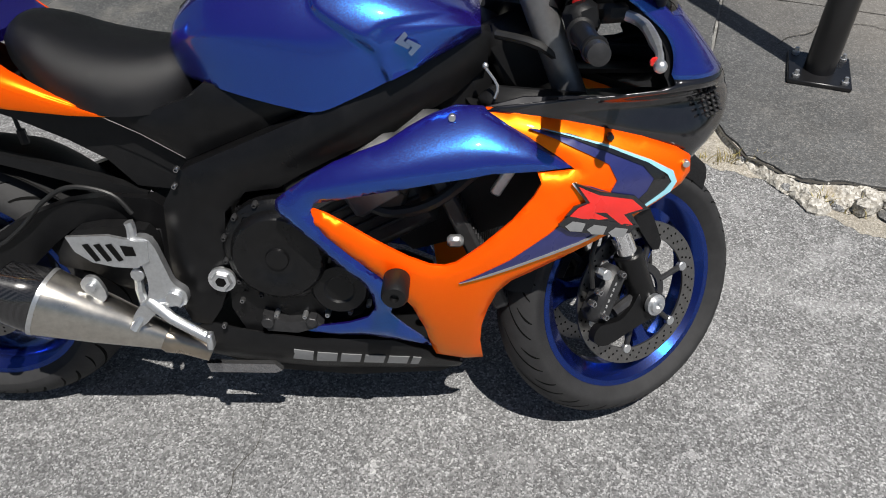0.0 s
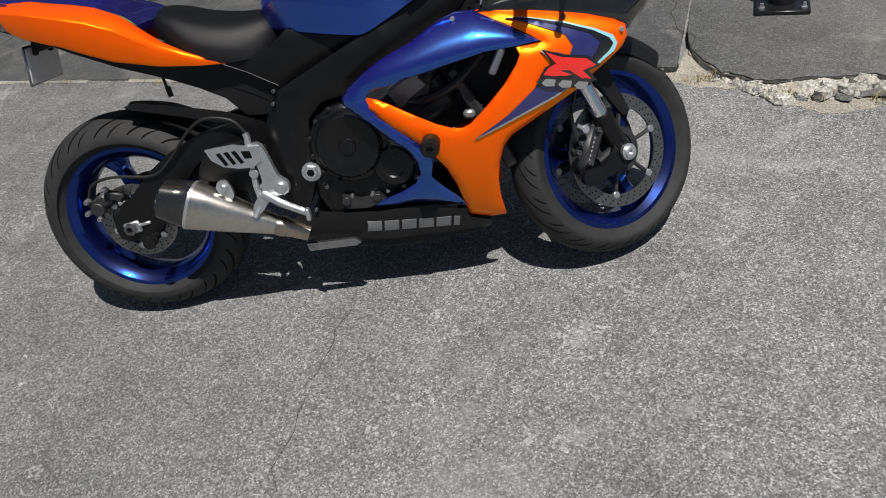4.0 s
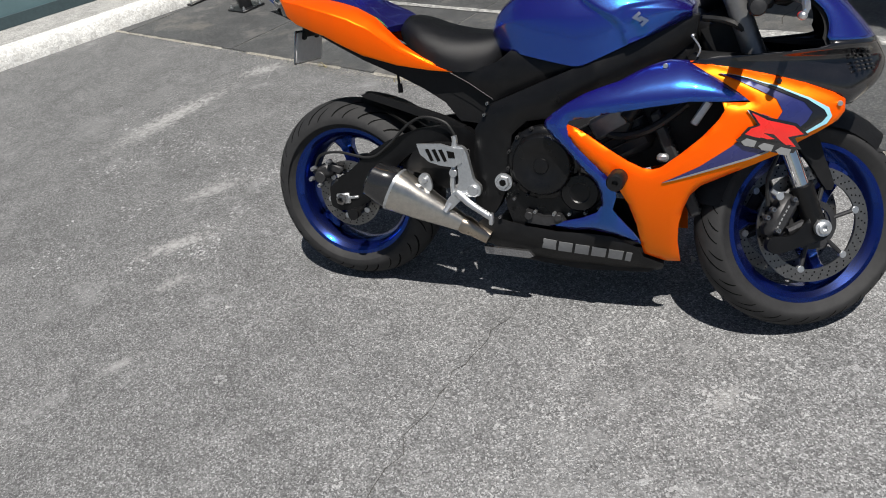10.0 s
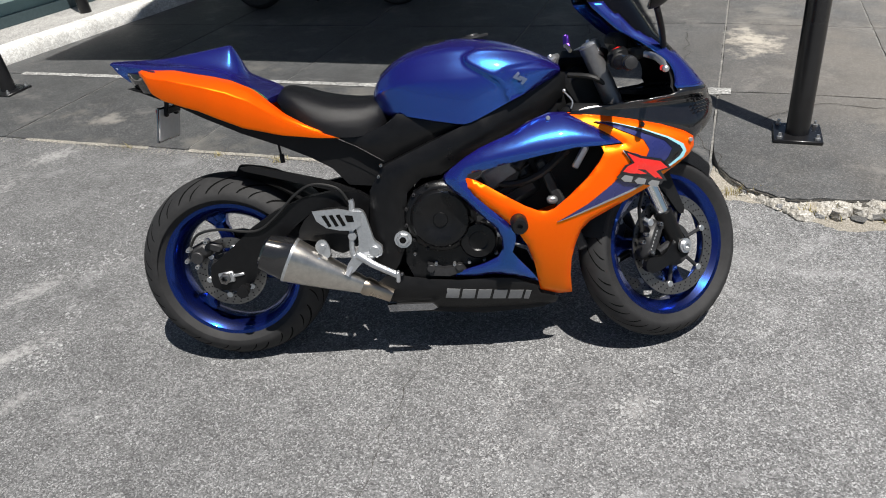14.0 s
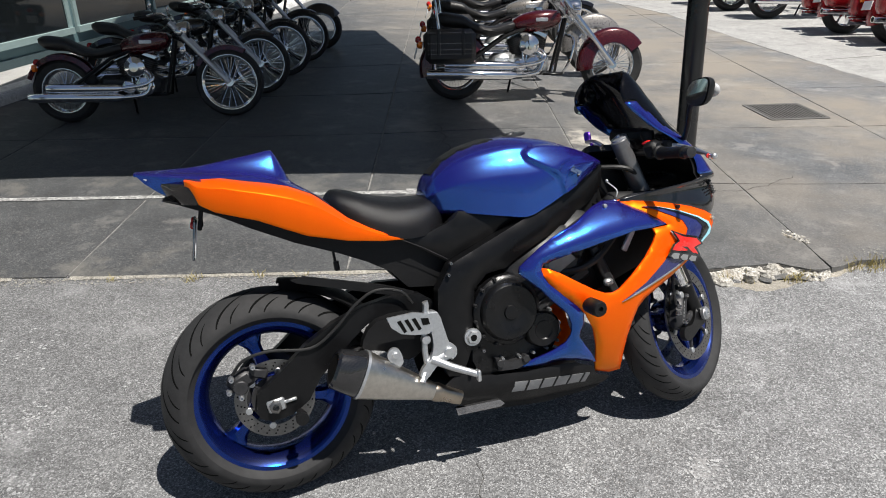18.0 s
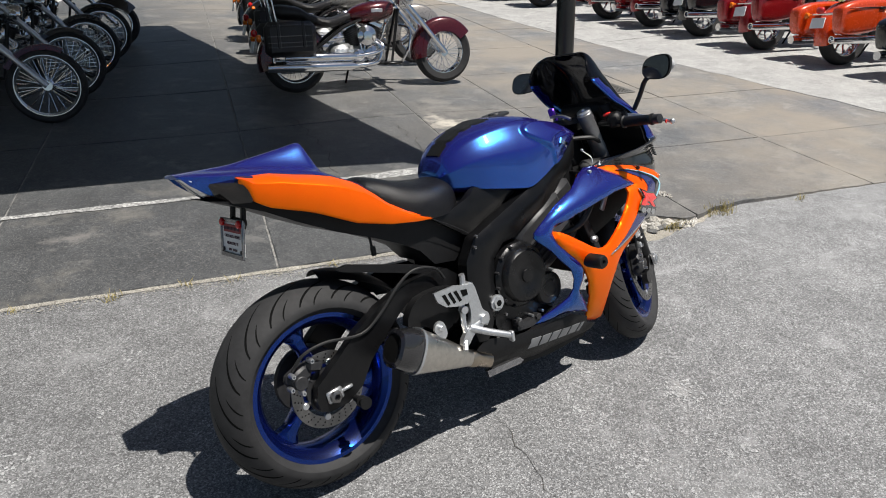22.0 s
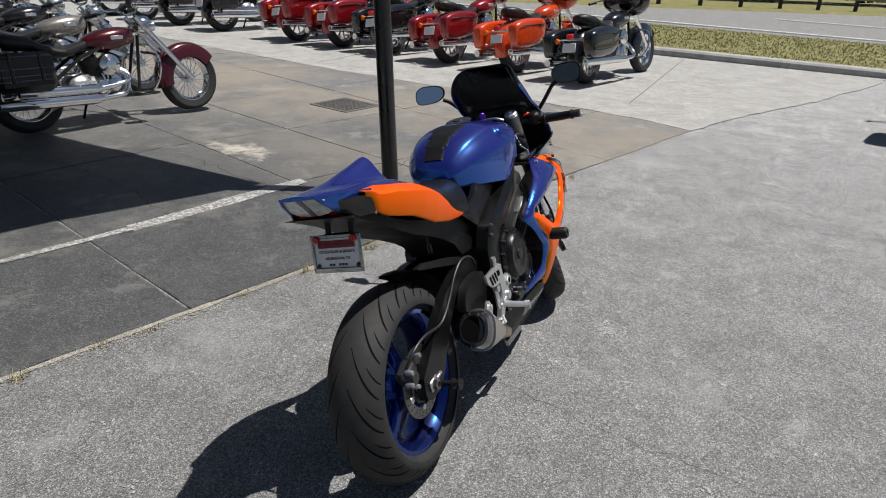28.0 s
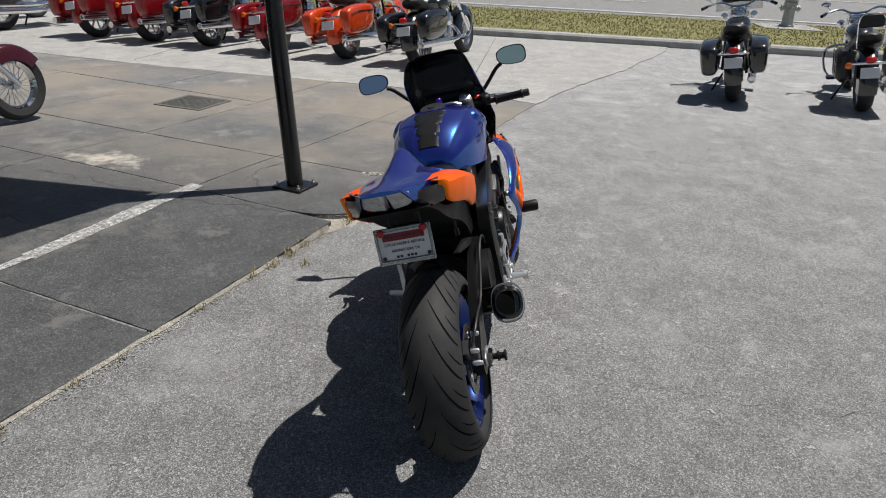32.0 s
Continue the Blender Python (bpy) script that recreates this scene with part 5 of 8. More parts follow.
# fork, wheel mount, calipers, fender (all turned with the steering)
for y in (-0.1, 0.1):
    g = Geo(STEER)
    a, b = FW + Vector((-0.012, y, 0)), Vector((1.392 - 0.407 / 0.914 * 0.6 - 0.012, y, 0.9))
    ax = (b - a).normalized()
    g.cyl(a + ax * 0.26, a + ax * 0.66, 0.027, n=24)
    leg = part("fork_tube", g, GREYTUBE, bike, "grey anodised fork tube")
    g = Geo(STEER)
    g.cyl(a + ax * 0.09, a + ax * 0.27, 0.0205, n=22)
    part("fork_slider", g, CHROME, leg, "polished chrome fork slider")
    g = Geo(STEER)
    g.cyl(a + ax * 0.235, a + ax * 0.285, 0.031, 0.03, n=22)
    part("fork_collar", g, ALU, leg, "dull aluminium dust collar")
    g = Geo(STEER)
    g.cyl(a + ax * -0.02, a + ax * 0.12, 0.026, 0.029, n=20)
    g.box(a + Vector((0.0, 0, 0.0)), (0.06, 0.035, 0.055), None, 0.012)
    part("fork_foot", g, BLACK, leg, "black fork foot")
    g = Geo(STEER)
    g.box(FW + Vector((-0.105, y * 0.86, 0.03)), (0.055, 0.05, 0.12), Matrix.Rotation(radians(28), 3, "Y"), 0.014)
    g.tube([FW + Vector((-0.09, y, 0.065)), FW + Vector((-0.03, y, 0.07))], 0.012, 8)
    g.tube([FW + Vector((-0.09, y, -0.01)), FW + Vector((-0.02, y, 0.02))], 0.012, 8)
    cal = part("front_caliper", g, DARKMETAL, bike, "dark four-piston front brake caliper")
    g = Geo(STEER)
    lo_, hi_ = sorted((y * 1.02, y * 1.2))
    g.plate(smooth([(FW.x - 0.035, FW.z + 0.03), (FW.x + 0.012, FW.z + 0.012), (FW.x + 0.008, FW.z - 0.028), (FW.x - 0.05, FW.z - 0.045), (FW.x - 0.12, FW.z - 0.066), (FW.x - 0.152, FW.z - 0.05), (FW.x - 0.14, FW.z - 0.022), (FW.x - 0.09, FW.z - 0.02), (FW.x - 0.06, FW.z + 0.002)], 4), lambda a, b, h: (a, h, b), lo_, hi_)
    part("caliper_bracket", g, BLACK, cal, "black cast caliper bracket")
    g = Geo(STEER)
    g.cyl(FW + Vector((-0.128, y * 1.05, 0.085)), FW + Vector((-0.128, y * 1.28, 0.085)), 0.011, n=12)
    g.tube([FW + Vector((-0.128, y * 1.22, 0.085)), FW + Vector((-0.15, y * 1.22, 0.1))], 0.006, 8)
    part("banjo_bolt", g, ALU, cal, "bright banjo bolt")
    for k in range(6):
        g = Geo(STEER)
        g.box(FW + Vector((-0.095 - 0.0055 * k, y * 1.117, 0.055 - 0.0105 * k)), (0.004, 0.001, 0.007), Matrix.Rotation(radians(28), 3, "Y"), 0.0003)
        part("print_bar", g, GREY, cal)
    bolts("caliper_bolt", [(FW.x + dx, FW.z + dz) for dx, dz in ((-0.085, 0.075), (-0.125, -0.005), (-0.14, 0.05), (-0.155, 0.03))], y * 1.1, y * 1.24, 0.0075, DARKCHROME, cal, "bright caliper bolt", STEER)
    g = Geo(STEER)
    g.tube(smooth([FW + Vector((-0.15, y * 1.1, 0.06)), FW + Vector((-0.16, y * 1.2, 0.13)), FW + Vector((-0.13, y * 1.15, 0.22)), FW + Vector((-0.17, y, 0.34))], 5, False), 0.005)
    part("brake_hose", g, HOSE, bike)
g = Geo(STEER)
g.lathe([(-0.136, 0.007), (-0.144, 0.0075), (-0.144, 0.012), (-0.142, 0.0155), (-0.136, 0.016), (-0.136, 0.022), (-0.126, 0.022), (-0.126, 0.011), (0.108, 0.011), (0.126, 0.0165), (0.136, 0.006)], FW + Vector((-0.012, 0, 0)), (0, 1, 0), 24)
part("front_axle", g, ALU, bike, "bright front axle end")
g = Geo(STEER)
rows = []
for i in range(15):
    a = radians(168 - i * 8.6)
    r = 0.325
    row = []
    for j in range(11):
        b = -1 + 2 * j / 10
        w = 0.068 if 3 < i < 12 else 0.068 - 0.012 * abs(i - 7.5) / 7.5
        rr = r - 0.045 * b * b - 0.02 * abs(b) ** 5
        row.append((FW.x + math.cos(a) * rr, b * w, FW.z + math.sin(a) * rr))
    rows.append(row)
g.loft(rows, ring_closed=False, caps=False)
n0 = len(g.v)
g.v += [(FW.x + (x - FW.x) * 0.987, y * 0.96, FW.z + (z - FW.z) * 0.987) for x, y, z in g.v]
g.f += [tuple(i + n0 for i in t[::-1]) for t in g.f]
part("front_fender", g, PLASTIC, bike, "black front fender")
g = Geo(STEER)
for y in (-1, 1):
    g.plate(smooth([(1.30, 0.54), (1.36, 0.56), (1.40, 0.47), (1.43, 0.40), (1.41, 0.385), (1.37, 0.44)], 2), lambda a, b, h: (a, h * y, b), 0.066, 0.078)
part("fender_stay", g, PLASTIC, bike)

# handlebars and cockpit
CL = Vector((1.14, 0, 0.865))
g = Geo(STEER)
g.plate(smooth([(-0.11, -0.035), (-0.06, -0.03), (0.0, -0.06), (0.06, -0.03), (0.11, -0.035), (0.13, 0.0), (0.1, 0.03), (0, 0.035), (-0.1, 0.03), (-0.13, 0.0)], 3), lambda a, b, h: CL + Vector((0.92 * b + 0.407 * h, a, -0.407 * b * 0.9 + h)), 0.0, 0.02)
part("top_clamp", g, BLACK, bike, "black fork top clamp")
for y in (-0.1, 0.1):
    g = Geo(STEER)
    g.lathe([(0, 0.027), (0.03, 0.026), (0.034, 0.02), (0.034, 0.008), (0.04, 0.006)], CL + Vector((-0.01, y, 0.015)), (-0.407, 0, 0.914), 20)
    part("fork_cap", g, ALU, bike, "bare fork cap")
g = Geo(STEER)
g.cyl(CL + Vector((0.01, 0, 0.02)), CL + Vector((0.0, 0, 0.045)), 0.022, n=6)
part("stem_nut", g, ALU, bike, "bare hexagonal stem nut")
for y in (-1, 1):
    g = Geo(STEER)
    g.tube([CL + Vector((0.03, y * 0.115, -0.01)), CL + Vector((-0.01, y * 0.2, -0.03)), CL + Vector((-0.085, y * 0.345, -0.06))], 0.011, 12)
    bar = part("clip_on_bar", g, BLACK, bike, "black clip-on handlebar")
    g = Geo(STEER)
    p0, p1 = CL + Vector((-0.022, y * 0.222, -0.035)), CL + Vector((-0.085, y * 0.345, -0.06))
    g.lathe([(0, 0.021), (0.006, 0.022), (0.01, 0.0175), (0.11, 0.0165), (0.118, 0.02), (0.124, 0.018), (0.126, 0.006)], p0, p1 - p0, 20)
    part("grip", g, PLASTIC, bar, "black rubber grip")
    g = Geo(STEER)
    g.lathe([(0.126, 0.016), (0.15, 0.016), (0.152, 0.008)], p0, p1 - p0, 16)
    part("bar_end", g, DARKMETAL, bar)
    g = Geo(STEER)
    g.box(CL + Vector((0.004, y * 0.19, -0.018)), (0.05, 0.045, 0.05), Matrix.Rotation(radians(-15), 3, "Y"), 0.01)
    g.box(CL + Vector((0.05, y * 0.2, -0.012)), (0.05, 0.05, 0.03), None, 0.008)
    part("switch_housing", g, PLASTIC, bar)
    g = Geo(STEER)
    e_ = 0.374 if y < 0 else 0.33
    g.tube(smooth([CL + Vector((0.06, y * 0.21, -0.012)), CL + Vector((0.075, y * 0.25, -0.03)), CL + Vector((0.03, y * (e_ - 0.04), -0.065)), CL + Vector((0.0, y * (e_ - 0.004), -0.082))], 4, False), [0.009] * 8 + [0.006] * 5, 8)
    g.ball(CL + Vector((-0.002, y * e_, -0.083)), 0.0095, 8)
    part("brake_lever" if y < 0 else "clutch_lever", g, ALU if y < 0 else PLASTIC, bar, "polished lever with a ball end" if y < 0 else "short black lever with a ball end")
g = Geo(STEER)
g.lathe([(0, 0.0064), (0.002, 0.0072), (0.004, 0.0064)], CL + Vector((0.006, -0.352, -0.077)), (-0.25, -0.9, -0.4), 12)
part("lever_band", g, RED, bike, "red band on the brake lever")
for y in (-1, 1):
    g = Geo()
    g.plate(smooth([(1.06, 0.07), (1.07, 0.15), (1.14, 0.183), (1.26, 0.178), (1.36, 0.155), (1.42, 0.11), (1.4, 0.06), (1.25, 0.065)], 3), lambda a, b, h: (a, y * b, h + 0.1 * (0.16 - b)), 0.722, 0.73)
    part("inner_cowl", g, PLASTIC, bike, "black inner cowl between tank and nose")
g = Geo(STEER)
g.box(CL + Vector((0.02, -0.165, 0.008)), (0.016, 0.03, 0.012), None, 0.004)
part("kill_switch", g, RED, bike, "red kill switch")
g = Geo(STEER)
g.lathe([(0, 0.016), (0.03, 0.022), (0.034, 0.02), (0.034, 0.001)], CL + Vector((0.045, -0.16, 0.01)), (0, 0, 1), 18)
part("fluid_reservoir", g, PLASTIC, bike)
g = Geo(STEER)
g.cyl(CL + Vector((-0.02, 0.0, 0.04)), CL + Vector((-0.02, 0.015, 0.09)), 0.006, n=8)
g.box(CL + Vector((-0.02, 0.012, 0.075)), (0.012, 0.024, 0.03), None, 0.004)
part("ignition_key", g, PURPLE, bike, "purple anodised key head")
g = Geo(STEER)
g.tube(smooth([CL + Vector((-0.02, 0.02, 0.06)), CL + Vector((-0.05, -0.03, 0.05)), CL + Vector((-0.06, -0.06, 0.03))], 3, False), 0.006, 6)
part("key_fob", g, STEEL, bike, "metal key ring")
g = Geo()
g.box((1.27, 0, 0.905), (0.05, 0.2, 0.09), Matrix.Rotation(radians(-35), 3, "Y"), 0.015)
g.cyl((1.235, -0.02, 0.91), (1.255, -0.02, 0.9), 0.042, n=24)
part("instrument_panel", g, PLASTIC, bike, "dark instrument panel")
g = Geo()
g.box((1.15, 0, 0.78), (0.14, 0.1, 0.16), Matrix.Rotation(radians(-24), 3, "Y"), 0.03)
part("steering_head", g, PLASTIC, bike)
for y in (-1, 1):
    g = Geo()
    g.box((1.17, y * 0.13, 0.735), (0.2, 0.05, 0.05), Matrix.Rotation(radians(5), 3, "Y"), 0.02)
    part("air_intake_duct", g, PLASTIC, bike)
    g = Geo()
    g.tube(smooth([(1.1, y * 0.08, 0.84), (1.17, y * 0.12, 0.83), (1.22, y * 0.1, 0.78), (1.2, y * 0.06, 0.72)], 4, False), 0.008)
    part("control_cable", g, HOSE, bike)
g = Geo()
g.tube(smooth([(1.08, -0.14, 0.8), (1.1, -0.16, 0.775), (1.095, -0.165, 0.755)], 3, False), 0.0025, 6)
g.ball((1.08, -0.14, 0.803), 0.0055, 6)
part("choke_knob", g, ALU, bike)

# nose: black lower shell, blue upper shell, smoked screen
lev = [  # z, half width, rear edge, front edge
    (0.64, 0.15, 1.43, 1.465), (0.67, 0.17, 1.38, 1.502), (0.70, 0.185, 1.28, 1.52), (0.73, 0.195, 1.12, 1.524), (0.752, 0.196, 1.1, 1.516), (0.775, 0.19, 1.36, 1.502), (0.8, 0.184, 1.375, 1.482), (0.83, 0.178, 1.375, 1.457),
    (0.86, 0.174, 1.36, 1.43), (0.89, 0.172, 1.325, 1.402), (0.92, 0.17, 1.285, 1.374), (0.95, 0.165, 1.235, 1.347), (0.98, 0.16, 1.19, 1.32), (1.01, 0.154, 1.15, 1.292), (1.035, 0.146, 1.132, 1.266), (1.06, 0.136, 1.135, 1.24), (1.08, 0.122, 1.148, 1.214), (1.09, 0.106, 1.158, 1.198), (1.097, 0.082, 1.166, 1.186)]
lev = [(z if z < 0.95 else 0.95 + (z - 0.95) * 1.22, w, xr + 0.12 * max(0, z - 0.95), xf + 0.12 * max(0, z - 0.95)) for z, w, xr, xf in lev]
lev = smooth(lev, 3, False)
rings = []
for z, w, xr, xf in lev:
    ring = []
    for i in range(41):
        a = math.pi * (i / 40 - 0.5)
        ca, sa = math.cos(a), math.sin(a)
        ring.append((xr + (xf - xr) * max(ca, 0.0) ** 0.85, w * math.copysign(abs(sa) ** 0.7, sa), z))
    rings.append(ring)
shells = {"low": Geo(), "mid": Geo(), "top": Geo()}
for i in range(len(rings) - 1):
    z = (lev[i][0] + lev[i + 1][0]) / 2
    xr = (lev[i][2] + lev[i + 1][2]) / 2
    for j in range(40):
        q = [rings[i][j], rings[i][j + 1], rings[i + 1][j + 1], rings[i + 1][j]]
        cx = sum(p[0] for p in q) / 4
        key = "low" if z < 0.795 else ("mid" if (z < 0.89 or cx - xr < 0.045 and z < 1.03) else "top")
        nrm = (Vector(q[1]) - Vector(q[0])).cross(Vector(q[3]) - Vector(q[0]))
        if nrm.length < 1e-9:
            continue
        shells[key].add(q, [(0, 1, 2, 3)])
inner = Geo()
for i in range(len(rings) - 1):
    for j in range(40):
        q = [rings[i][j], rings[i][j + 1], rings[i + 1][j + 1], rings[i + 1][j]]
        if 0.66 < q[0][2] < 0.9:
            inner.add([(p[0] - 0.009, p[1] * 0.955, p[2] - 0.004) for p in q], [(0, 1, 2, 3)])
part("nose_liner", inner, PLASTIC, bike, "black inner liner of the nose")
for key, nm, mt, lb in (("low", "nose_lower", GLOSSBLACK, "gloss black lower nose fairing"), ("mid", "nose_upper", BLUE, "candy blue upper nose fairing"), ("top", "windscreen", SCREEN, "dark smoked bubble windscreen")):
    ob = part(nm, shells[key], mt, bike, lb, angle=60)
    bm = bmesh.new()
    bm.from_mesh(ob.data)
    bmesh.ops.remove_doubles(bm, verts=bm.verts, dist=1e-5)
    bmesh.ops.recalc_face_normals(bm, faces=bm.faces)
    bm.to_mesh(ob.data)
    bm.free()
    so = ob.modifiers.new("thickness", "SOLIDIFY")
    so.thickness, so.offset = 0.004, -1
# shelf between nose and blue arm, and grille
skin("nose_side_shelf", [(1.082, 0.742), (1.145, 0.756), (1.259, 0.756), (1.372, 0.745), (1.42, 0.735), (1.45, 0.705), (1.445, 0.66), (1.405, 0.675), (1.315, 0.701), (1.212, 0.729), (1.13, 0.744)], lambda x, z: 0.19 - 0.35 * max(0, x - 1.2) ** 1.5 - 0.6 * max(0, z - 0.7), GLOSSBLACK, 0.004, 0.006, 0.02, "gloss black shelf under the nose")
g = Geo()
for i in range(7):
    for j in range(4):
        x, z = 1.43 + j * 0.011 + i * 0.004, 0.775 - i * 0.009
        w = 0.1
        g.box((x, -0.155 + j * 0.012 + i * 0.0, z), (0.006, 0.01, 0.004), None, 0.001)
part("ram_air_mesh", g, DARKMETAL, bike)
h = Geo()
h.add([(x, -y, z) for x, y, z in g.v], [t[::-1] for t in g.f])
part("ram_air_mesh", h, DARKMETAL, bike)
# mirrors
for s in (-1, 1):
    yc = 0.314
    g = Geo()
    g.tube(smooth([(1.35, s * 0.16, 0.905), (1.335, s * 0.2, 0.95), (1.315, s * (yc - 0.075), 0.995), (1.305, s * (yc - 0.05), 1.01)], 4, False), 0.0085, 10)
    arm = part("mirror_arm", g, PLASTIC, bike, "black mirror arm")
    g = Geo()
    rows = []
    for k in range(7):
        t = k / 6
        sc = math.sin(math.pi * (0.5 + 0.5 * t)) ** 0.6 if k < 6 else 0.05
        row = []
        for i in range(28):
            a = 2 * math.pi * i / 28
            yy, zz = math.cos(a), math.sin(a)
            yo = 0.066 * math.copysign(abs(yy) ** 0.7, yy) * sc
            zo = (0.039 + 0.006 * yy) * math.copysign(abs(zz) ** 0.75, zz) * sc
            row.append((1.285 + 0.055 * t - 0.014 * yy + 0.3 * zo, s * (yc + yo), 1.042 + zo))
        rows.append(row)
    g.loft(rows)
    head = part("mirror_head", g, PLASTIC, bike, "black mirror housing")
    g = Geo()
    pts = []
    for i in range(28):
        a = 2 * math.pi * i / 28
        yy, zz = math.cos(a), math.sin(a)
        zo = (0.0355 + 0.005 * yy) * math.copysign(abs(zz) ** 0.75, zz)
        pts.append((1.2825 - 0.014 * yy * 0.93 + 0.3 * zo, s * (yc + 0.061 * math.copysign(abs(yy) ** 0.7, yy)), 1.042 + zo))
    g.add(pts + [(p[0] - 0.001, p[1], p[2]) for p in pts], [tuple(range(28)), tuple(range(28, 56))[::-1]] + [(i, (i + 1) % 28, (i + 1) % 28 + 28, i + 28) for i in range(28)])
    part("mirror_glass", g, MIRROR, head, "silver mirror glass")
    g = Geo()
    g.ball((1.318, s * (yc + 0.026), 1.044), 0.025, 8, (0.6, 1.0, 0.8))
    part("mirror_turn_lamp", g, CLEARLENS, head, "clear turn lamp lens in the mirror")


# ---- the ground ----
UU, VV, ORG = Vector((0.9617, -0.276)).normalized(), Vector((0.302, 0.953)).normalized(), Vector((0.455, 1.295))


def pad_z(x):
    return 0.008 + 0.034 * math.exp(-(((x - 2.3) / 0.85) ** 2))


def uv(u, v):
    return ORG + UU * u + VV * v


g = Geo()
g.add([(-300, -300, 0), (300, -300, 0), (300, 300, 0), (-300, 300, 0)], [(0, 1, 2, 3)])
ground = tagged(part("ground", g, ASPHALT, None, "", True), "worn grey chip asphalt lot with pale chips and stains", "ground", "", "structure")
g = Geo()
LANE = [(7.6, 21.0), (7.3, 9.0), (6.75, 6.8), (6.3, 4.3), (6.13, 2.6), (6.0, 1.3), (5.88, 0.4), (5.62, -0.2), (6.3, -0.42), (7.3, -0.85), (8.3, -1.35), (9.3, -1.7), (10.3, -2.12), (11.36, -2.4), (11.36, 21.0)]
edge_, n_ = [], len(LANE)
for i in range(n_):
    p, q = Vector(LANE[i]), Vector(LANE[(i + 1) % n_])
    k = max(1, int((q - p).length / 0.12))
    for j in range(k):
        r = p + (q - p) * j / k
        nn = Vector(((q - p).y, -(q - p).x)).normalized()
        edge_.append(r + nn * (0.05 * noise.noise(Vector((r.x * 3, r.y * 3, 2.0))) + 0.02 * noise.noise(Vector((r.x * 13, r.y * 13, 5.0)))))
n_ = len(edge_)
g.add([(p.x, p.y, 0.0125) for p in edge_] + [(p.x, p.y, -0.03) for p in edge_], [tuple(range(n_))] + [(i, (i + 1) % n_, (i + 1) % n_ + n_, i + n_) for i in range(n_)])
lane = tagged(part("pavement", g, CONCRETE, None, "", True), "pale sun-bleached concrete parking lane", "pavement", "", "structure")
g = Geo()
for i in range(5):
    g.box((8.9, 0.6 + i * 4.2, 0.0125), (4.6, 0.008, 0.003), None, 0.001)
part("slab_joint", g, CRACK, lane)
g = Geo()
g.loft([[(11.35, y, 0.0), (11.35, y, 0.1), (11.38, y, 0.13), (11.52, y, 0.14), (11.55, y, 0.0)] for y in (-40, -20, -10, -5, 0, 5, 10, 20, 40)])
tagged(part("kerb", g, CONCRETE, None), "weathered concrete kerb along a grass verge", "kerb", "", "structure")
g = Geo()
g.box((13.85, 0, 0.05), (4.6, 80, 0.16), None, 0.01)
verge = tagged(part("grass_verge", g, GRASSGROUND, None, "", True), "patchy dry grass verge", "grass", "", "structure")
g = Geo()
g.box((27.7, 0, -0.02), (23, 160, 0.05), None, 0.005)
road = tagged(part("road", g, ROADMAT, None, "", True), "grey asphalt road with white lines", "road", "", "structure")
g = Geo()
for y0 in range(-8, 8):
    g.box((23.2, y0 * 9.0 - 2.0, 0.032), (0.12, 3.0, 0.008), None, 0.001)
g.box((18.45, 0, 0.032), (0.16, 150, 0.008), None, 0.001)
g.box((30.2, 0, 0.032), (0.14, 150, 0.008), None, 0.001)
part("lane_line", g, KERBWHITE, road)
rail = thing("guard_rail", "weathered grey steel guard rail along the far side of the road", "guard rail", None, "", "")
g = Geo()
prof = [(0.0, 0.46), (-0.05, 0.5), (-0.05, 0.55), (0.0, 0.6), (-0.05, 0.65), (-0.05, 0.7), (0.0, 0.75), (0.012, 0.75), (0.012, 0.46)]
RA, RB = Vector((20.0, 10.5)), Vector((44.0, -20.5))
g.loft([[(p.x + dx, p.y, z) for dx, z in prof] for p in [RA + (RB - RA) * i / 11 for i in range(12)]])
part("rail_beam", g, mat("weathered_galvanised", (0.2, 0.2, 0.205), 0.6, 0.4, 0, 0.2, 3), rail)
for i in range(24):
    p = RA + (RB - RA) * (i + 0.5) / 24
    g = Geo()
    g.box((p.x + 0.09, p.y, 0.37), (0.14, 0.14, 0.78), None, 0.01)
    part("rail_post", g, CRACK, rail)
g = Geo()
g.add([(p.x + a, p.y, z) for p, in ((RA,), (RB,)) for a, z in ((-1.2, 0.0), (-1.0, 0.06), (30.0, 0.4))], [(0, 1, 4, 3), (1, 2, 5, 4)])
tagged(part("grass_verge", g, GRASSGROUND, None, "", True), "dry grass strip beyond the road", "grass", "", "structure")
hedge_leaf = mat("dark_hedge_leaf", (0.018, 0.026, 0.012), 0.7, 0, 0, 0.5, 2)
rnd = random.Random(15)
g = Geo()
for i in range(9000):
    t = rnd.random()
    p = RA + (RB - RA) * t
    x, y, z = p.x + 4.5 + rnd.uniform(-1.0, 1.4), p.y, 0.3 + 3.2 * rnd.random() ** 0.8 * (0.8 + 0.2 * noise.noise(Vector((p.y * 0.4, 0, 3.0))))
    s = rnd.uniform(0.12, 0.3)
    a, b = rnd.random() * 6.28, rnd.uniform(-0.9, 0.9)
    e1, e2 = Vector((math.cos(a), math.sin(a), b)).normalized() * s, Vector((-math.sin(a) * 0.5, math.cos(a) * 0.5, 0.8)) * s * 0.7
    c = Vector((x, y, z))
    g.add([c - e1, c - e2 * 0.8, c + e1, c + e2], [(0, 1, 2, 3)])
tagged(part("far_hedge", g, hedge_leaf, None, "", True), "dark dense hedge beyond the guard rail", "hedge", "", "stuff")
rnd = random.Random(5)
g = Geo()
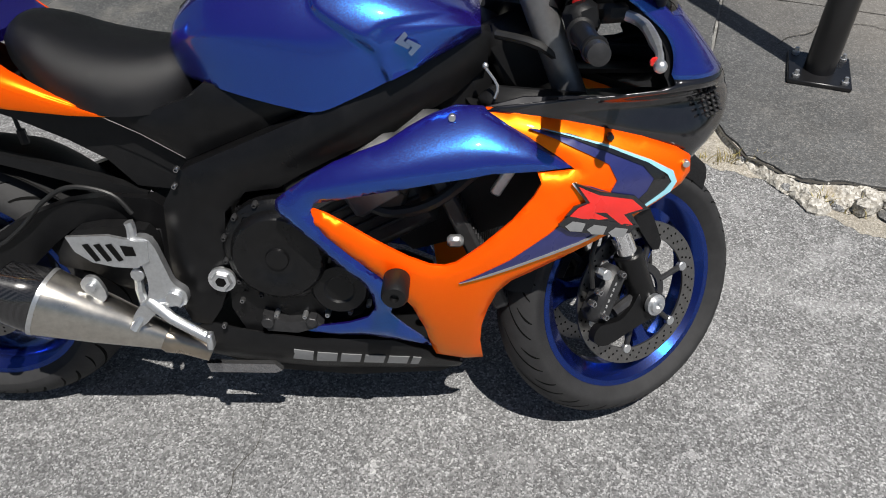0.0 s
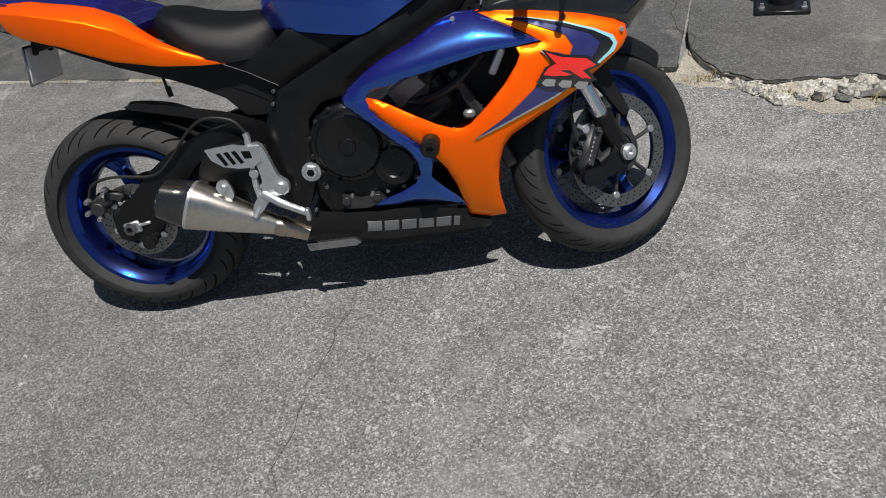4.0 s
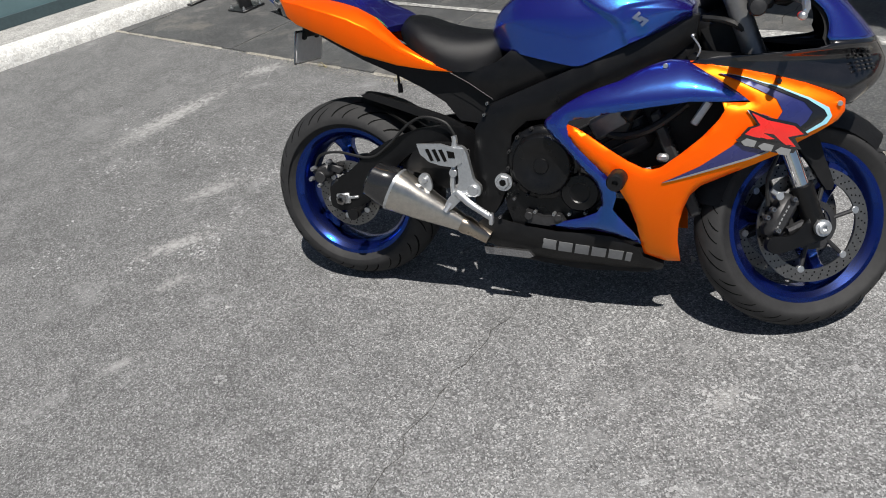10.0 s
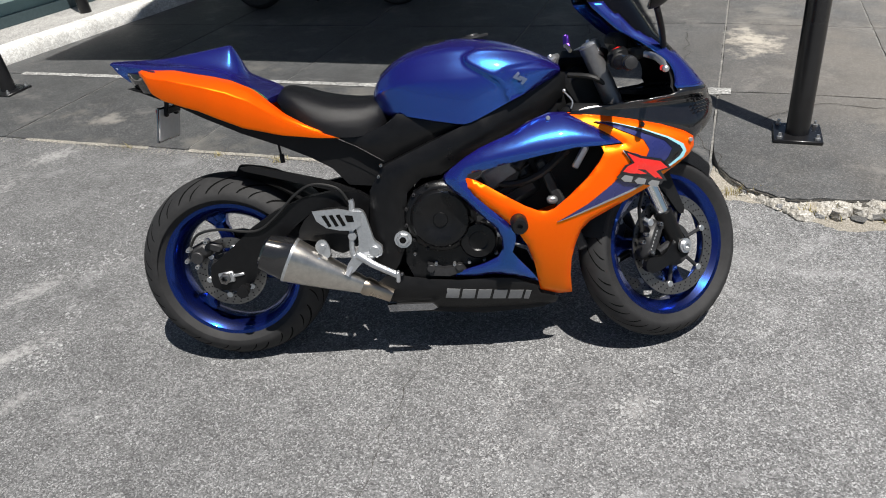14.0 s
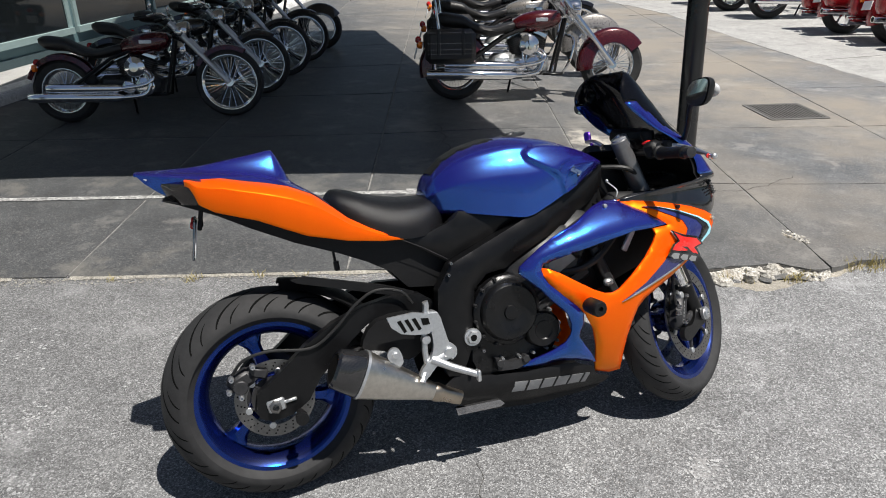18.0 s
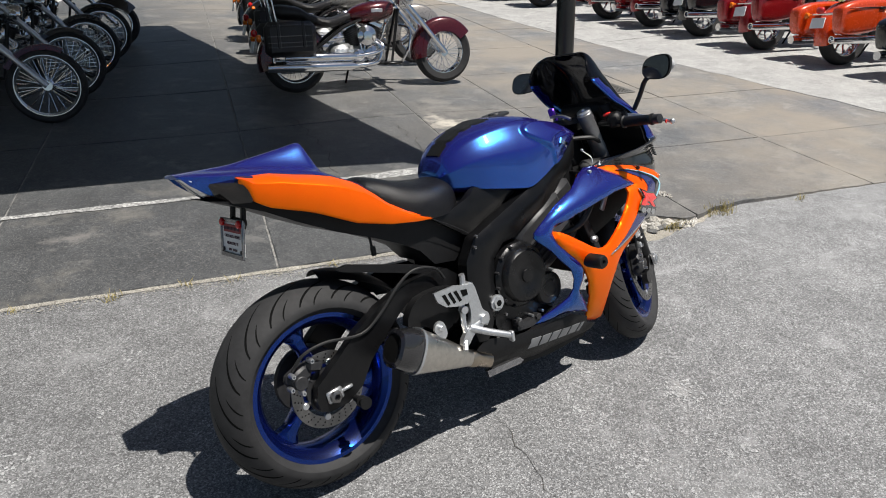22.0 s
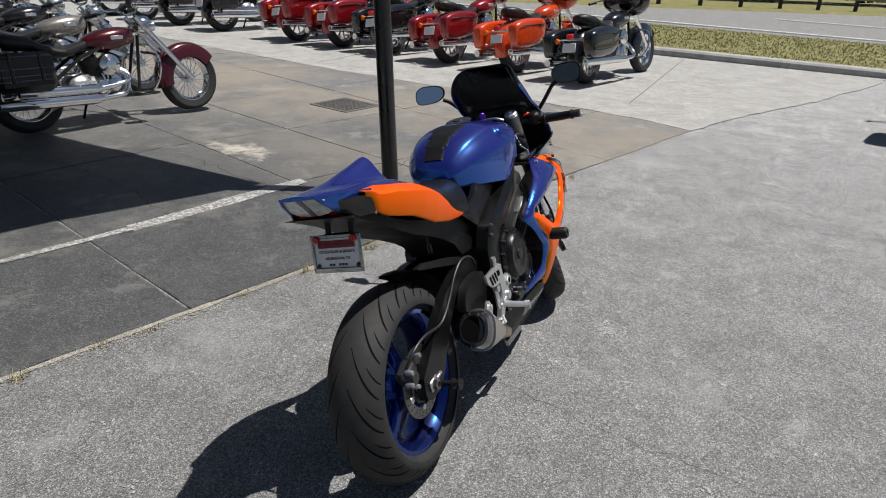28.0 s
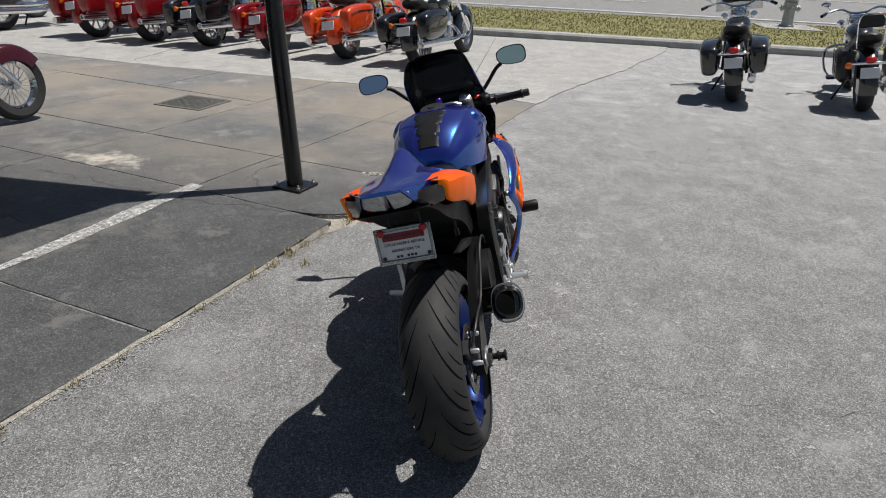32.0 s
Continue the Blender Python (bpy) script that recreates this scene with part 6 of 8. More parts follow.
for i in range(30000):
    x, y = 11.56 + 4.55 * rnd.random(), -12 + 22 * rnd.random()
    h, a = 0.012 + 0.028 * rnd.random(), rnd.random() * 6.28
    dx, dy, lx, ly = 0.012 * math.cos(a), 0.012 * math.sin(a), rnd.uniform(-0.03, 0.03), rnd.uniform(-0.03, 0.03)
    g.add([(x - dx, y - dy, 0.128), (x + dx, y + dy, 0.128), (x + lx, y + ly, 0.13 + h)], [(0, 1, 2)])
tagged(part("turf", g, TURF, None, "", True), "short dry green and straw grass blades", "grass", "", "stuff")
# hydrant on a small slab in the verge
g = Geo()
g.box((15.3, -5.5, 0.135), (1.2, 1.2, 0.03), None, 0.01)
tagged(part("pavement", g, CONCRETE, None, "", True), "pale concrete hydrant slab in the verge", "pavement", "", "structure")
HP = mat("faded_silver_paint", (0.42, 0.44, 0.44), 0.5, 0.1, 0, 0.15, 20, 0.2, 200)
hyd = thing("fire_hydrant", "faded silver-grey fire hydrant on a concrete slab", "hydrant", pose(15.3, -5.5, 0.15))
g = Geo()
g.lathe([(0, 0.16), (0.03, 0.16), (0.04, 0.12), (0.42, 0.11), (0.46, 0.14), (0.5, 0.14), (0.52, 0.1)], (0, 0, 0), (0, 0, 1), 28)
part("barrel", g, HP, hyd)
g = Geo()
g.lathe([(0, 0.145), (0.03, 0.145), (0.1, 0.11), (0.15, 0.05), (0.16, 0.02), (0.2, 0.02), (0.2, 0.001)], (0, 0, 0.52), (0, 0, 1), 28)
part("bonnet", g, HP, hyd)
for d_ in ((0, 1, 0), (0, -1, 0), (-1, 0, 0)):
    g = Geo()
    g.lathe([(0.08, 0.05), (0.15, 0.05), (0.155, 0.065), (0.19, 0.065), (0.195, 0.025), (0.22, 0.02), (0.22, 0.001)], (0, 0, 0.38), d_, 18)
    part("outlet_cap", g, HP, hyd)

# dark slabs of the pad, each a piece
pad = thing("slab_pad", "dark stained slab pad with worn joints under a canopy", "pavement", None, "", "structure")
us = [-6.65, -5.32, -3.99, -2.66, -1.33, 0.0, 1.385, 2.28, 3.75, 5.95]
vs_ = [0.0, 1.05, 2.35, 3.7, 5.05, 6.4, 7.75, 9.4, 12.0]
rnd = random.Random(3)
BREAK = [(1.396, 0.3), (1.432, 0.13), (1.474, 0.05), (1.542, -0.045), (1.587, -0.06), (1.657, -0.105), (1.708, -0.118), (1.774, -0.114), (1.826, -0.095), (1.97, -0.09), (2.05, -0.075), (2.1, -0.11), (2.166, -0.145), (2.22, -0.15)]


def slab_edge(a, b, rough_):
    n = max(2, int((b - a).length / 0.06))
    out = []
    for i in range(n):
        t = i / n
        p = a + (b - a) * t
        nrm = Vector(((b - a).y, -(b - a).x)).normalized()
        k = rough_ * (noise.noise(Vector((p.x * 7, p.y * 7, 1.3))) * 0.7 + noise.noise(Vector((p.x * 23, p.y * 23, 4.1))) * 0.4)
        out.append(p + nrm * k * min(1, 8 * t, 8 * (1 - t)))
    return out


for iu in range(len(us) - 1):
    for iv in range(len(vs_) - 1):
        u0, u1, v0, v1 = us[iu] + 0.006, us[iu + 1] - 0.006, vs_[iv] + 0.005, vs_[iv + 1] - 0.005
        c = [uv(u0, v0), uv(u1, v0), uv(u1, v1), uv(u0, v1)]
        if iv == 0 and 1.3 < us[iu] < 1.5:
            # this slab has lost its front corner: the edge follows the break
            c[0], c[1], ring = uv(u0, 0.31), uv(u1, -0.135), []
            way = [uv(*q) for q in BREAK] + [c[1]]
            for p, q in zip(way, way[1:]):
                ring += slab_edge(p, q, 0.022)
        elif iv == 0 and 2.2 < us[iu] < 2.4:
            # its neighbour was pushed forward at the break
            c[0], ring = uv(u0, -0.13), []
            way = [c[0], uv(2.45, -0.055), uv(2.7, -0.004), c[1]]
            for p, q in zip(way, way[1:]):
                ring += slab_edge(p, q, 0.02)
        else:
            ring = slab_edge(c[0], c[1], 0.016 if iv == 0 else 0.008)
        ring += slab_edge(c[1], c[2], 0.008) + slab_edge(c[2], c[3], 0.008) + slab_edge(c[3], c[0], 0.008)
        n = len(ring)
        lift = rnd.uniform(0, 0.003)
        mid = sum(ring, Vector((0, 0))) / n
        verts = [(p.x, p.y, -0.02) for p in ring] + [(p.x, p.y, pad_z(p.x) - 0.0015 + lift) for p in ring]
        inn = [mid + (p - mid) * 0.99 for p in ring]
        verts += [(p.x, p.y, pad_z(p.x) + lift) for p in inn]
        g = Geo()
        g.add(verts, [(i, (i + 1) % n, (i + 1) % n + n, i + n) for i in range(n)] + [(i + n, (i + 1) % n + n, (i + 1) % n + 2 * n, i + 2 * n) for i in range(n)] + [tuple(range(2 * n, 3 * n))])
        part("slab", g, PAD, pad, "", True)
g = Geo()
for u in us[1:-1]:
    for k in range(40):
        a, b = uv(u, 0.03 + k * 0.29), uv(u, 0.03 + (k + 1) * 0.29)
        w = UU * 0.005
        g.add([(p.x, p.y, pad_z(p.x) - 0.003) for p in (a - w, a + w, b + w, b - w)], [(0, 1, 2, 3)])
for v in vs_[1:-1]:
    for k in range(42):
        a, b = uv(-6.6 + k * 0.3, v), uv(-6.6 + (k + 1) * 0.3, v)
        w = VV * 0.004
        g.add([(p.x, p.y, pad_z(p.x) - 0.003) for p in (a - w, a + w, b + w, b - w)], [(0, 1, 2, 3)])
part("joint_filler", g, JOINT, pad, "", True)
# worn painted lines along the joints
g = Geo()
for v, lo, hi, wd in ((1.05, -3.6, 1.45, 0.05),):
    k = int((hi - lo) / 0.05)
    for i in range(k):
        u = lo + (hi - lo) * i / k
        q = uv(u, v)
        w0 = wd * (0.6 if u < 0.2 else 1.1) * (0.92 + 0.3 * noise.noise(Vector((q.x * 9, q.y * 9, 0))))
        q1 = uv(u + (hi - lo) / k, v)
        w1 = wd * (0.6 if u < 0.2 else 1.1) * (0.92 + 0.3 * noise.noise(Vector((q1.x * 9, q1.y * 9, 0))))
        g.add([(p.x, p.y, pad_z(p.x) + 0.0055) for p in (q - VV * w0, q1 - VV * w1, q1 + VV * w1, q + VV * w0)], [(0, 1, 2, 3)])
tagged(part("line_marking", g, LINEPAINT, None, "", True), "worn white painted line on dark slabs", "road marking", "", "structure")
# broken slab edge with pale stones
brk = thing("broken_slab_edge", "crumbling pale stones at the broken slab edge", "rubble", None, "", "")
rnd = random.Random(11)


def rock(c, r, rnd_):
    g = Geo()
    sq = (1, rnd_.uniform(0.6, 1), rnd_.uniform(0.4, 0.7))
    g.ball((0, 0, 0), 1.0, 4)
    a = rnd_.random() * 6.28
    sd = rnd_.random() * 50
    out = []
    for x, y, z in g.v:
        k = 1 + 0.6 * noise.noise(Vector((x * 1.1 + sd, y * 1.1, z * 1.1))) + 0.25 * noise.noise(Vector((x * 2.7 + sd, y * 2.7, z * 2.7)))
        x, y, z = x * k * r * sq[0], y * k * r * sq[1], z * k * r * sq[2]
        out.append((c[0] + x * math.cos(a) - y * math.sin(a), c[1] + x * math.sin(a) + y * math.cos(a), c[2] + z))
    g.v = out
    return g


BU, BV = [q[0] for q in BREAK] + [2.3, 2.5], [q[1] for q in BREAK] + [-0.13, -0.04]


def core_width(u):
    return float(np.interp(u, [1.4, 1.56, 1.68, 1.75, 1.86, 1.95, 2.05, 2.12, 2.28], [0.014, 0.03, 0.055, 0.085, 0.115, 0.105, 0.085, 0.06, 0.02]))


# the bared core of the slab: a lumpy slope of pale aggregate below the edge
g = Geo()
rows = []
for i in range(130):
    u = 1.4 + 0.88 * i / 129
    v, w = float(np.interp(u, BU, BV)), core_width(u)
    top = pad_z(uv(u, v).x)
    row = []
    for k in range(13):
        f = k / 12
        q = uv(u, v + 0.012 - (w + 0.012) * f)
        h = 0.75 * top * (1 - f ** 1.6) + 0.002
        lump = 0.016 * noise.noise(Vector((q.x * 24, q.y * 24, 1.0))) + 0.01 * noise.noise(Vector((q.x * 55, q.y * 55, 7.0)))
        row.append((q.x, q.y, max(0.001, min(top - 0.006, h + lump * min(1.0, 4 * f, 5 * (1 - f) + 0.25)))))
    rows.append(row)
g.loft(rows, ring_closed=False, caps=False)
part("bared_core", g, RUBBLE, brk, "pale bared aggregate under the slab edge", True)
for i in range(46):
    u = 1.5 + 0.72 * rnd.random() ** 0.9
    v, w = float(np.interp(u, BU, BV)), core_width(u)
    f = rnd.uniform(0.25, 1.0)
    q = uv(u, v - w * f)
    big = rnd.random() < 0.3 and 1.7 < u < 2.05
    r = rnd.uniform(0.03, 0.05) if big else rnd.uniform(0.008, 0.02)
    m_ = RUBBLE if rnd.random() < 0.75 else (PAD if u > 2.0 else ASPHALT)
    part("stone", rock((q.x, q.y, r * 0.15 + 0.02 * (1 - f)), r, rnd), m_, brk, "", True)
for u, dv, r in ((2.03, 0.055, 0.062), (2.13, 0.045, 0.036), (1.95, 0.1, 0.03)):
    # flat dark flakes of the slab lying in the gap
    q = uv(u, float(np.interp(u, BU, BV)) - dv)
    g = rock((0, 0, 0), r, rnd)
    g.v = [(q.x + x, q.y + y, max(0.003, 0.013 + 0.3 * z)) for x, y, z in g.v]
    part("slab_flake", g, PAD, brk, "flat dark flake broken off the slab", True)
# flat dark strip along the break puts the gap's shade into colour
g = Geo()
pts = [uv(u, v - 0.004) for u, v in zip(BU, BV) if 1.4 < u < 2.3]
for k, (p, q) in enumerate(zip(pts, pts[1:])):
    w = 0.004 + 0.006 * abs(noise.noise(Vector((k * 0.9, 2.0, 0.0))))
    n = Vector((-(q - p).y, (q - p).x)).normalized() * w
    g.add([(r_.x, r_.y, 0.74 * pad_z(r_.x) + 0.004) for r_ in (p - n, q - n, q + n, p + n)], [(0, 1, 2, 3)])
part("dark_gap", g, CRACK, brk, "", True)
g = Geo()
rows = []
for i in range(150):
    u = 1.24 + 1.26 * i / 149
    v = min(0.012, float(np.interp(u, BU, BV)))
    far = float(np.interp(u, [1.24, 1.42, 1.64, 1.73, 1.83, 1.91, 2.03, 2.1, 2.25, 2.5], [-0.01, -0.08, -0.125, -0.185, -0.255, -0.285, -0.245, -0.205, -0.175, -0.05]))
    far += 0.016 * noise.noise(Vector((u * 14, 2.0, 0.0))) + 0.01 * noise.noise(Vector((u * 45, 4.0, 0.0)))
    start = float(np.interp(u, [1.24, 1.38, 1.4, 1.47, 1.54], [0.0, 0.0, 0.2, 0.06, v + 0.01])) if u < 1.54 else v
    row = []
    for k in range(7):
        f = k / 6
        q = uv(u, start + (min(far, start - 0.01) - start) * f)
        row.append((q.x, q.y, 0.0012 + 0.011 * (1 - f) ** 1.3 + (0.004 * noise.noise(Vector((q.x * 20, q.y * 20, 5.0))) if f < 0.9 else 0.0)))
    rows.append(row)
g.loft(rows, ring_closed=False, caps=False)
part("crumbled_patch", g, ground_mat("crumbled_sandy_earth", (0.29, 0.265, 0.22), (0.36, 0.335, 0.29), (0.2, 0.18, 0.145), (0.42, 0.4, 0.36), 0.4, (0.2, 0.17, 0.12), 330.0, bump=0.3), brk, "", True)


def ribbon(pts, width, z, wander=0.02, seed=0):
    """A narrow uneven strip on the ground."""
    g = Geo()
    path = smooth(pts, 10, False)
    prev = None
    for i, p in enumerate(path):
        a, b = Vector(path[max(i - 1, 0)]), Vector(path[min(i + 1, len(path) - 1)])
        n = Vector((-(b - a).y, (b - a).x)).normalized()
        q = Vector(p) + n * wander * noise.noise(Vector((p[0] * 11 + seed, p[1] * 11, 0.0)))
        w = width * (0.6 + 0.7 * abs(noise.noise(Vector((p[0] * 17 + seed, p[1] * 17, 3.0)))))
        cur = (q - n * w, q + n * w)
        if prev:
            zz = [z(r.x) if callable(z) else z for r in (prev[0], cur[0], cur[1], prev[1])]
            g.add([(r.x, r.y, zz[k]) for k, r in enumerate((prev[0], cur[0], cur[1], prev[1]))], [(0, 1, 2, 3)])
        prev = cur
    return g


cracks = thing("ground_crack", "thin dark crack across the worn asphalt", "crack", None, "", "structure")
for k, pts in enumerate((((0.62, -0.15), (0.51, -0.46), (0.44, -0.99), (0.43, -1.5), (0.5, -2.3)), ((3.3, -1.2), (4.2, -1.5), (5.2, -1.3), (5.8, -1.7)), ((5.6, -0.3), (6.4, -0.46), (7.2, -0.8), (8.4, -1.4), (10.3, -2.1)), ((4.9, 0.0), (4.2, -0.1), (3.6, 0.2)),
                        ((5.78, -3.25), (4.9, -2.95), (4.06, -2.72), (3.98, -3.1), (3.9, -4.2)))):
    part("crack", ribbon(pts, 0.0005 if k == 2 else 0.0011, 0.0145 if pts[-1][0] > 5.9 else 0.0025, 0.05, k), CRACK, cracks, "", True)
for k, pts in enumerate((((1.9, 1.0), (1.86, 1.3), (1.9, 1.8), (2.05, 2.4), (2.2, 3.0)), ((2.2, 1.5), (2.5, 1.65), (2.9, 1.55), (3.4, 1.7)), ((1.3, 2.3), (1.5, 2.9), (1.62, 3.6)))):
    part("crack", ribbon(pts, 0.0028, lambda x: pad_z(x) + 0.005, 0.05, k + 7), CRACK, cracks, "", True)
# pale spots and specks on the asphalt
g = Geo()
rnd = random.Random(8)
spots = [(1.255, -0.393, 0.075, 46), (1.395, -0.255, 0.022, 16), (0.85, -0.25, 0.016, 10), (1.084, -0.687, 0.018, 12), (1.165, -0.709, 0.024, 14), (-0.2, -0.66, 0.022, 14), (0.7, -0.62, 0.02, 8), (-0.95, -0.22, 0.05, 18), (-0.99, 0.5, 0.07, 30), (-0.47, 0.66, 0.03, 12),
         (-0.75, 0.2, 0.06, 20), (-1.25, 0.15, 0.09, 30), (-1.5, 0.75, 0.16, 90), (-1.15, 0.72, 0.14, 80), (-0.8, 0.55, 0.1, 50), (-1.7, 0.45, 0.15, 70), (-0.75, -0.05, 0.1, 50), (-1.35, -0.25, 0.12, 50), (-0.9, 1.05, 0.16, 60), (-1.9, 1.0, 0.2, 80), (2.6, -0.3, 0.2, 60), (3.2, -0.8, 0.25, 70), (2.4, 0.2, 0.15, 50), (1.9, -0.5, 0.02, 10), (2.1, -1.0, 0.04, 14), (0.2, -1.2, 0.02, 9), (-0.4, -0.35, 0.015, 8), (1.55, -0.2, 0.015, 8), (-0.3, 0.95, 0.05, 18), (0.35, -0.9, 0.016, 9)]
for _ in range(130):
    spots.append((rnd.uniform(-2.2, 4.0), rnd.uniform(-2.6, 1.0), rnd.uniform(0.004, 0.014), rnd.choice((2, 3, 5))))
for x, y, r, k in spots:
    for _ in range(k):
        a, d_ = rnd.random() * 6.28, r * rnd.random() ** 0.6
        cx, cy, s = x + d_ * math.cos(a), y + d_ * math.sin(a), rnd.uniform(0.0025, 0.008)
        zz_ = rnd.uniform(0.0012, 0.003)
        m_ = rnd.choice((5, 6, 7))
        g.add([(cx + s * rnd.uniform(0.6, 1.2) * math.cos(6.283 * j / m_), cy + s * rnd.uniform(0.6, 1.2) * math.sin(6.283 * j / m_), zz_) for j in range(m_)], [tuple(range(m_))])
tagged(part("pale_speck", g, ground_mat("pale_stone_speck", (0.31, 0.312, 0.315), (0.38, 0.381, 0.384), (0.25, 0.252, 0.255), (0.46, 0.461, 0.463), 0.2, (0.34, 0.342, 0.344), 300.0), None, "", True), "pale stone specks scattered over the asphalt", "stones", "", "stuff")
spall = thing("spalled_joint", "pale spalled hole where slab joints meet", "rubble", None, "", "")
rnd = random.Random(77)
for i in range(26):
    a, d_ = rnd.random() * 6.28, 0.06 * rnd.random() ** 0.7
    x, y, r = 2.705 + d_ * math.cos(a) * 0.7, 0.885 + d_ * math.sin(a) * 1.5, rnd.uniform(0.006, 0.018)
    part("stone", rock((x, y, pad_z(x) + 0.002), r, rnd), RUBBLE, spall, "", True)
GRIT = ground_mat("sandy_grit", (0.27, 0.255, 0.22), (0.36, 0.34, 0.3), (0.15, 0.142, 0.12), (0.42, 0.4, 0.36), 0.3, (0.2, 0.17, 0.1), 300.0)
g = Geo()
for i in range(4200):
    u = rnd.uniform(-3.2, 4.4) if i % 3 else rnd.uniform(-2.0, 2.6)
    dens = 0.5 + 0.5 * noise.noise(Vector((u * 2.3, 0.0, 7.0)))
    if rnd.random() > dens * 1.5 or 1.32 < u < 2.25:
        continue
    p = uv(u, rnd.gauss(-0.018 + (0.06 if u > 2.5 else 0.0), 0.022 + 0.02 * dens))
    s, zz_, m_ = rnd.uniform(0.002, 0.006), (pad_z(p.x) + 0.006 if u > 2.5 else 0.0) + rnd.uniform(0.002, 0.006), 6
    g.add([(p.x + s * rnd.uniform(0.6, 1.3) * math.cos(6.283 * j / m_), p.y + s * rnd.uniform(0.5, 1.1) * math.sin(6.283 * j / m_), zz_) for j in range(m_)], [tuple(range(m_))])
tagged(part("edge_grit", g, GRIT, None, "", True), "sandy grit gathered along the slab edge", "grit", "", "stuff")
# thin pale mortar fillet along the slab edge, broken here and there
g = Geo()
for k in range(300):
    u = -6.5 + k * 0.03
    if u > 1.3 or noise.noise(Vector((u * 1.7, 3.0, 0.0))) < -0.35:
        continue
    w = [max(0.002, 0.0075 + 0.009 * noise.noise(Vector(((u + e) * 9, 1.0, 0.0)))) for e in (0.0, 0.03)]
    v = [-0.011 + 0.006 * noise.noise(Vector(((u + e) * 5, 8.0, 0.0))) for e in (0.0, 0.03)]
    q = [uv(u, v[0] - w[0]), uv(u + 0.03, v[1] - w[1]), uv(u + 0.03, v[1] + w[1]), uv(u, v[0] + w[0])]
    zz = [0.003, 0.003, max(0.006, pad_z(q[2].x) + 0.0035), max(0.006, pad_z(q[3].x) + 0.0035)]
    g.add([(p.x, p.y, h) for p, h in zip(q, zz)], [(0, 1, 2, 3)])
part("mortar_fillet", g, GRIT, pad, "pale crumbling mortar along the edge", True)
# small white stones near the tyres
for i, (x, y, r) in enumerate(((1.1, 0.2, 0.012), (0.85, 0.12, 0.009), (0.32, 0.1, 0.008), (1.12, 0.28, 0.01))):
    tagged(part("pebble", rock((x, y, r * 0.5), r, rnd), RUBBLE, None), "small pale stone lying on the asphalt", "stone", "loose stones")
# weeds
g = Geo()
rnd = random.Random(21)
tufts = [(2.74, 0.56, 0.07, 50), (1.96, 0.83, 0.05, 60), (2.02, 0.79, 0.05, 50), (1.86, 0.84, 0.07, 46), (2.1, 0.64, 0.04, 40), (2.42, 0.545, 0.07, 90), (2.5, 0.55, 0.05, 50), (2.2, 0.6, 0.06, 24), (1.5, 0.985, 0.07, 40), (1.35, 1.01, 0.07, 46), (1.2, 1.05, 0.06, 34), (1.65, 0.95, 0.05, 30), (1.05, 1.09, 0.05, 20), (1.25, 0.9, 0.05, 26), (0.7, 1.19, 0.04, 14), (0.25, 1.31, 0.04, 14), (-0.25, 1.45, 0.05, 26), (0.05, 1.38, 0.04, 14), (-0.6, 1.56, 0.04, 12), (3.4, 0.38, 0.06, 20), (2.86, 0.53, 0.1, 110), (-1.2, 1.75, 0.04, 12)]
for x, y, r, k in tufts:
    for _ in range(k):
        a, d_ = rnd.random() * 6.28, r * rnd.random() ** 0.7
        cx, cy, h = x + d_ * math.cos(a), y + 0.5 * d_ * math.sin(a), rnd.uniform(0.012, 0.05) * (1.35 if k >= 50 and x > 2.6 else 1.0)
        b = rnd.random() * 6.28
        lean_x, lean_y = rnd.uniform(-0.03, 0.03), rnd.uniform(-0.03, 0.03)
        w = 0.0016
        p0, p1 = Vector((cx - w * math.cos(b), cy - w * math.sin(b), 0)), Vector((cx + w * math.cos(b), cy + w * math.sin(b), 0))
        mid = Vector((lean_x * 0.4, lean_y * 0.4, h * 0.6))
        g.add([p0, p1, p1 + mid, p0 + mid, Vector((cx + lean_x, cy + lean_y, h))], [(0, 1, 2, 3), (3, 2, 4)])
tagged(part("dry_weeds", g, DRYGRASS, None, "", True), "dry yellow weeds growing along the slab edge", "weeds", "", "stuff")
# drain grate
dr = thing("drain_grate", "dark steel drain grate set in the slabs", "drain", Matrix.Translation((4.53, 3.05, pad_z(4.4) + 0.004)) @ pose(0, 0, 0, 0, 0, -12))
g = Geo()
for sx, sy, lx, ly in ((0, 0.24, 0.5, 0.03), (0, -0.24, 0.5, 0.03), (0.24, 0, 0.03, 0.46), (-0.24, 0, 0.03, 0.46)):
    g.box((sx, sy, 0.004), (lx, ly, 0.008), None, 0.002)
GRATE = mat("worn_grate_steel", (0.13, 0.127, 0.12), 0.7, 0.2, 0, 0.3, 20)
part("grate_frame", g, GRATE, dr)
g = Geo()
for i in range(14):
    g.box((-0.21 + i * 0.0323, 0, 0.004), (0.016, 0.45, 0.008), None, 0.002)
part("grate_bar", g, GRATE, dr)

# ---- canopy on posts, kerb and building ----
HC = 2.62
front_r, front_l = Vector((2.52, 1.34)), Vector((-2.12, 2.84))
g = Geo()
c4 = [front_r, front_r + Vector((0.3, 6.6)), front_l + Vector((2.0, 6.6)), front_l, Vector((-0.52, 2.50)), Vector((1.42, 1.90))]
g.add([(p.x, p.y, HC) for p in c4] + [(p.x, p.y, HC + 0.16) for p in c4], [tuple(range(6)), tuple(range(11, 5, -1))] + [(i, i + 6, (i + 1) % 6 + 6, (i + 1) % 6) for i in range(6)])
tagged(part("canopy_roof", g, mat("canopy_metal", (0.3, 0.3, 0.29), 0.5, 0, 0, 0.06, 2), None, "", True), "flat grey metal canopy roof over the slabs", "canopy", "", "structure")


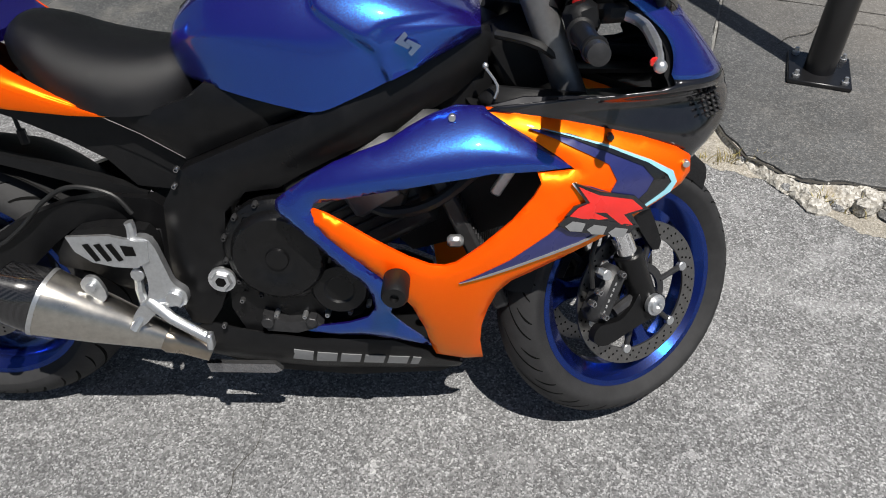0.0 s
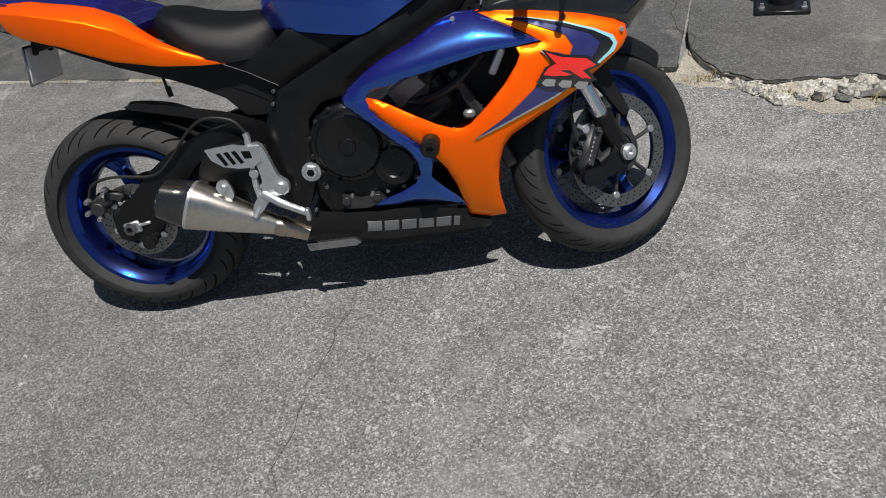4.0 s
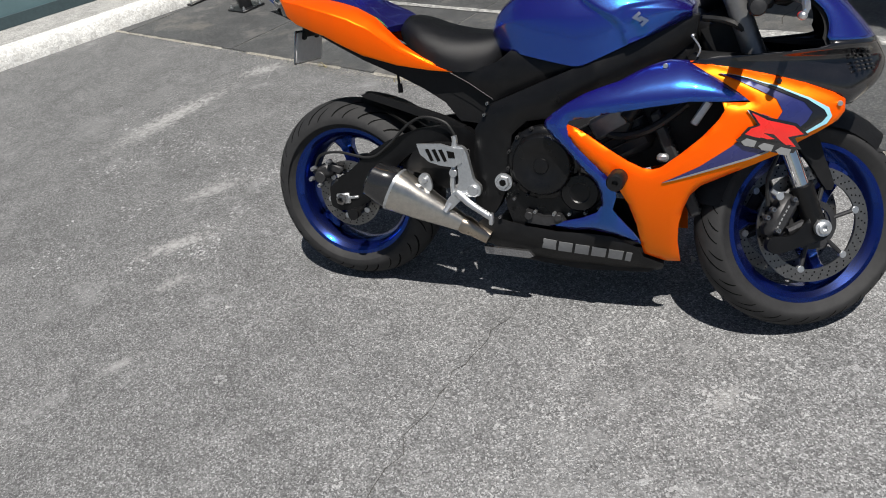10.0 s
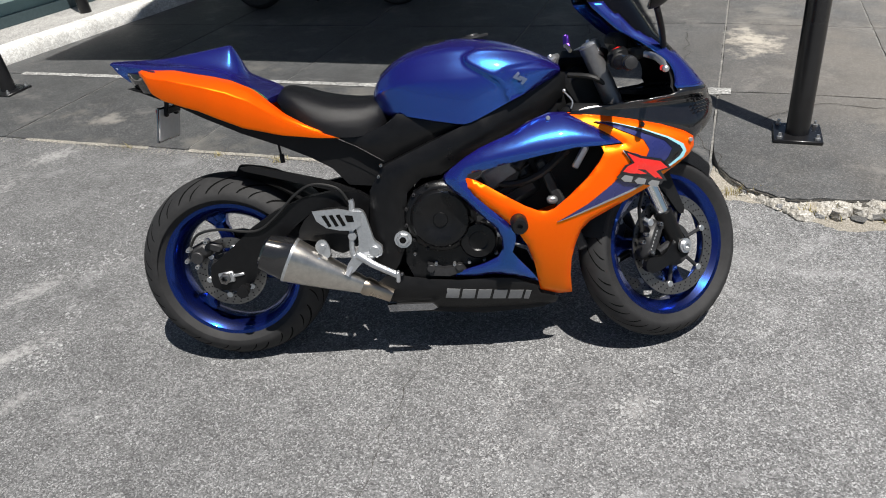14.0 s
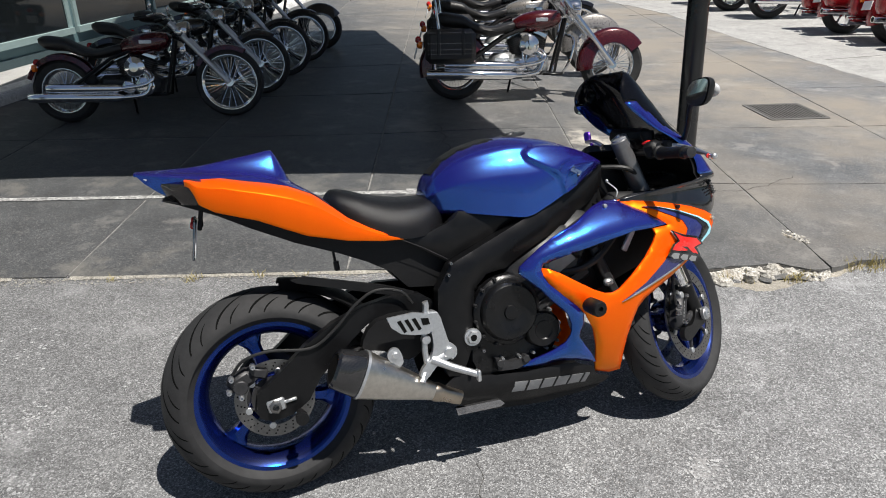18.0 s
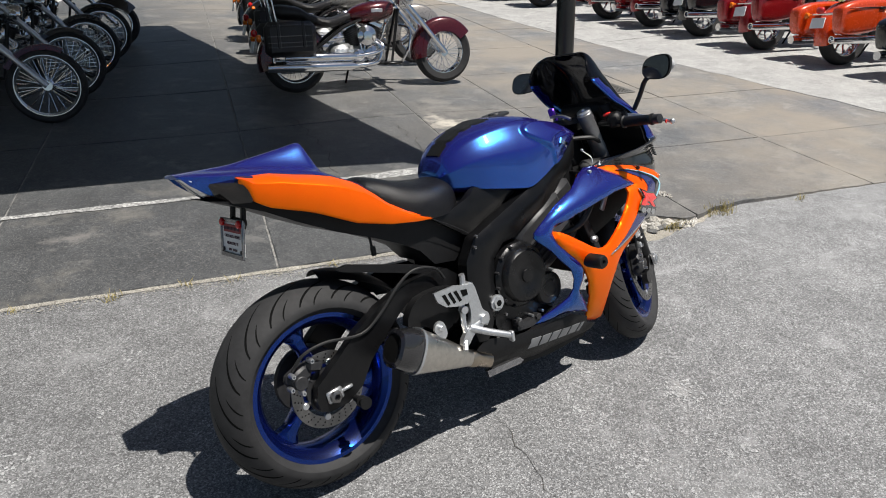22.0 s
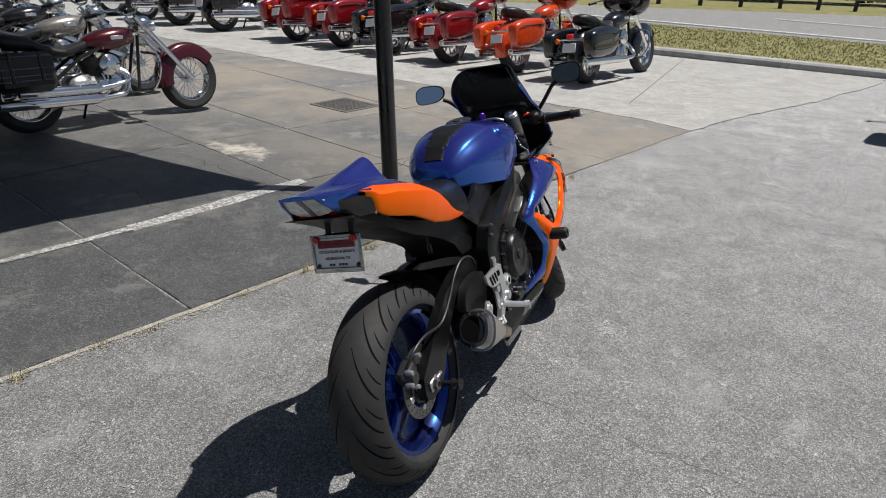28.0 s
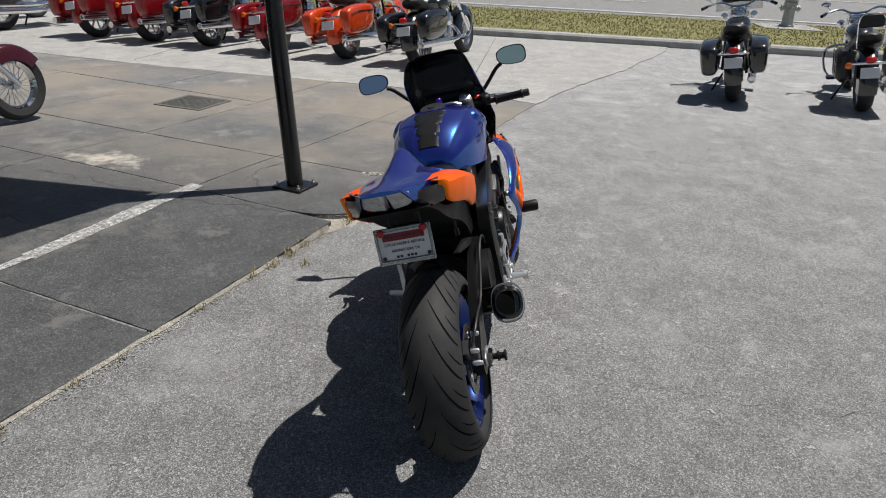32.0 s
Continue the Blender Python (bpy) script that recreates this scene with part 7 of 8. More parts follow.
def post(x, y, r=0.052, top=HC, lean=(-0.09, 0.045)):
    z0 = pad_z(x)
    t = thing("canopy_post", "black painted round steel post bolted to the slab", "post", Matrix.Translation((x, y, z0)) @ pose(0, 0, 0, 0, 0, -17), "canopy posts")
    g = Geo()
    # the slabs fall away, so the posts stand slightly off upright
    way = (pose(0, 0, 0, 0, 0, -17).to_3x3().inverted() @ Vector((lean[0], lean[1], 1.0)))
    g.lathe([(0.0, r), ((top - z0) * way.length, r)], (0, 0, 0.012), way, 32)
    part("post_tube", g, POLE, t)
    g = Geo()
    g.box((0, 0, 0.009), (0.21, 0.21, 0.016), None, 0.003)
    base = part("base_plate", g, POLE, t, "square black base plate")
    for sx in (-1, 1):
        for sy in (-1, 1):
            g = Geo()
            g.lathe([(0, 0.013), (0.01, 0.013), (0.011, 0.008), (0.026, 0.007), (0.027, 0.001)], (sx * 0.08, sy * 0.08, 0.017), (0, 0, 1), 6)
            part("anchor_bolt", g, ALU, base)
    return t


post(2.295, 1.3, lean=(0.012, 0.085))
post(-2.56, 2.88)
post(-2.78, 4.63)
post(-3.26, 3.1)
KD, KO = Vector((0.46, 0.888)).normalized(), Vector((-3.52, 2.45))
KN = Vector((-KD.y, KD.x))
g = Geo()
rings = []
for i in range(45):
    p = KO + KD * (-4 + i * 0.4)
    j = 0.006 * noise.noise(Vector((i * 0.7, 0, 0)))
    rings.append([(p.x + KN.x * a, p.y + KN.y * a, h + j * (h > 0)) for a, h in ((0.0, 0.0), (0.01, 0.09), (0.035, 0.12), (0.15, 0.135), (0.17, 0.0))])
g.loft(rings)
tagged(part("kerb", g, KERBWHITE, None), "white painted rounded kerb with chipped edges", "kerb", "", "structure")
g = Geo()
a, b = KO + KD * -4 + KN * 0.17, KO + KD * 14 + KN * 0.17
g.add([(p.x, p.y, z) for z in (0.0, 0.128) for p in (a, b, b + KN * 0.53, a + KN * 0.53)], [(4, 5, 6, 7), (0, 1, 5, 4), (1, 2, 6, 5), (2, 3, 7, 6), (3, 0, 4, 7)])
tagged(part("pavement", g, CONCRETE, None, "", True), "pale concrete walkway along the building", "pavement", "", "structure")
g = Geo()
a, b = KO + KD * -4 + KN * 0.7, KO + KD * 14 + KN * 0.7
g.add([(p.x, p.y, z) for z in (0.0, 3.4) for p in (a, b, b + KN * 0.25, a + KN * 0.25)], [(4, 5, 6, 7), (0, 1, 5, 4), (1, 2, 6, 5), (2, 3, 7, 6), (3, 0, 4, 7)])
wall = tagged(part("wall_west", g, WALLTEAL, None, "", True), "blue-grey painted building wall", "wall", "", "structure")
g = Geo()
a, b = KO + KD * -4 + KN * 0.68, KO + KD * 14 + KN * 0.68
g.add([(p.x, p.y, z) for z in (0.13, 0.22) for p in (a, b, b + KN * 0.02, a + KN * 0.02)], [(4, 5, 6, 7), (0, 1, 5, 4), (1, 2, 6, 5), (3, 0, 4, 7)])
part("skirting", g, mat("dark_blue_grey_paint", (0.05, 0.08, 0.09), 0.6), wall, "", True)

PANE = mat("dark_shop_glass", (0.012, 0.015, 0.017), 0.06, 0, 0.5, 0.1, 3, rough_vary=0.02)
FRAME = mat("pale_teal_window_frame", (0.3, 0.4, 0.4), 0.5, 0, 0, 0.08, 6)
WIN0, WINW, WING, WINZ = 0.7, 1.5, 0.2, 0.4
for k in range(7):
    s0 = WIN0 + k * (WINW + WING)
    win = thing("window_%d" % (k + 1), "dark shop window in a pale teal frame", "window", None, "shop windows", "structure")
    for nm, lo, hi, zl, zh, out, mt in (("pane", s0, s0 + WINW, WINZ, 2.9, 0.012, PANE), ("window_sill", s0 - 0.06, s0 + WINW + 0.06, WINZ - 0.07, WINZ, 0.05, FRAME), ("window_frame", s0 - 0.06, s0, WINZ, 2.96, 0.03, FRAME), ("window_frame", s0 + WINW, s0 + WINW + 0.06, WINZ, 2.96, 0.03, FRAME), ("window_frame", s0, s0 + WINW, 2.9, 2.96, 0.03, FRAME)):
        a, b = KO + KD * lo + KN * (0.698 - out), KO + KD * hi + KN * (0.698 - out)
        g = Geo()
        g.add([(p.x, p.y, z) for z in (zl, zh) for p in (a, b, b + KN * out, a + KN * out)], [(4, 5, 6, 7), (0, 3, 2, 1), (0, 1, 5, 4), (1, 2, 6, 5), (3, 0, 4, 7)])
        part(nm, g, mt, win, "", True)

# ---- the other motorcycles ----
PAINT = {
    "red": mat("deep_red_paint", (0.24, 0.006, 0.01), 0.25, 0.3, 1.0, 0.08, 300),
    "maroon": mat("maroon_paint", (0.06, 0.002, 0.005), 0.25, 0.3, 1.0, 0.08, 300),
    "orange": mat("red_orange_paint", (0.62, 0.055, 0.006), 0.25, 0.1, 1.0, 0.05, 100),
    "black": mat("deep_black_paint", (0.008, 0.008, 0.01), 0.18, 0, 1.0, 0.1, 60),
    "grey": mat("dark_grey_paint", (0.03, 0.032, 0.035), 0.25, 0.3, 1.0, 0.1, 100),
    "silver": mat("warm_silver_paint", (0.3, 0.28, 0.26), 0.3, 0.6, 0.8, 0.08, 200),
}
LEATHER = mat("black_leather", (0.012, 0.011, 0.011), 0.45, 0, 0, 0.25, 30, 0.6, 400)


def spoked_wheel(c, r_t, r_r, wt, parent, spokes, fat):
    g = Geo()
    prof = []
    for i in range(15):
        a = radians(-70 + 140 * i / 14)
        prof.append((math.sin(a) / math.sin(radians(70)) * wt / 2, r_t - wt * 0.45 * (1 - math.cos(a))))
    prof = [(-wt * 0.4, r_r)] + prof + [(wt * 0.4, r_r)]
    g.lathe(prof, c, (0, 1, 0), 44, closed=True)
    t = part("tyre", g, RUBBER, parent, "black tyre")
    g = Geo()
    h = wt * 0.36
    g.lathe([(-h, r_r + 0.004), (-h + 0.01, r_r - 0.012), (h - 0.01, r_r - 0.012), (h, r_r + 0.004), (h, r_r - 0.006), (h * 0.5, r_r - 0.026), (-h * 0.5, r_r - 0.026), (-h, r_r - 0.006)], c, (0, 1, 0), 44, closed=True)
    part("rim", g, CHROME, t, "chrome rim")
    g = Geo()
    g.lathe([(-0.05, 0.02), (-0.05, 0.042), (-0.03, 0.045), (-0.02, 0.03), (0.02, 0.03), (0.03, 0.045), (0.05, 0.042), (0.05, 0.02)], c, (0, 1, 0), 20)
    part("hub", g, CHROME, t)
    g = Geo()
    for k in range(spokes):
        a = 2 * math.pi * k / spokes
        sgn = 1 if k % 2 else -1
        d1, d2 = Vector((math.cos(a), 0, math.sin(a))), Vector((math.cos(a + 0.22 * (1 if k % 4 < 2 else -1)), 0, math.sin(a + 0.22 * (1 if k % 4 < 2 else -1))))
        if fat:
            g.tube([Vector(c) + d1 * 0.03, Vector(c) + d1 * r_r * 0.99], 0.014, 6)
        else:
            g.tube([Vector(c) + d2 * 0.04 + Vector((0, sgn * 0.04, 0)), Vector(c) + d1 * (r_r - 0.012)], 0.0028, 4)
    part("spoke", g, CHROME, t)


def fender(name, c, r, w, a0, a1, parent, paint, drop=0.03):
    g = Geo()
    rows = []
    n = 16
    for i in range(n):
        a = radians(a0 + (a1 - a0) * i / (n - 1))
        row = []
        for j in range(11):
            b = -1 + 2 * j / 10
            rr = r - drop * abs(b) ** 2.5 - (drop * 1.5 if abs(b) == 1 else 0)
            row.append((c[0] + math.cos(a) * rr, w / 2 * math.copysign(abs(b) ** 0.8, b), c[2] + math.sin(a) * rr))
        rows.append(row)
    g.loft(rows, ring_closed=False, caps=False)
    n0 = len(g.v)
    g.v += [(c[0] + (x - c[0]) * 0.985, y * 0.97, c[2] + (z - c[2]) * 0.985) for x, y, z in g.v]
    g.f += [tuple(i + n0 for i in t[::-1]) for t in g.f]
    return part(name, g, paint, parent)


def cruiser(style, paint, x, y, heading, scale, label, group):
    """A heavy twin-cylinder motorcycle; style: tour, bag, soft or bob."""
    th = thing("cruiser_motorcycle" if style not in ("tour", "bag") else "touring_motorcycle", label, "motorcycle", Matrix.Translation((x, y, pad_z(x) if x < 5.9 else (0.005 if y > -1 else 0.0))) @ pose(0, 0, 0, 0, 0, heading) @ pose(0, 0, 0, -9) @ Matrix.Scale(scale, 4), group)
    P = PAINT[paint]
    wb_ = 1.62
    rr = 0.32
    fr = 0.32 if style != "bob" else 0.345
    spoked_wheel((0, 0, rr), rr, 0.22, 0.16, th, 36 if style != "tour" else 9, style == "tour")
    spoked_wheel((wb_, 0, fr), fr, 0.22 if style != "bob" else 0.28, 0.13 if style != "bob" else 0.09, th, 40 if style != "tour" else 9, style == "tour")
    fender("rear_fender", (0, 0, rr), 0.37, 0.21, 195 if style != "bob" else 158, 35, th, P, 0.05 if style != "bob" else 0.025)
    tx = 0.0 if style != "bob" else 0.13
    if style == "bob":
        fender("front_fender", (wb_, 0, fr), 0.38, 0.12, 150, 60, th, P, 0.02)
    else:
        fender("front_fender", (wb_, 0, fr), 0.37, 0.17, 190, 35, th, P, 0.06)
    # engine
    g = Geo()
    g.box((0.72, 0, 0.34), (0.44, 0.24, 0.2), None, 0.04)
    g.box((0.48, 0, 0.36), (0.26, 0.22, 0.2), None, 0.05)
    eng = part("engine_case", g, DARKMETAL if style != "soft" else ALU, th, "engine case")
    for sgn in (-1, 1):
        rot = Matrix.Rotation(radians(22.5 * sgn), 3, "Y")
        c0 = Vector((0.72 + sgn * 0.05, 0, 0.42))
        g = Geo()
        fins = [(0.0, 0.001), (0.0, 0.075)]
        for k in range(9):
            h = 0.02 + k * 0.02
            fins += [(h, 0.075), (h, 0.095), (h + 0.008, 0.095), (h + 0.008, 0.075)]
        g.lathe(fins + [(0.2, 0.075), (0.2, 0.001)], c0, rot @ Vector((0, 0, 1)), 20)
        part("cylinder", g, DARKMETAL, eng, "finned cylinder")
        g = Geo()
        g.box(c0 + rot @ Vector((0, 0, 0.235)), (0.17, 0.15, 0.07), rot, 0.02)
        part("rocker_cover", g, CHROME, eng, "chrome rocker cover")
    g = Geo()
    g.lathe([(0, 0.1), (0.05, 0.1), (0.065, 0.085), (0.07, 0.05), (0.075, 0.045), (0.078, 0.001)], (0.73, -0.12, 0.53), (0, -1, 0), 32)
    part("air_cleaner", g, CHROME, th, "round chrome air cleaner")
    g = Geo()
    g.lathe([(0, 0.095), (0.02, 0.095), (0.03, 0.08), (0.032, 0.001)], (0.8, -0.12, 0.34), (0, -1, 0), 28)
    g.lathe([(0, 0.07), (0.02, 0.07), (0.03, 0.055), (0.032, 0.001)], (0.64, -0.12, 0.33), (0, -1, 0), 24)
    for k in range(4):
        g.cyl((0.68 + 0.035 * k, -0.115, 0.38), (0.66 + 0.05 * k, -0.1, 0.6), 0.01, n=8)
    part("cam_cover", g, CHROME, eng, "chrome cam cover")
    # exhaust
    for k, (z0, xe, yy) in enumerate(((0.24, -0.3, -0.19), (0.33, -0.12, -0.185)) if style != "tour" else ((0.265, -0.48, -0.27),)):
        g = Geo()
        g.tube(smooth([(0.72 + 0.1 * k, -0.1, 0.5), (0.86 + 0.03 * k, -0.17, 0.42), (0.82, yy, z0 + 0.03), (0.6, yy, z0)], 5, False), 0.024, 12)
        g.lathe([(0, 0.026), (0.06, 0.045), (0.6 - xe - 0.06, 0.047), (0.6 - xe, 0.04), (0.6 - xe, 0.03), (0.6 - xe - 0.08, 0.028)], (0.6, yy, z0), (-1, 0, 0.03), 20)
        part("exhaust_pipe", g, CHROME, th, "chrome exhaust pipe")
        if style == "tour":
            g2 = Geo()
            g2.lathe([(0, 0.026), (0.06, 0.045), (1.0, 0.05), (1.08, 0.044), (1.08, 0.03)], (0.6, 0.27, 0.265), (-1, 0, 0.03), 16)
            if k == 0:
                part("exhaust_pipe", g2, CHROME, th, "chrome exhaust pipe")
            break
    # tank and seat
    g = Geo()
    rings = []
    for xx, zt, zb, w in smooth([(0.56, 0.74, 0.68, 0.03), (0.62, 0.8, 0.66, 0.09), (0.75, 0.85, 0.64, 0.135), (0.9, 0.87, 0.66, 0.145), (1.03, 0.86, 0.7, 0.11), (1.08, 0.83, 0.76, 0.04)], 3, False):
        rings.append([(xx, math.copysign(abs(math.cos(a)) ** 0.8, math.cos(a)) * w, (zt + zb) / 2 + (zt - zb) / 2 * math.copysign(abs(math.sin(a)) ** 0.8, math.sin(a))) for a in [6.2832 * i / 24 for i in range(24)]])
    g.loft(rings)
    tk = part("fuel_tank", g, P, th, "glossy teardrop fuel tank")
    for sgn in (-1, 1):
        g = Geo()
        g.box((0.86, sgn * 0.143, 0.77), (0.12, 0.008, 0.035), None, 0.003)
        part("tank_badge", g, ALU, tk)
    g = Geo()
    g.lathe([(0, 0.05), (0.02, 0.05), (0.03, 0.035), (0.03, 0.001)], (0.85, 0, 0.865), (0, 0, 1), 20)
    part("dash_console", g, CHROME, tk)
    g = Geo()
    rings = []
    for xx, zt, zb, w in smooth([(-0.18, 0.84, 0.78, 0.05), (-0.1, 0.86, 0.72, 0.12), (0.08, 0.83, 0.7, 0.14), (0.18, 0.77, 0.66, 0.15), (0.35, 0.72, 0.62, 0.17), (0.52, 0.75, 0.65, 0.12), (0.62, 0.77, 0.68, 0.06)], 3, False):
        rings.append([(xx, math.cos(a) * w, (zt + zb) / 2 + (zt - zb) / 2 * math.copysign(abs(math.sin(a)) ** 0.7, math.sin(a))) for a in [6.2832 * i / 20 for i in range(20)]])
    g.loft(rings)
    part("saddle", g, LEATHER, th, "black leather saddle")
    for sgn in (-1, 1):
        g = Geo()
        g.tube([(1.1, sgn * 0.09, 0.95), (wb_, sgn * 0.09, fr)], 0.027, 12)
        part("fork_leg", g, CHROME if style != "bob" else ALU, th, "chrome fork leg")
        g = Geo()
        g.tube([(0.1, sgn * 0.13, 0.35), (0.5, sgn * 0.12, 0.62), (1.08, sgn * 0.05, 0.82)], 0.017, 8)
        g.tube([(0.5, sgn * 0.12, 0.25), (1.0, sgn * 0.11, 0.25), (1.12, sgn * 0.04, 0.78)], 0.017, 8)
        part("frame_tube", g, BLACK, th, "black frame tube")
    g = Geo()
    g.tube(smooth([(0.86, -0.4, 0.98), (0.95, -0.36, 1.0), (1.06, -0.2, 1.03), (1.1, -0.08, 0.98), (1.1, 0.08, 0.98), (1.06, 0.2, 1.03), (0.95, 0.36, 1.0), (0.86, 0.4, 0.98)], 4, False), 0.013, 8)
    hb = part("handlebar", g, CHROME, th, "chrome handlebar")
    for sgn in (-1, 1):
        g = Geo()
        g.cyl((0.96, sgn * 0.36, 1.0), (0.85, sgn * 0.41, 0.98), 0.019, n=12)
        part("grip", g, BLACK, hb)
        g = Geo()
        g.ball((1.0, sgn * 0.36, 1.1), 0.045, 8, (0.3, 1.2, 0.7))
        g.tube([(1.02, sgn * 0.3, 1.02), (1.0, sgn * 0.36, 1.09)], 0.006, 6)
        part("mirror", g, CHROME, hb, "small chrome mirror")
    g = Geo()
    g.lathe([(0, 0.03), (0.02, 0.07), (0.08, 0.09), (0.13, 0.092), (0.14, 0.085)], (1.12, 0, 0.88), (1, 0, -0.1), 24)
    part("headlamp", g, CHROME, th, "chrome headlamp")
    for sgn in (-1, 1):
        g = Geo()
        g.lathe([(0, 0.02), (0.05, 0.045), (0.07, 0.045)], (1.16, sgn * 0.17, 0.86), (1, 0, -0.1), 16)
        part("spot_lamp", g, CHROME, th, "chrome spot lamp")
    g = Geo()
    g.lathe([(0, 0.088), (0.012, 0.07), (0.018, 0.001)], (1.262, 0, 0.866), (1, 0, -0.1), 24)
    part("headlamp_lens", g, LENS_DARK if style == "bob" else ALU, th)
    # tail lamp, plate, indicators
    g = Geo()
    g.box((tx - 0.37, 0, 0.6), (0.06, 0.1, 0.07), None, 0.02)
    part("tail_lamp", g, RED_LENS, th, "red tail lamp")
    g = Geo()
    g.box((tx - 0.4, 0, 0.47), (0.012, 0.18, 0.11), Matrix.Rotation(radians(15), 3, "Y"), 0.003)
    part("licence_plate", g, WHITE, th, "pale licence plate")
    g = Geo()
    g.box((tx - 0.33, 0, 0.56), (0.02, 0.42 if style != "bob" else 0.26, 0.03), None, 0.008)
    part("lamp_bar", g, CHROME, th)
    for sgn in (-1, 1):
        g = Geo()
        g.lathe([(0, 0.035), (0.03, 0.035), (0.04, 0.02), (0.042, 0.001)], (tx - 0.34, sgn * (0.2 if style != "bob" else 0.13), 0.55), (-1, 0, 0), 16)
        part("turn_signal", g, ORANGE_LENS, th, "round amber turn signal")
    for sgn in (-1, 1):
        if style == "bob":
            break
        g = Geo()
        g.tube(smooth([(1.12, sgn * 0.06, 0.62), (1.14, sgn * 0.3, 0.58), (1.12, sgn * 0.34, 0.42), (1.05, sgn * 0.28, 0.26), (1.02, sgn * 0.08, 0.24)], 4, False), 0.014, 8)
        part("engine_guard", g, CHROME, th, "chrome engine guard bar")
        g = Geo()
        g.box((0.95, sgn * 0.26, 0.25), (0.2, 0.1, 0.025), None, 0.01)
        part("footboard", g, BLACK, th, "black rider footboard")
    g = Geo()
    g.tube([(0.6, 0.14, 0.24), (0.58, 0.27, 0.035)], 0.012, 8)
    part("side_stand", g, BLACK, th)
    if style in ("tour", "bag"):
        for sgn in (-1, 1):
            g = Geo()
            rings = []
            yc = sgn * (0.285 if style == "tour" else 0.245)
            fat = 1.0 if style == "tour" else 1.12
            for xx, zt, zb, w in smooth([(-0.45, 0.6, 0.43, 0.05), (-0.42, 0.64, 0.36, 0.085), (-0.25, 0.69, 0.335, 0.1), (0.0, 0.7, 0.35, 0.105), (0.17, 0.69, 0.4, 0.1), (0.25, 0.66, 0.5, 0.07)], 2, False):
                ring = []
                for i in range(28):
                    a = 6.2832 * i / 28
                    ca, sa = math.cos(a), math.sin(a)
                    zz = (zt + zb) / 2 + (zt - zb) / 2 * math.copysign(abs(sa) ** 0.5, sa)
                    # the sides draw in towards the bottom
                    ring.append((xx, yc + fat * w * math.copysign(abs(ca) ** 0.5, ca) * (0.78 + 0.22 * (zz - zb) / (zt - zb)), zz))
                rings.append(ring)
            g.loft(rings)
            bag = part("saddlebag", g, P, th, "hard painted saddlebag")
            g = Geo()
            out_ = abs(yc) + 0.1 * fat
            g.box((-0.1, sgn * out_, 0.61), (0.58, 0.008, 0.008), None, 0.002)
            g.box((0.08, sgn * (out_ + 0.003), 0.6), (0.09, 0.012, 0.024), None, 0.004)
            part("bag_latch", g, BLACK, bag)
    if style == "tour":
        g = Geo()
        rings = []
        for xx, zt, zb, w in smooth([(0.98, 1.06, 0.95, 0.1), (1.06, 1.12, 0.88, 0.3), (1.16, 1.13, 0.8, 0.33), (1.26, 1.08, 0.78, 0.26), (1.34, 0.98, 0.8, 0.12)], 3, False):
            rings.append([(xx, w * math.copysign(abs(math.cos(a)) ** 0.9, math.cos(a)), (zt + zb) / 2 + (zt - zb) / 2 * math.sin(a)) for a in [6.2832 * i / 28 for i in range(28)]])
        g.loft(rings)
        part("front_fairing", g, P, th, "batwing front fairing")
        g = Geo()
        g.plate(smooth([(-0.29, 0.97), (-0.24, 1.06), (-0.1, 1.1), (0.1, 1.1), (0.24, 1.06), (0.29, 0.97), (0.2, 0.9), (-0.2, 0.9)], 3), lambda a, b, h: (h - 0.25 * (b - 1.0), a, b), 1.03, 1.05)
        dash = part("dash_panel", g, BLACK, th, "black dash with round dials")
        for k in range(4):
            g = Geo()
            g.lathe([(0, 0.035), (0.012, 0.036), (0.014, 0.03), (0.012, 0.001)], (1.03, -0.15 + 0.1 * k, 1.02), (-1, 0, 0.25), 16)
            part("dial", g, CHROME, dash)
        g = Geo()
        rows = []
        for i in range(6):
            t = i / 5
            rows.append([(1.24 - 0.12 * t - 0.1 * abs(b) ** 2, 0.24 * b * (1 - 0.25 * t), 1.05 + 0.2 * t) for b in [-1 + 2 * j / 10 for j in range(11)]])
        g.loft(rows, ring_closed=False, caps=False)
        n0 = len(g.v)
        g.v += [(x_ - 0.006, y_, z_) for x_, y_, z_ in g.v]
        g.f += [tuple(i + n0 for i in t[::-1]) for t in g.f]
        part("windscreen", g, SMOKE, th, "smoked windscreen")
    if style == "bag":
        g = Geo()
        rows = []
        for i in range(7):
            t = i / 6
            rows.append([(1.24 - 0.16 * t - 0.09 * abs(b) ** 2, (0.27 - 0.06 * t * t) * b, 0.92 + 0.48 * t - 0.05 * t * abs(b) ** 3) for b in [-1 + 2 * j / 12 for j in range(13)]])
        g.loft(rows, ring_closed=False, caps=False)
        n0 = len(g.v)
        g.v += [(x_ - 0.005, y_, z_) for x_, y_, z_ in g.v]
        g.f += [tuple(i + n0 for i in t[::-1]) for t in g.f]
        part("windshield", g, CLEARSCREEN, th, "clear touring windshield")
        g = Geo()
        g.tube([(1.16, -0.2, 1.04), (1.2, 0.0, 1.05), (1.16, 0.2, 1.04)], 0.03, 8)
        part("windshield_band", g, LEATHER, th, "black windshield bag")
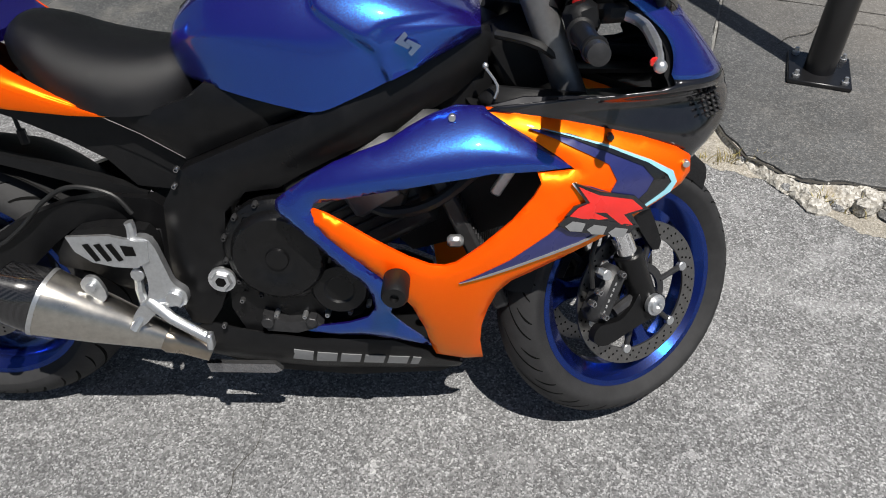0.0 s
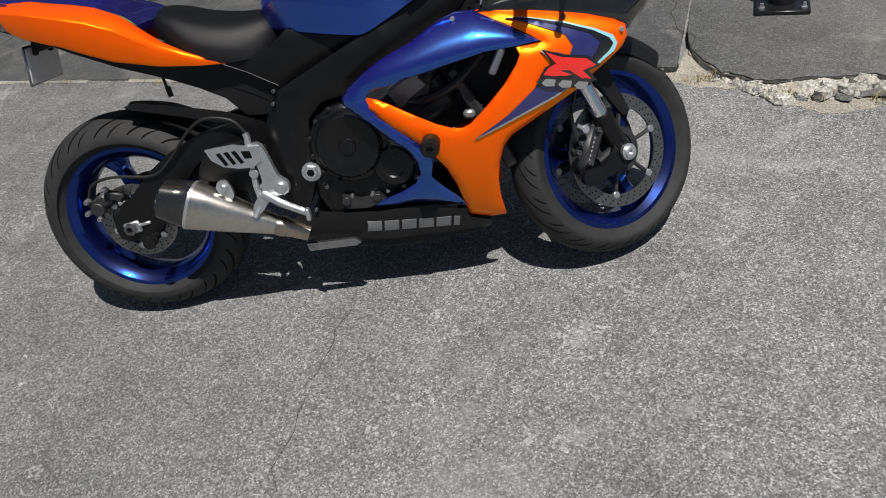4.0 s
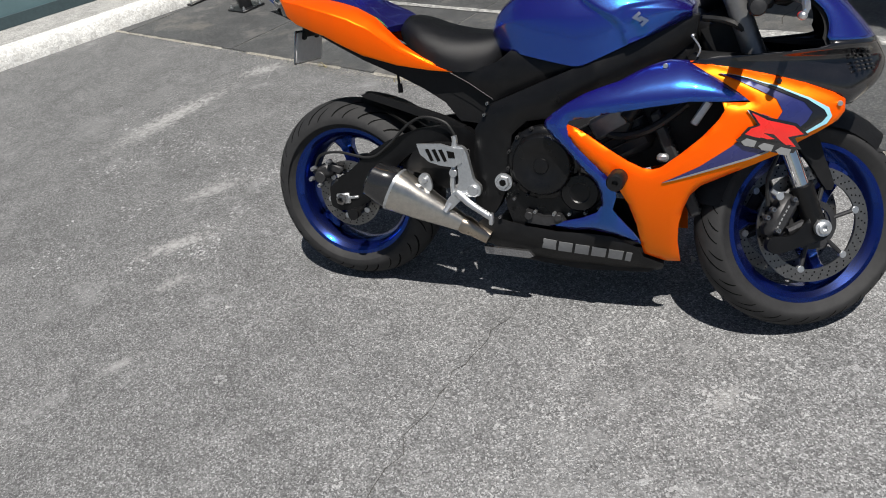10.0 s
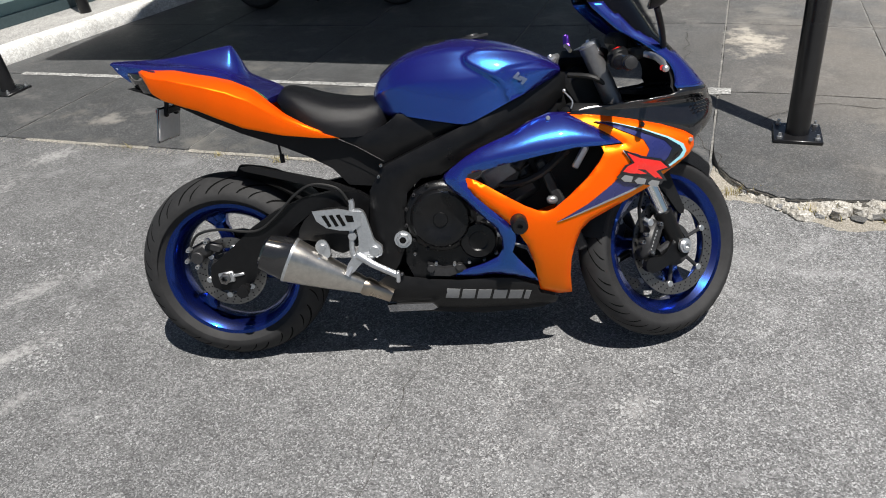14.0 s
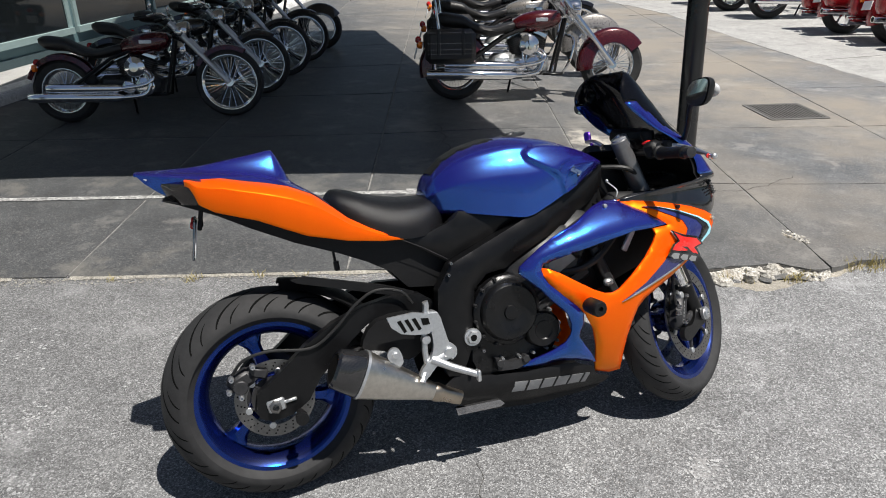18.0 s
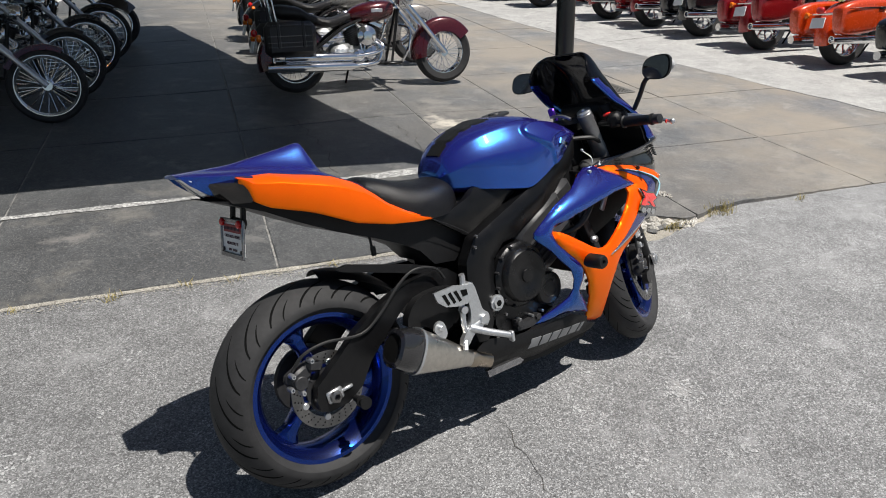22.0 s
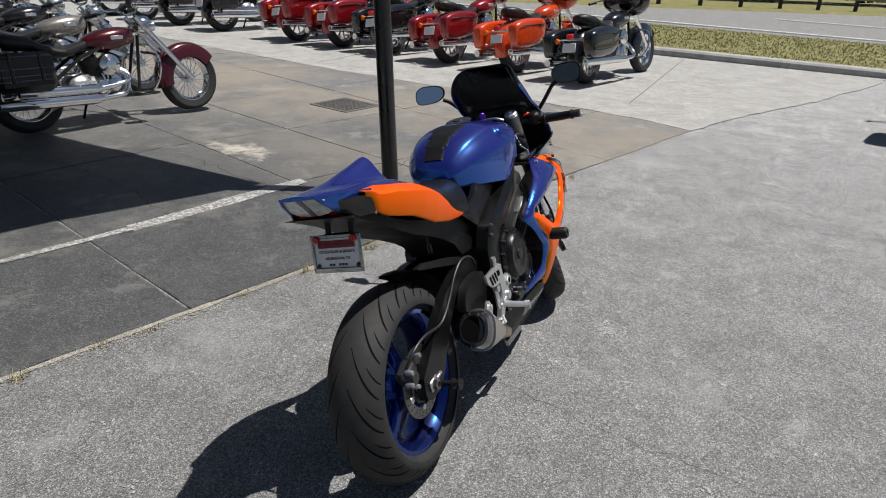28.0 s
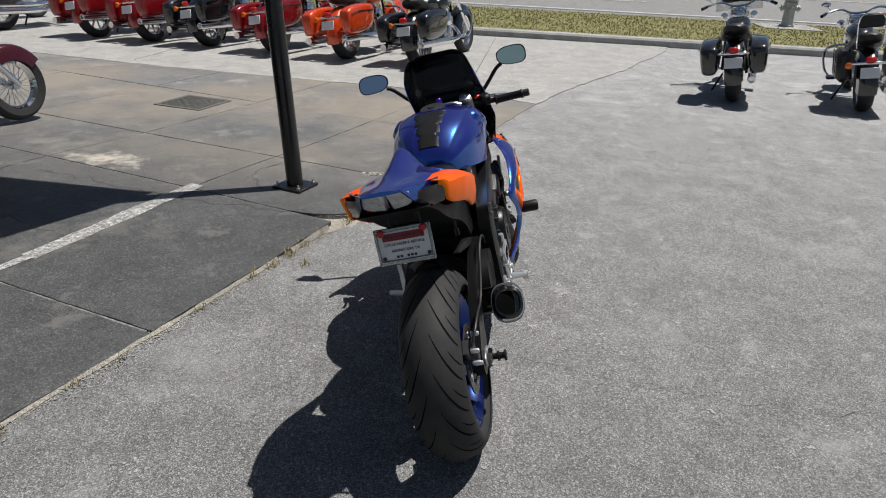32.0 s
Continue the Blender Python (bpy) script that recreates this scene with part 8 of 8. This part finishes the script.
    if style == "soft":
        for sgn in (-1, 1):
            g = Geo()
            g.box((-0.06, sgn * 0.24, 0.53), (0.5, 0.14, 0.33), None, 0.05)
            bag = part("saddlebag", g, LEATHER, th, "black studded leather saddlebag")
            g = Geo()
            for zz in (0.66, 0.56, 0.5, 0.46):
                for k in range(19):
                    g.ball((-0.28 + k * 0.024, sgn * 0.312, zz), 0.005, 4)
            part("stud", g, CHROME, bag, "small chrome studs")
            for xx in (-0.18, 0.06):
                g = Geo()
                g.box((xx, sgn * 0.313, 0.57), (0.03, 0.01, 0.24), None, 0.004)
                part("bag_strap", g, LEATHER, bag)
        g = Geo()
        g.tube(smooth([(-0.16, -0.12, 0.7), (-0.2, -0.12, 1.0), (-0.21, 0, 1.05), (-0.2, 0.12, 1.0), (-0.16, 0.12, 0.7)], 4, False), 0.009, 8)
        part("sissy_bar", g, CHROME, th, "chrome passenger backrest bar")
        g = Geo()
        g.box((-0.18, 0, 0.98), (0.04, 0.24, 0.14), None, 0.02)
        part("backrest_pad", g, LEATHER, th)
    return th


H = -14
cruiser("soft", "maroon", 2.02, 4.31, H, 0.87, "maroon and chrome cruiser with studded black leather saddlebags", "cruisers under the canopy")
for k, (st, pt, lb) in enumerate((("soft", "silver", "silver cruiser with black leather saddlebags in a shaded row"), ("bob", "black", "black cruiser parked in a shaded row"), ("soft", "black", "black cruiser with leather saddlebags in a shaded row"), ("bob", "grey", "dark grey cruiser parked in a shaded row"))):
    p = Vector((2.02, 4.31)) + Vector((0.3, 0.9)) * (k + 1)
    cruiser(st, pt, p.x, p.y, H, 0.87, lb, "cruisers under the canopy")
for k, (st, pt, lb) in enumerate((("bob", "maroon", "dark maroon cruiser with a wire-spoked front wheel in the shade"), ("bob", "black", "black cruiser with a wire-spoked front wheel in the shade"), ("bob", "grey", "dark grey cruiser with spoked wheels in the shade"), ("bob", "black", "black cruiser with a wire-spoked front wheel in the shade"), ("soft", "black", "black cruiser with leather saddlebags in the shade"))):
    p = Vector((-1.2, 4.76)) + Vector((0.40, 0.98)) * (k * 0.78)
    cruiser(st, pt, p.x, p.y, -10, 0.81, lb, "cruisers under the canopy")
for yy, xx, st, pt, lb in ((1.36, 7.62, "tour", "black", "black touring motorcycle with hard saddlebags on pale concrete"), (2.38, 7.78, "tour", "orange", "bright orange touring motorcycle with hard saddlebags"), (3.41, 7.9, "tour", "red", "deep red touring motorcycle with hard saddlebags"), (4.47, 8.12, "tour", "black", "black touring motorcycle with hard saddlebags in a row"),
                           (5.38, 8.22, "tour", "red", "deep red touring motorcycle with hard saddlebags"), (6.28, 8.3, "tour", "red", "deep red touring motorcycle with hard saddlebags"), (7.9, 8.4, "soft", "black", "black cruiser with chrome pipes at the end of the row"), (8.95, 8.5, "soft", "black", "black cruiser with chrome pipes at the end of the row"), (9.9, 8.6, "bob", "black", "black cruiser parked beside the row"), (10.8, 8.7, "soft", "grey", "dark grey cruiser parked beside the row"),
                           (-2.42, 6.64, "bag", "black", "black motorcycle with saddlebags and a clear windshield facing the verge"), (-3.78, 6.54, "soft", "black", "black cruiser with a backrest parked nose to the verge")):
    cruiser(st, pt, xx, yy, H - 1, 1.0, lb, "motorcycles on the concrete lane")
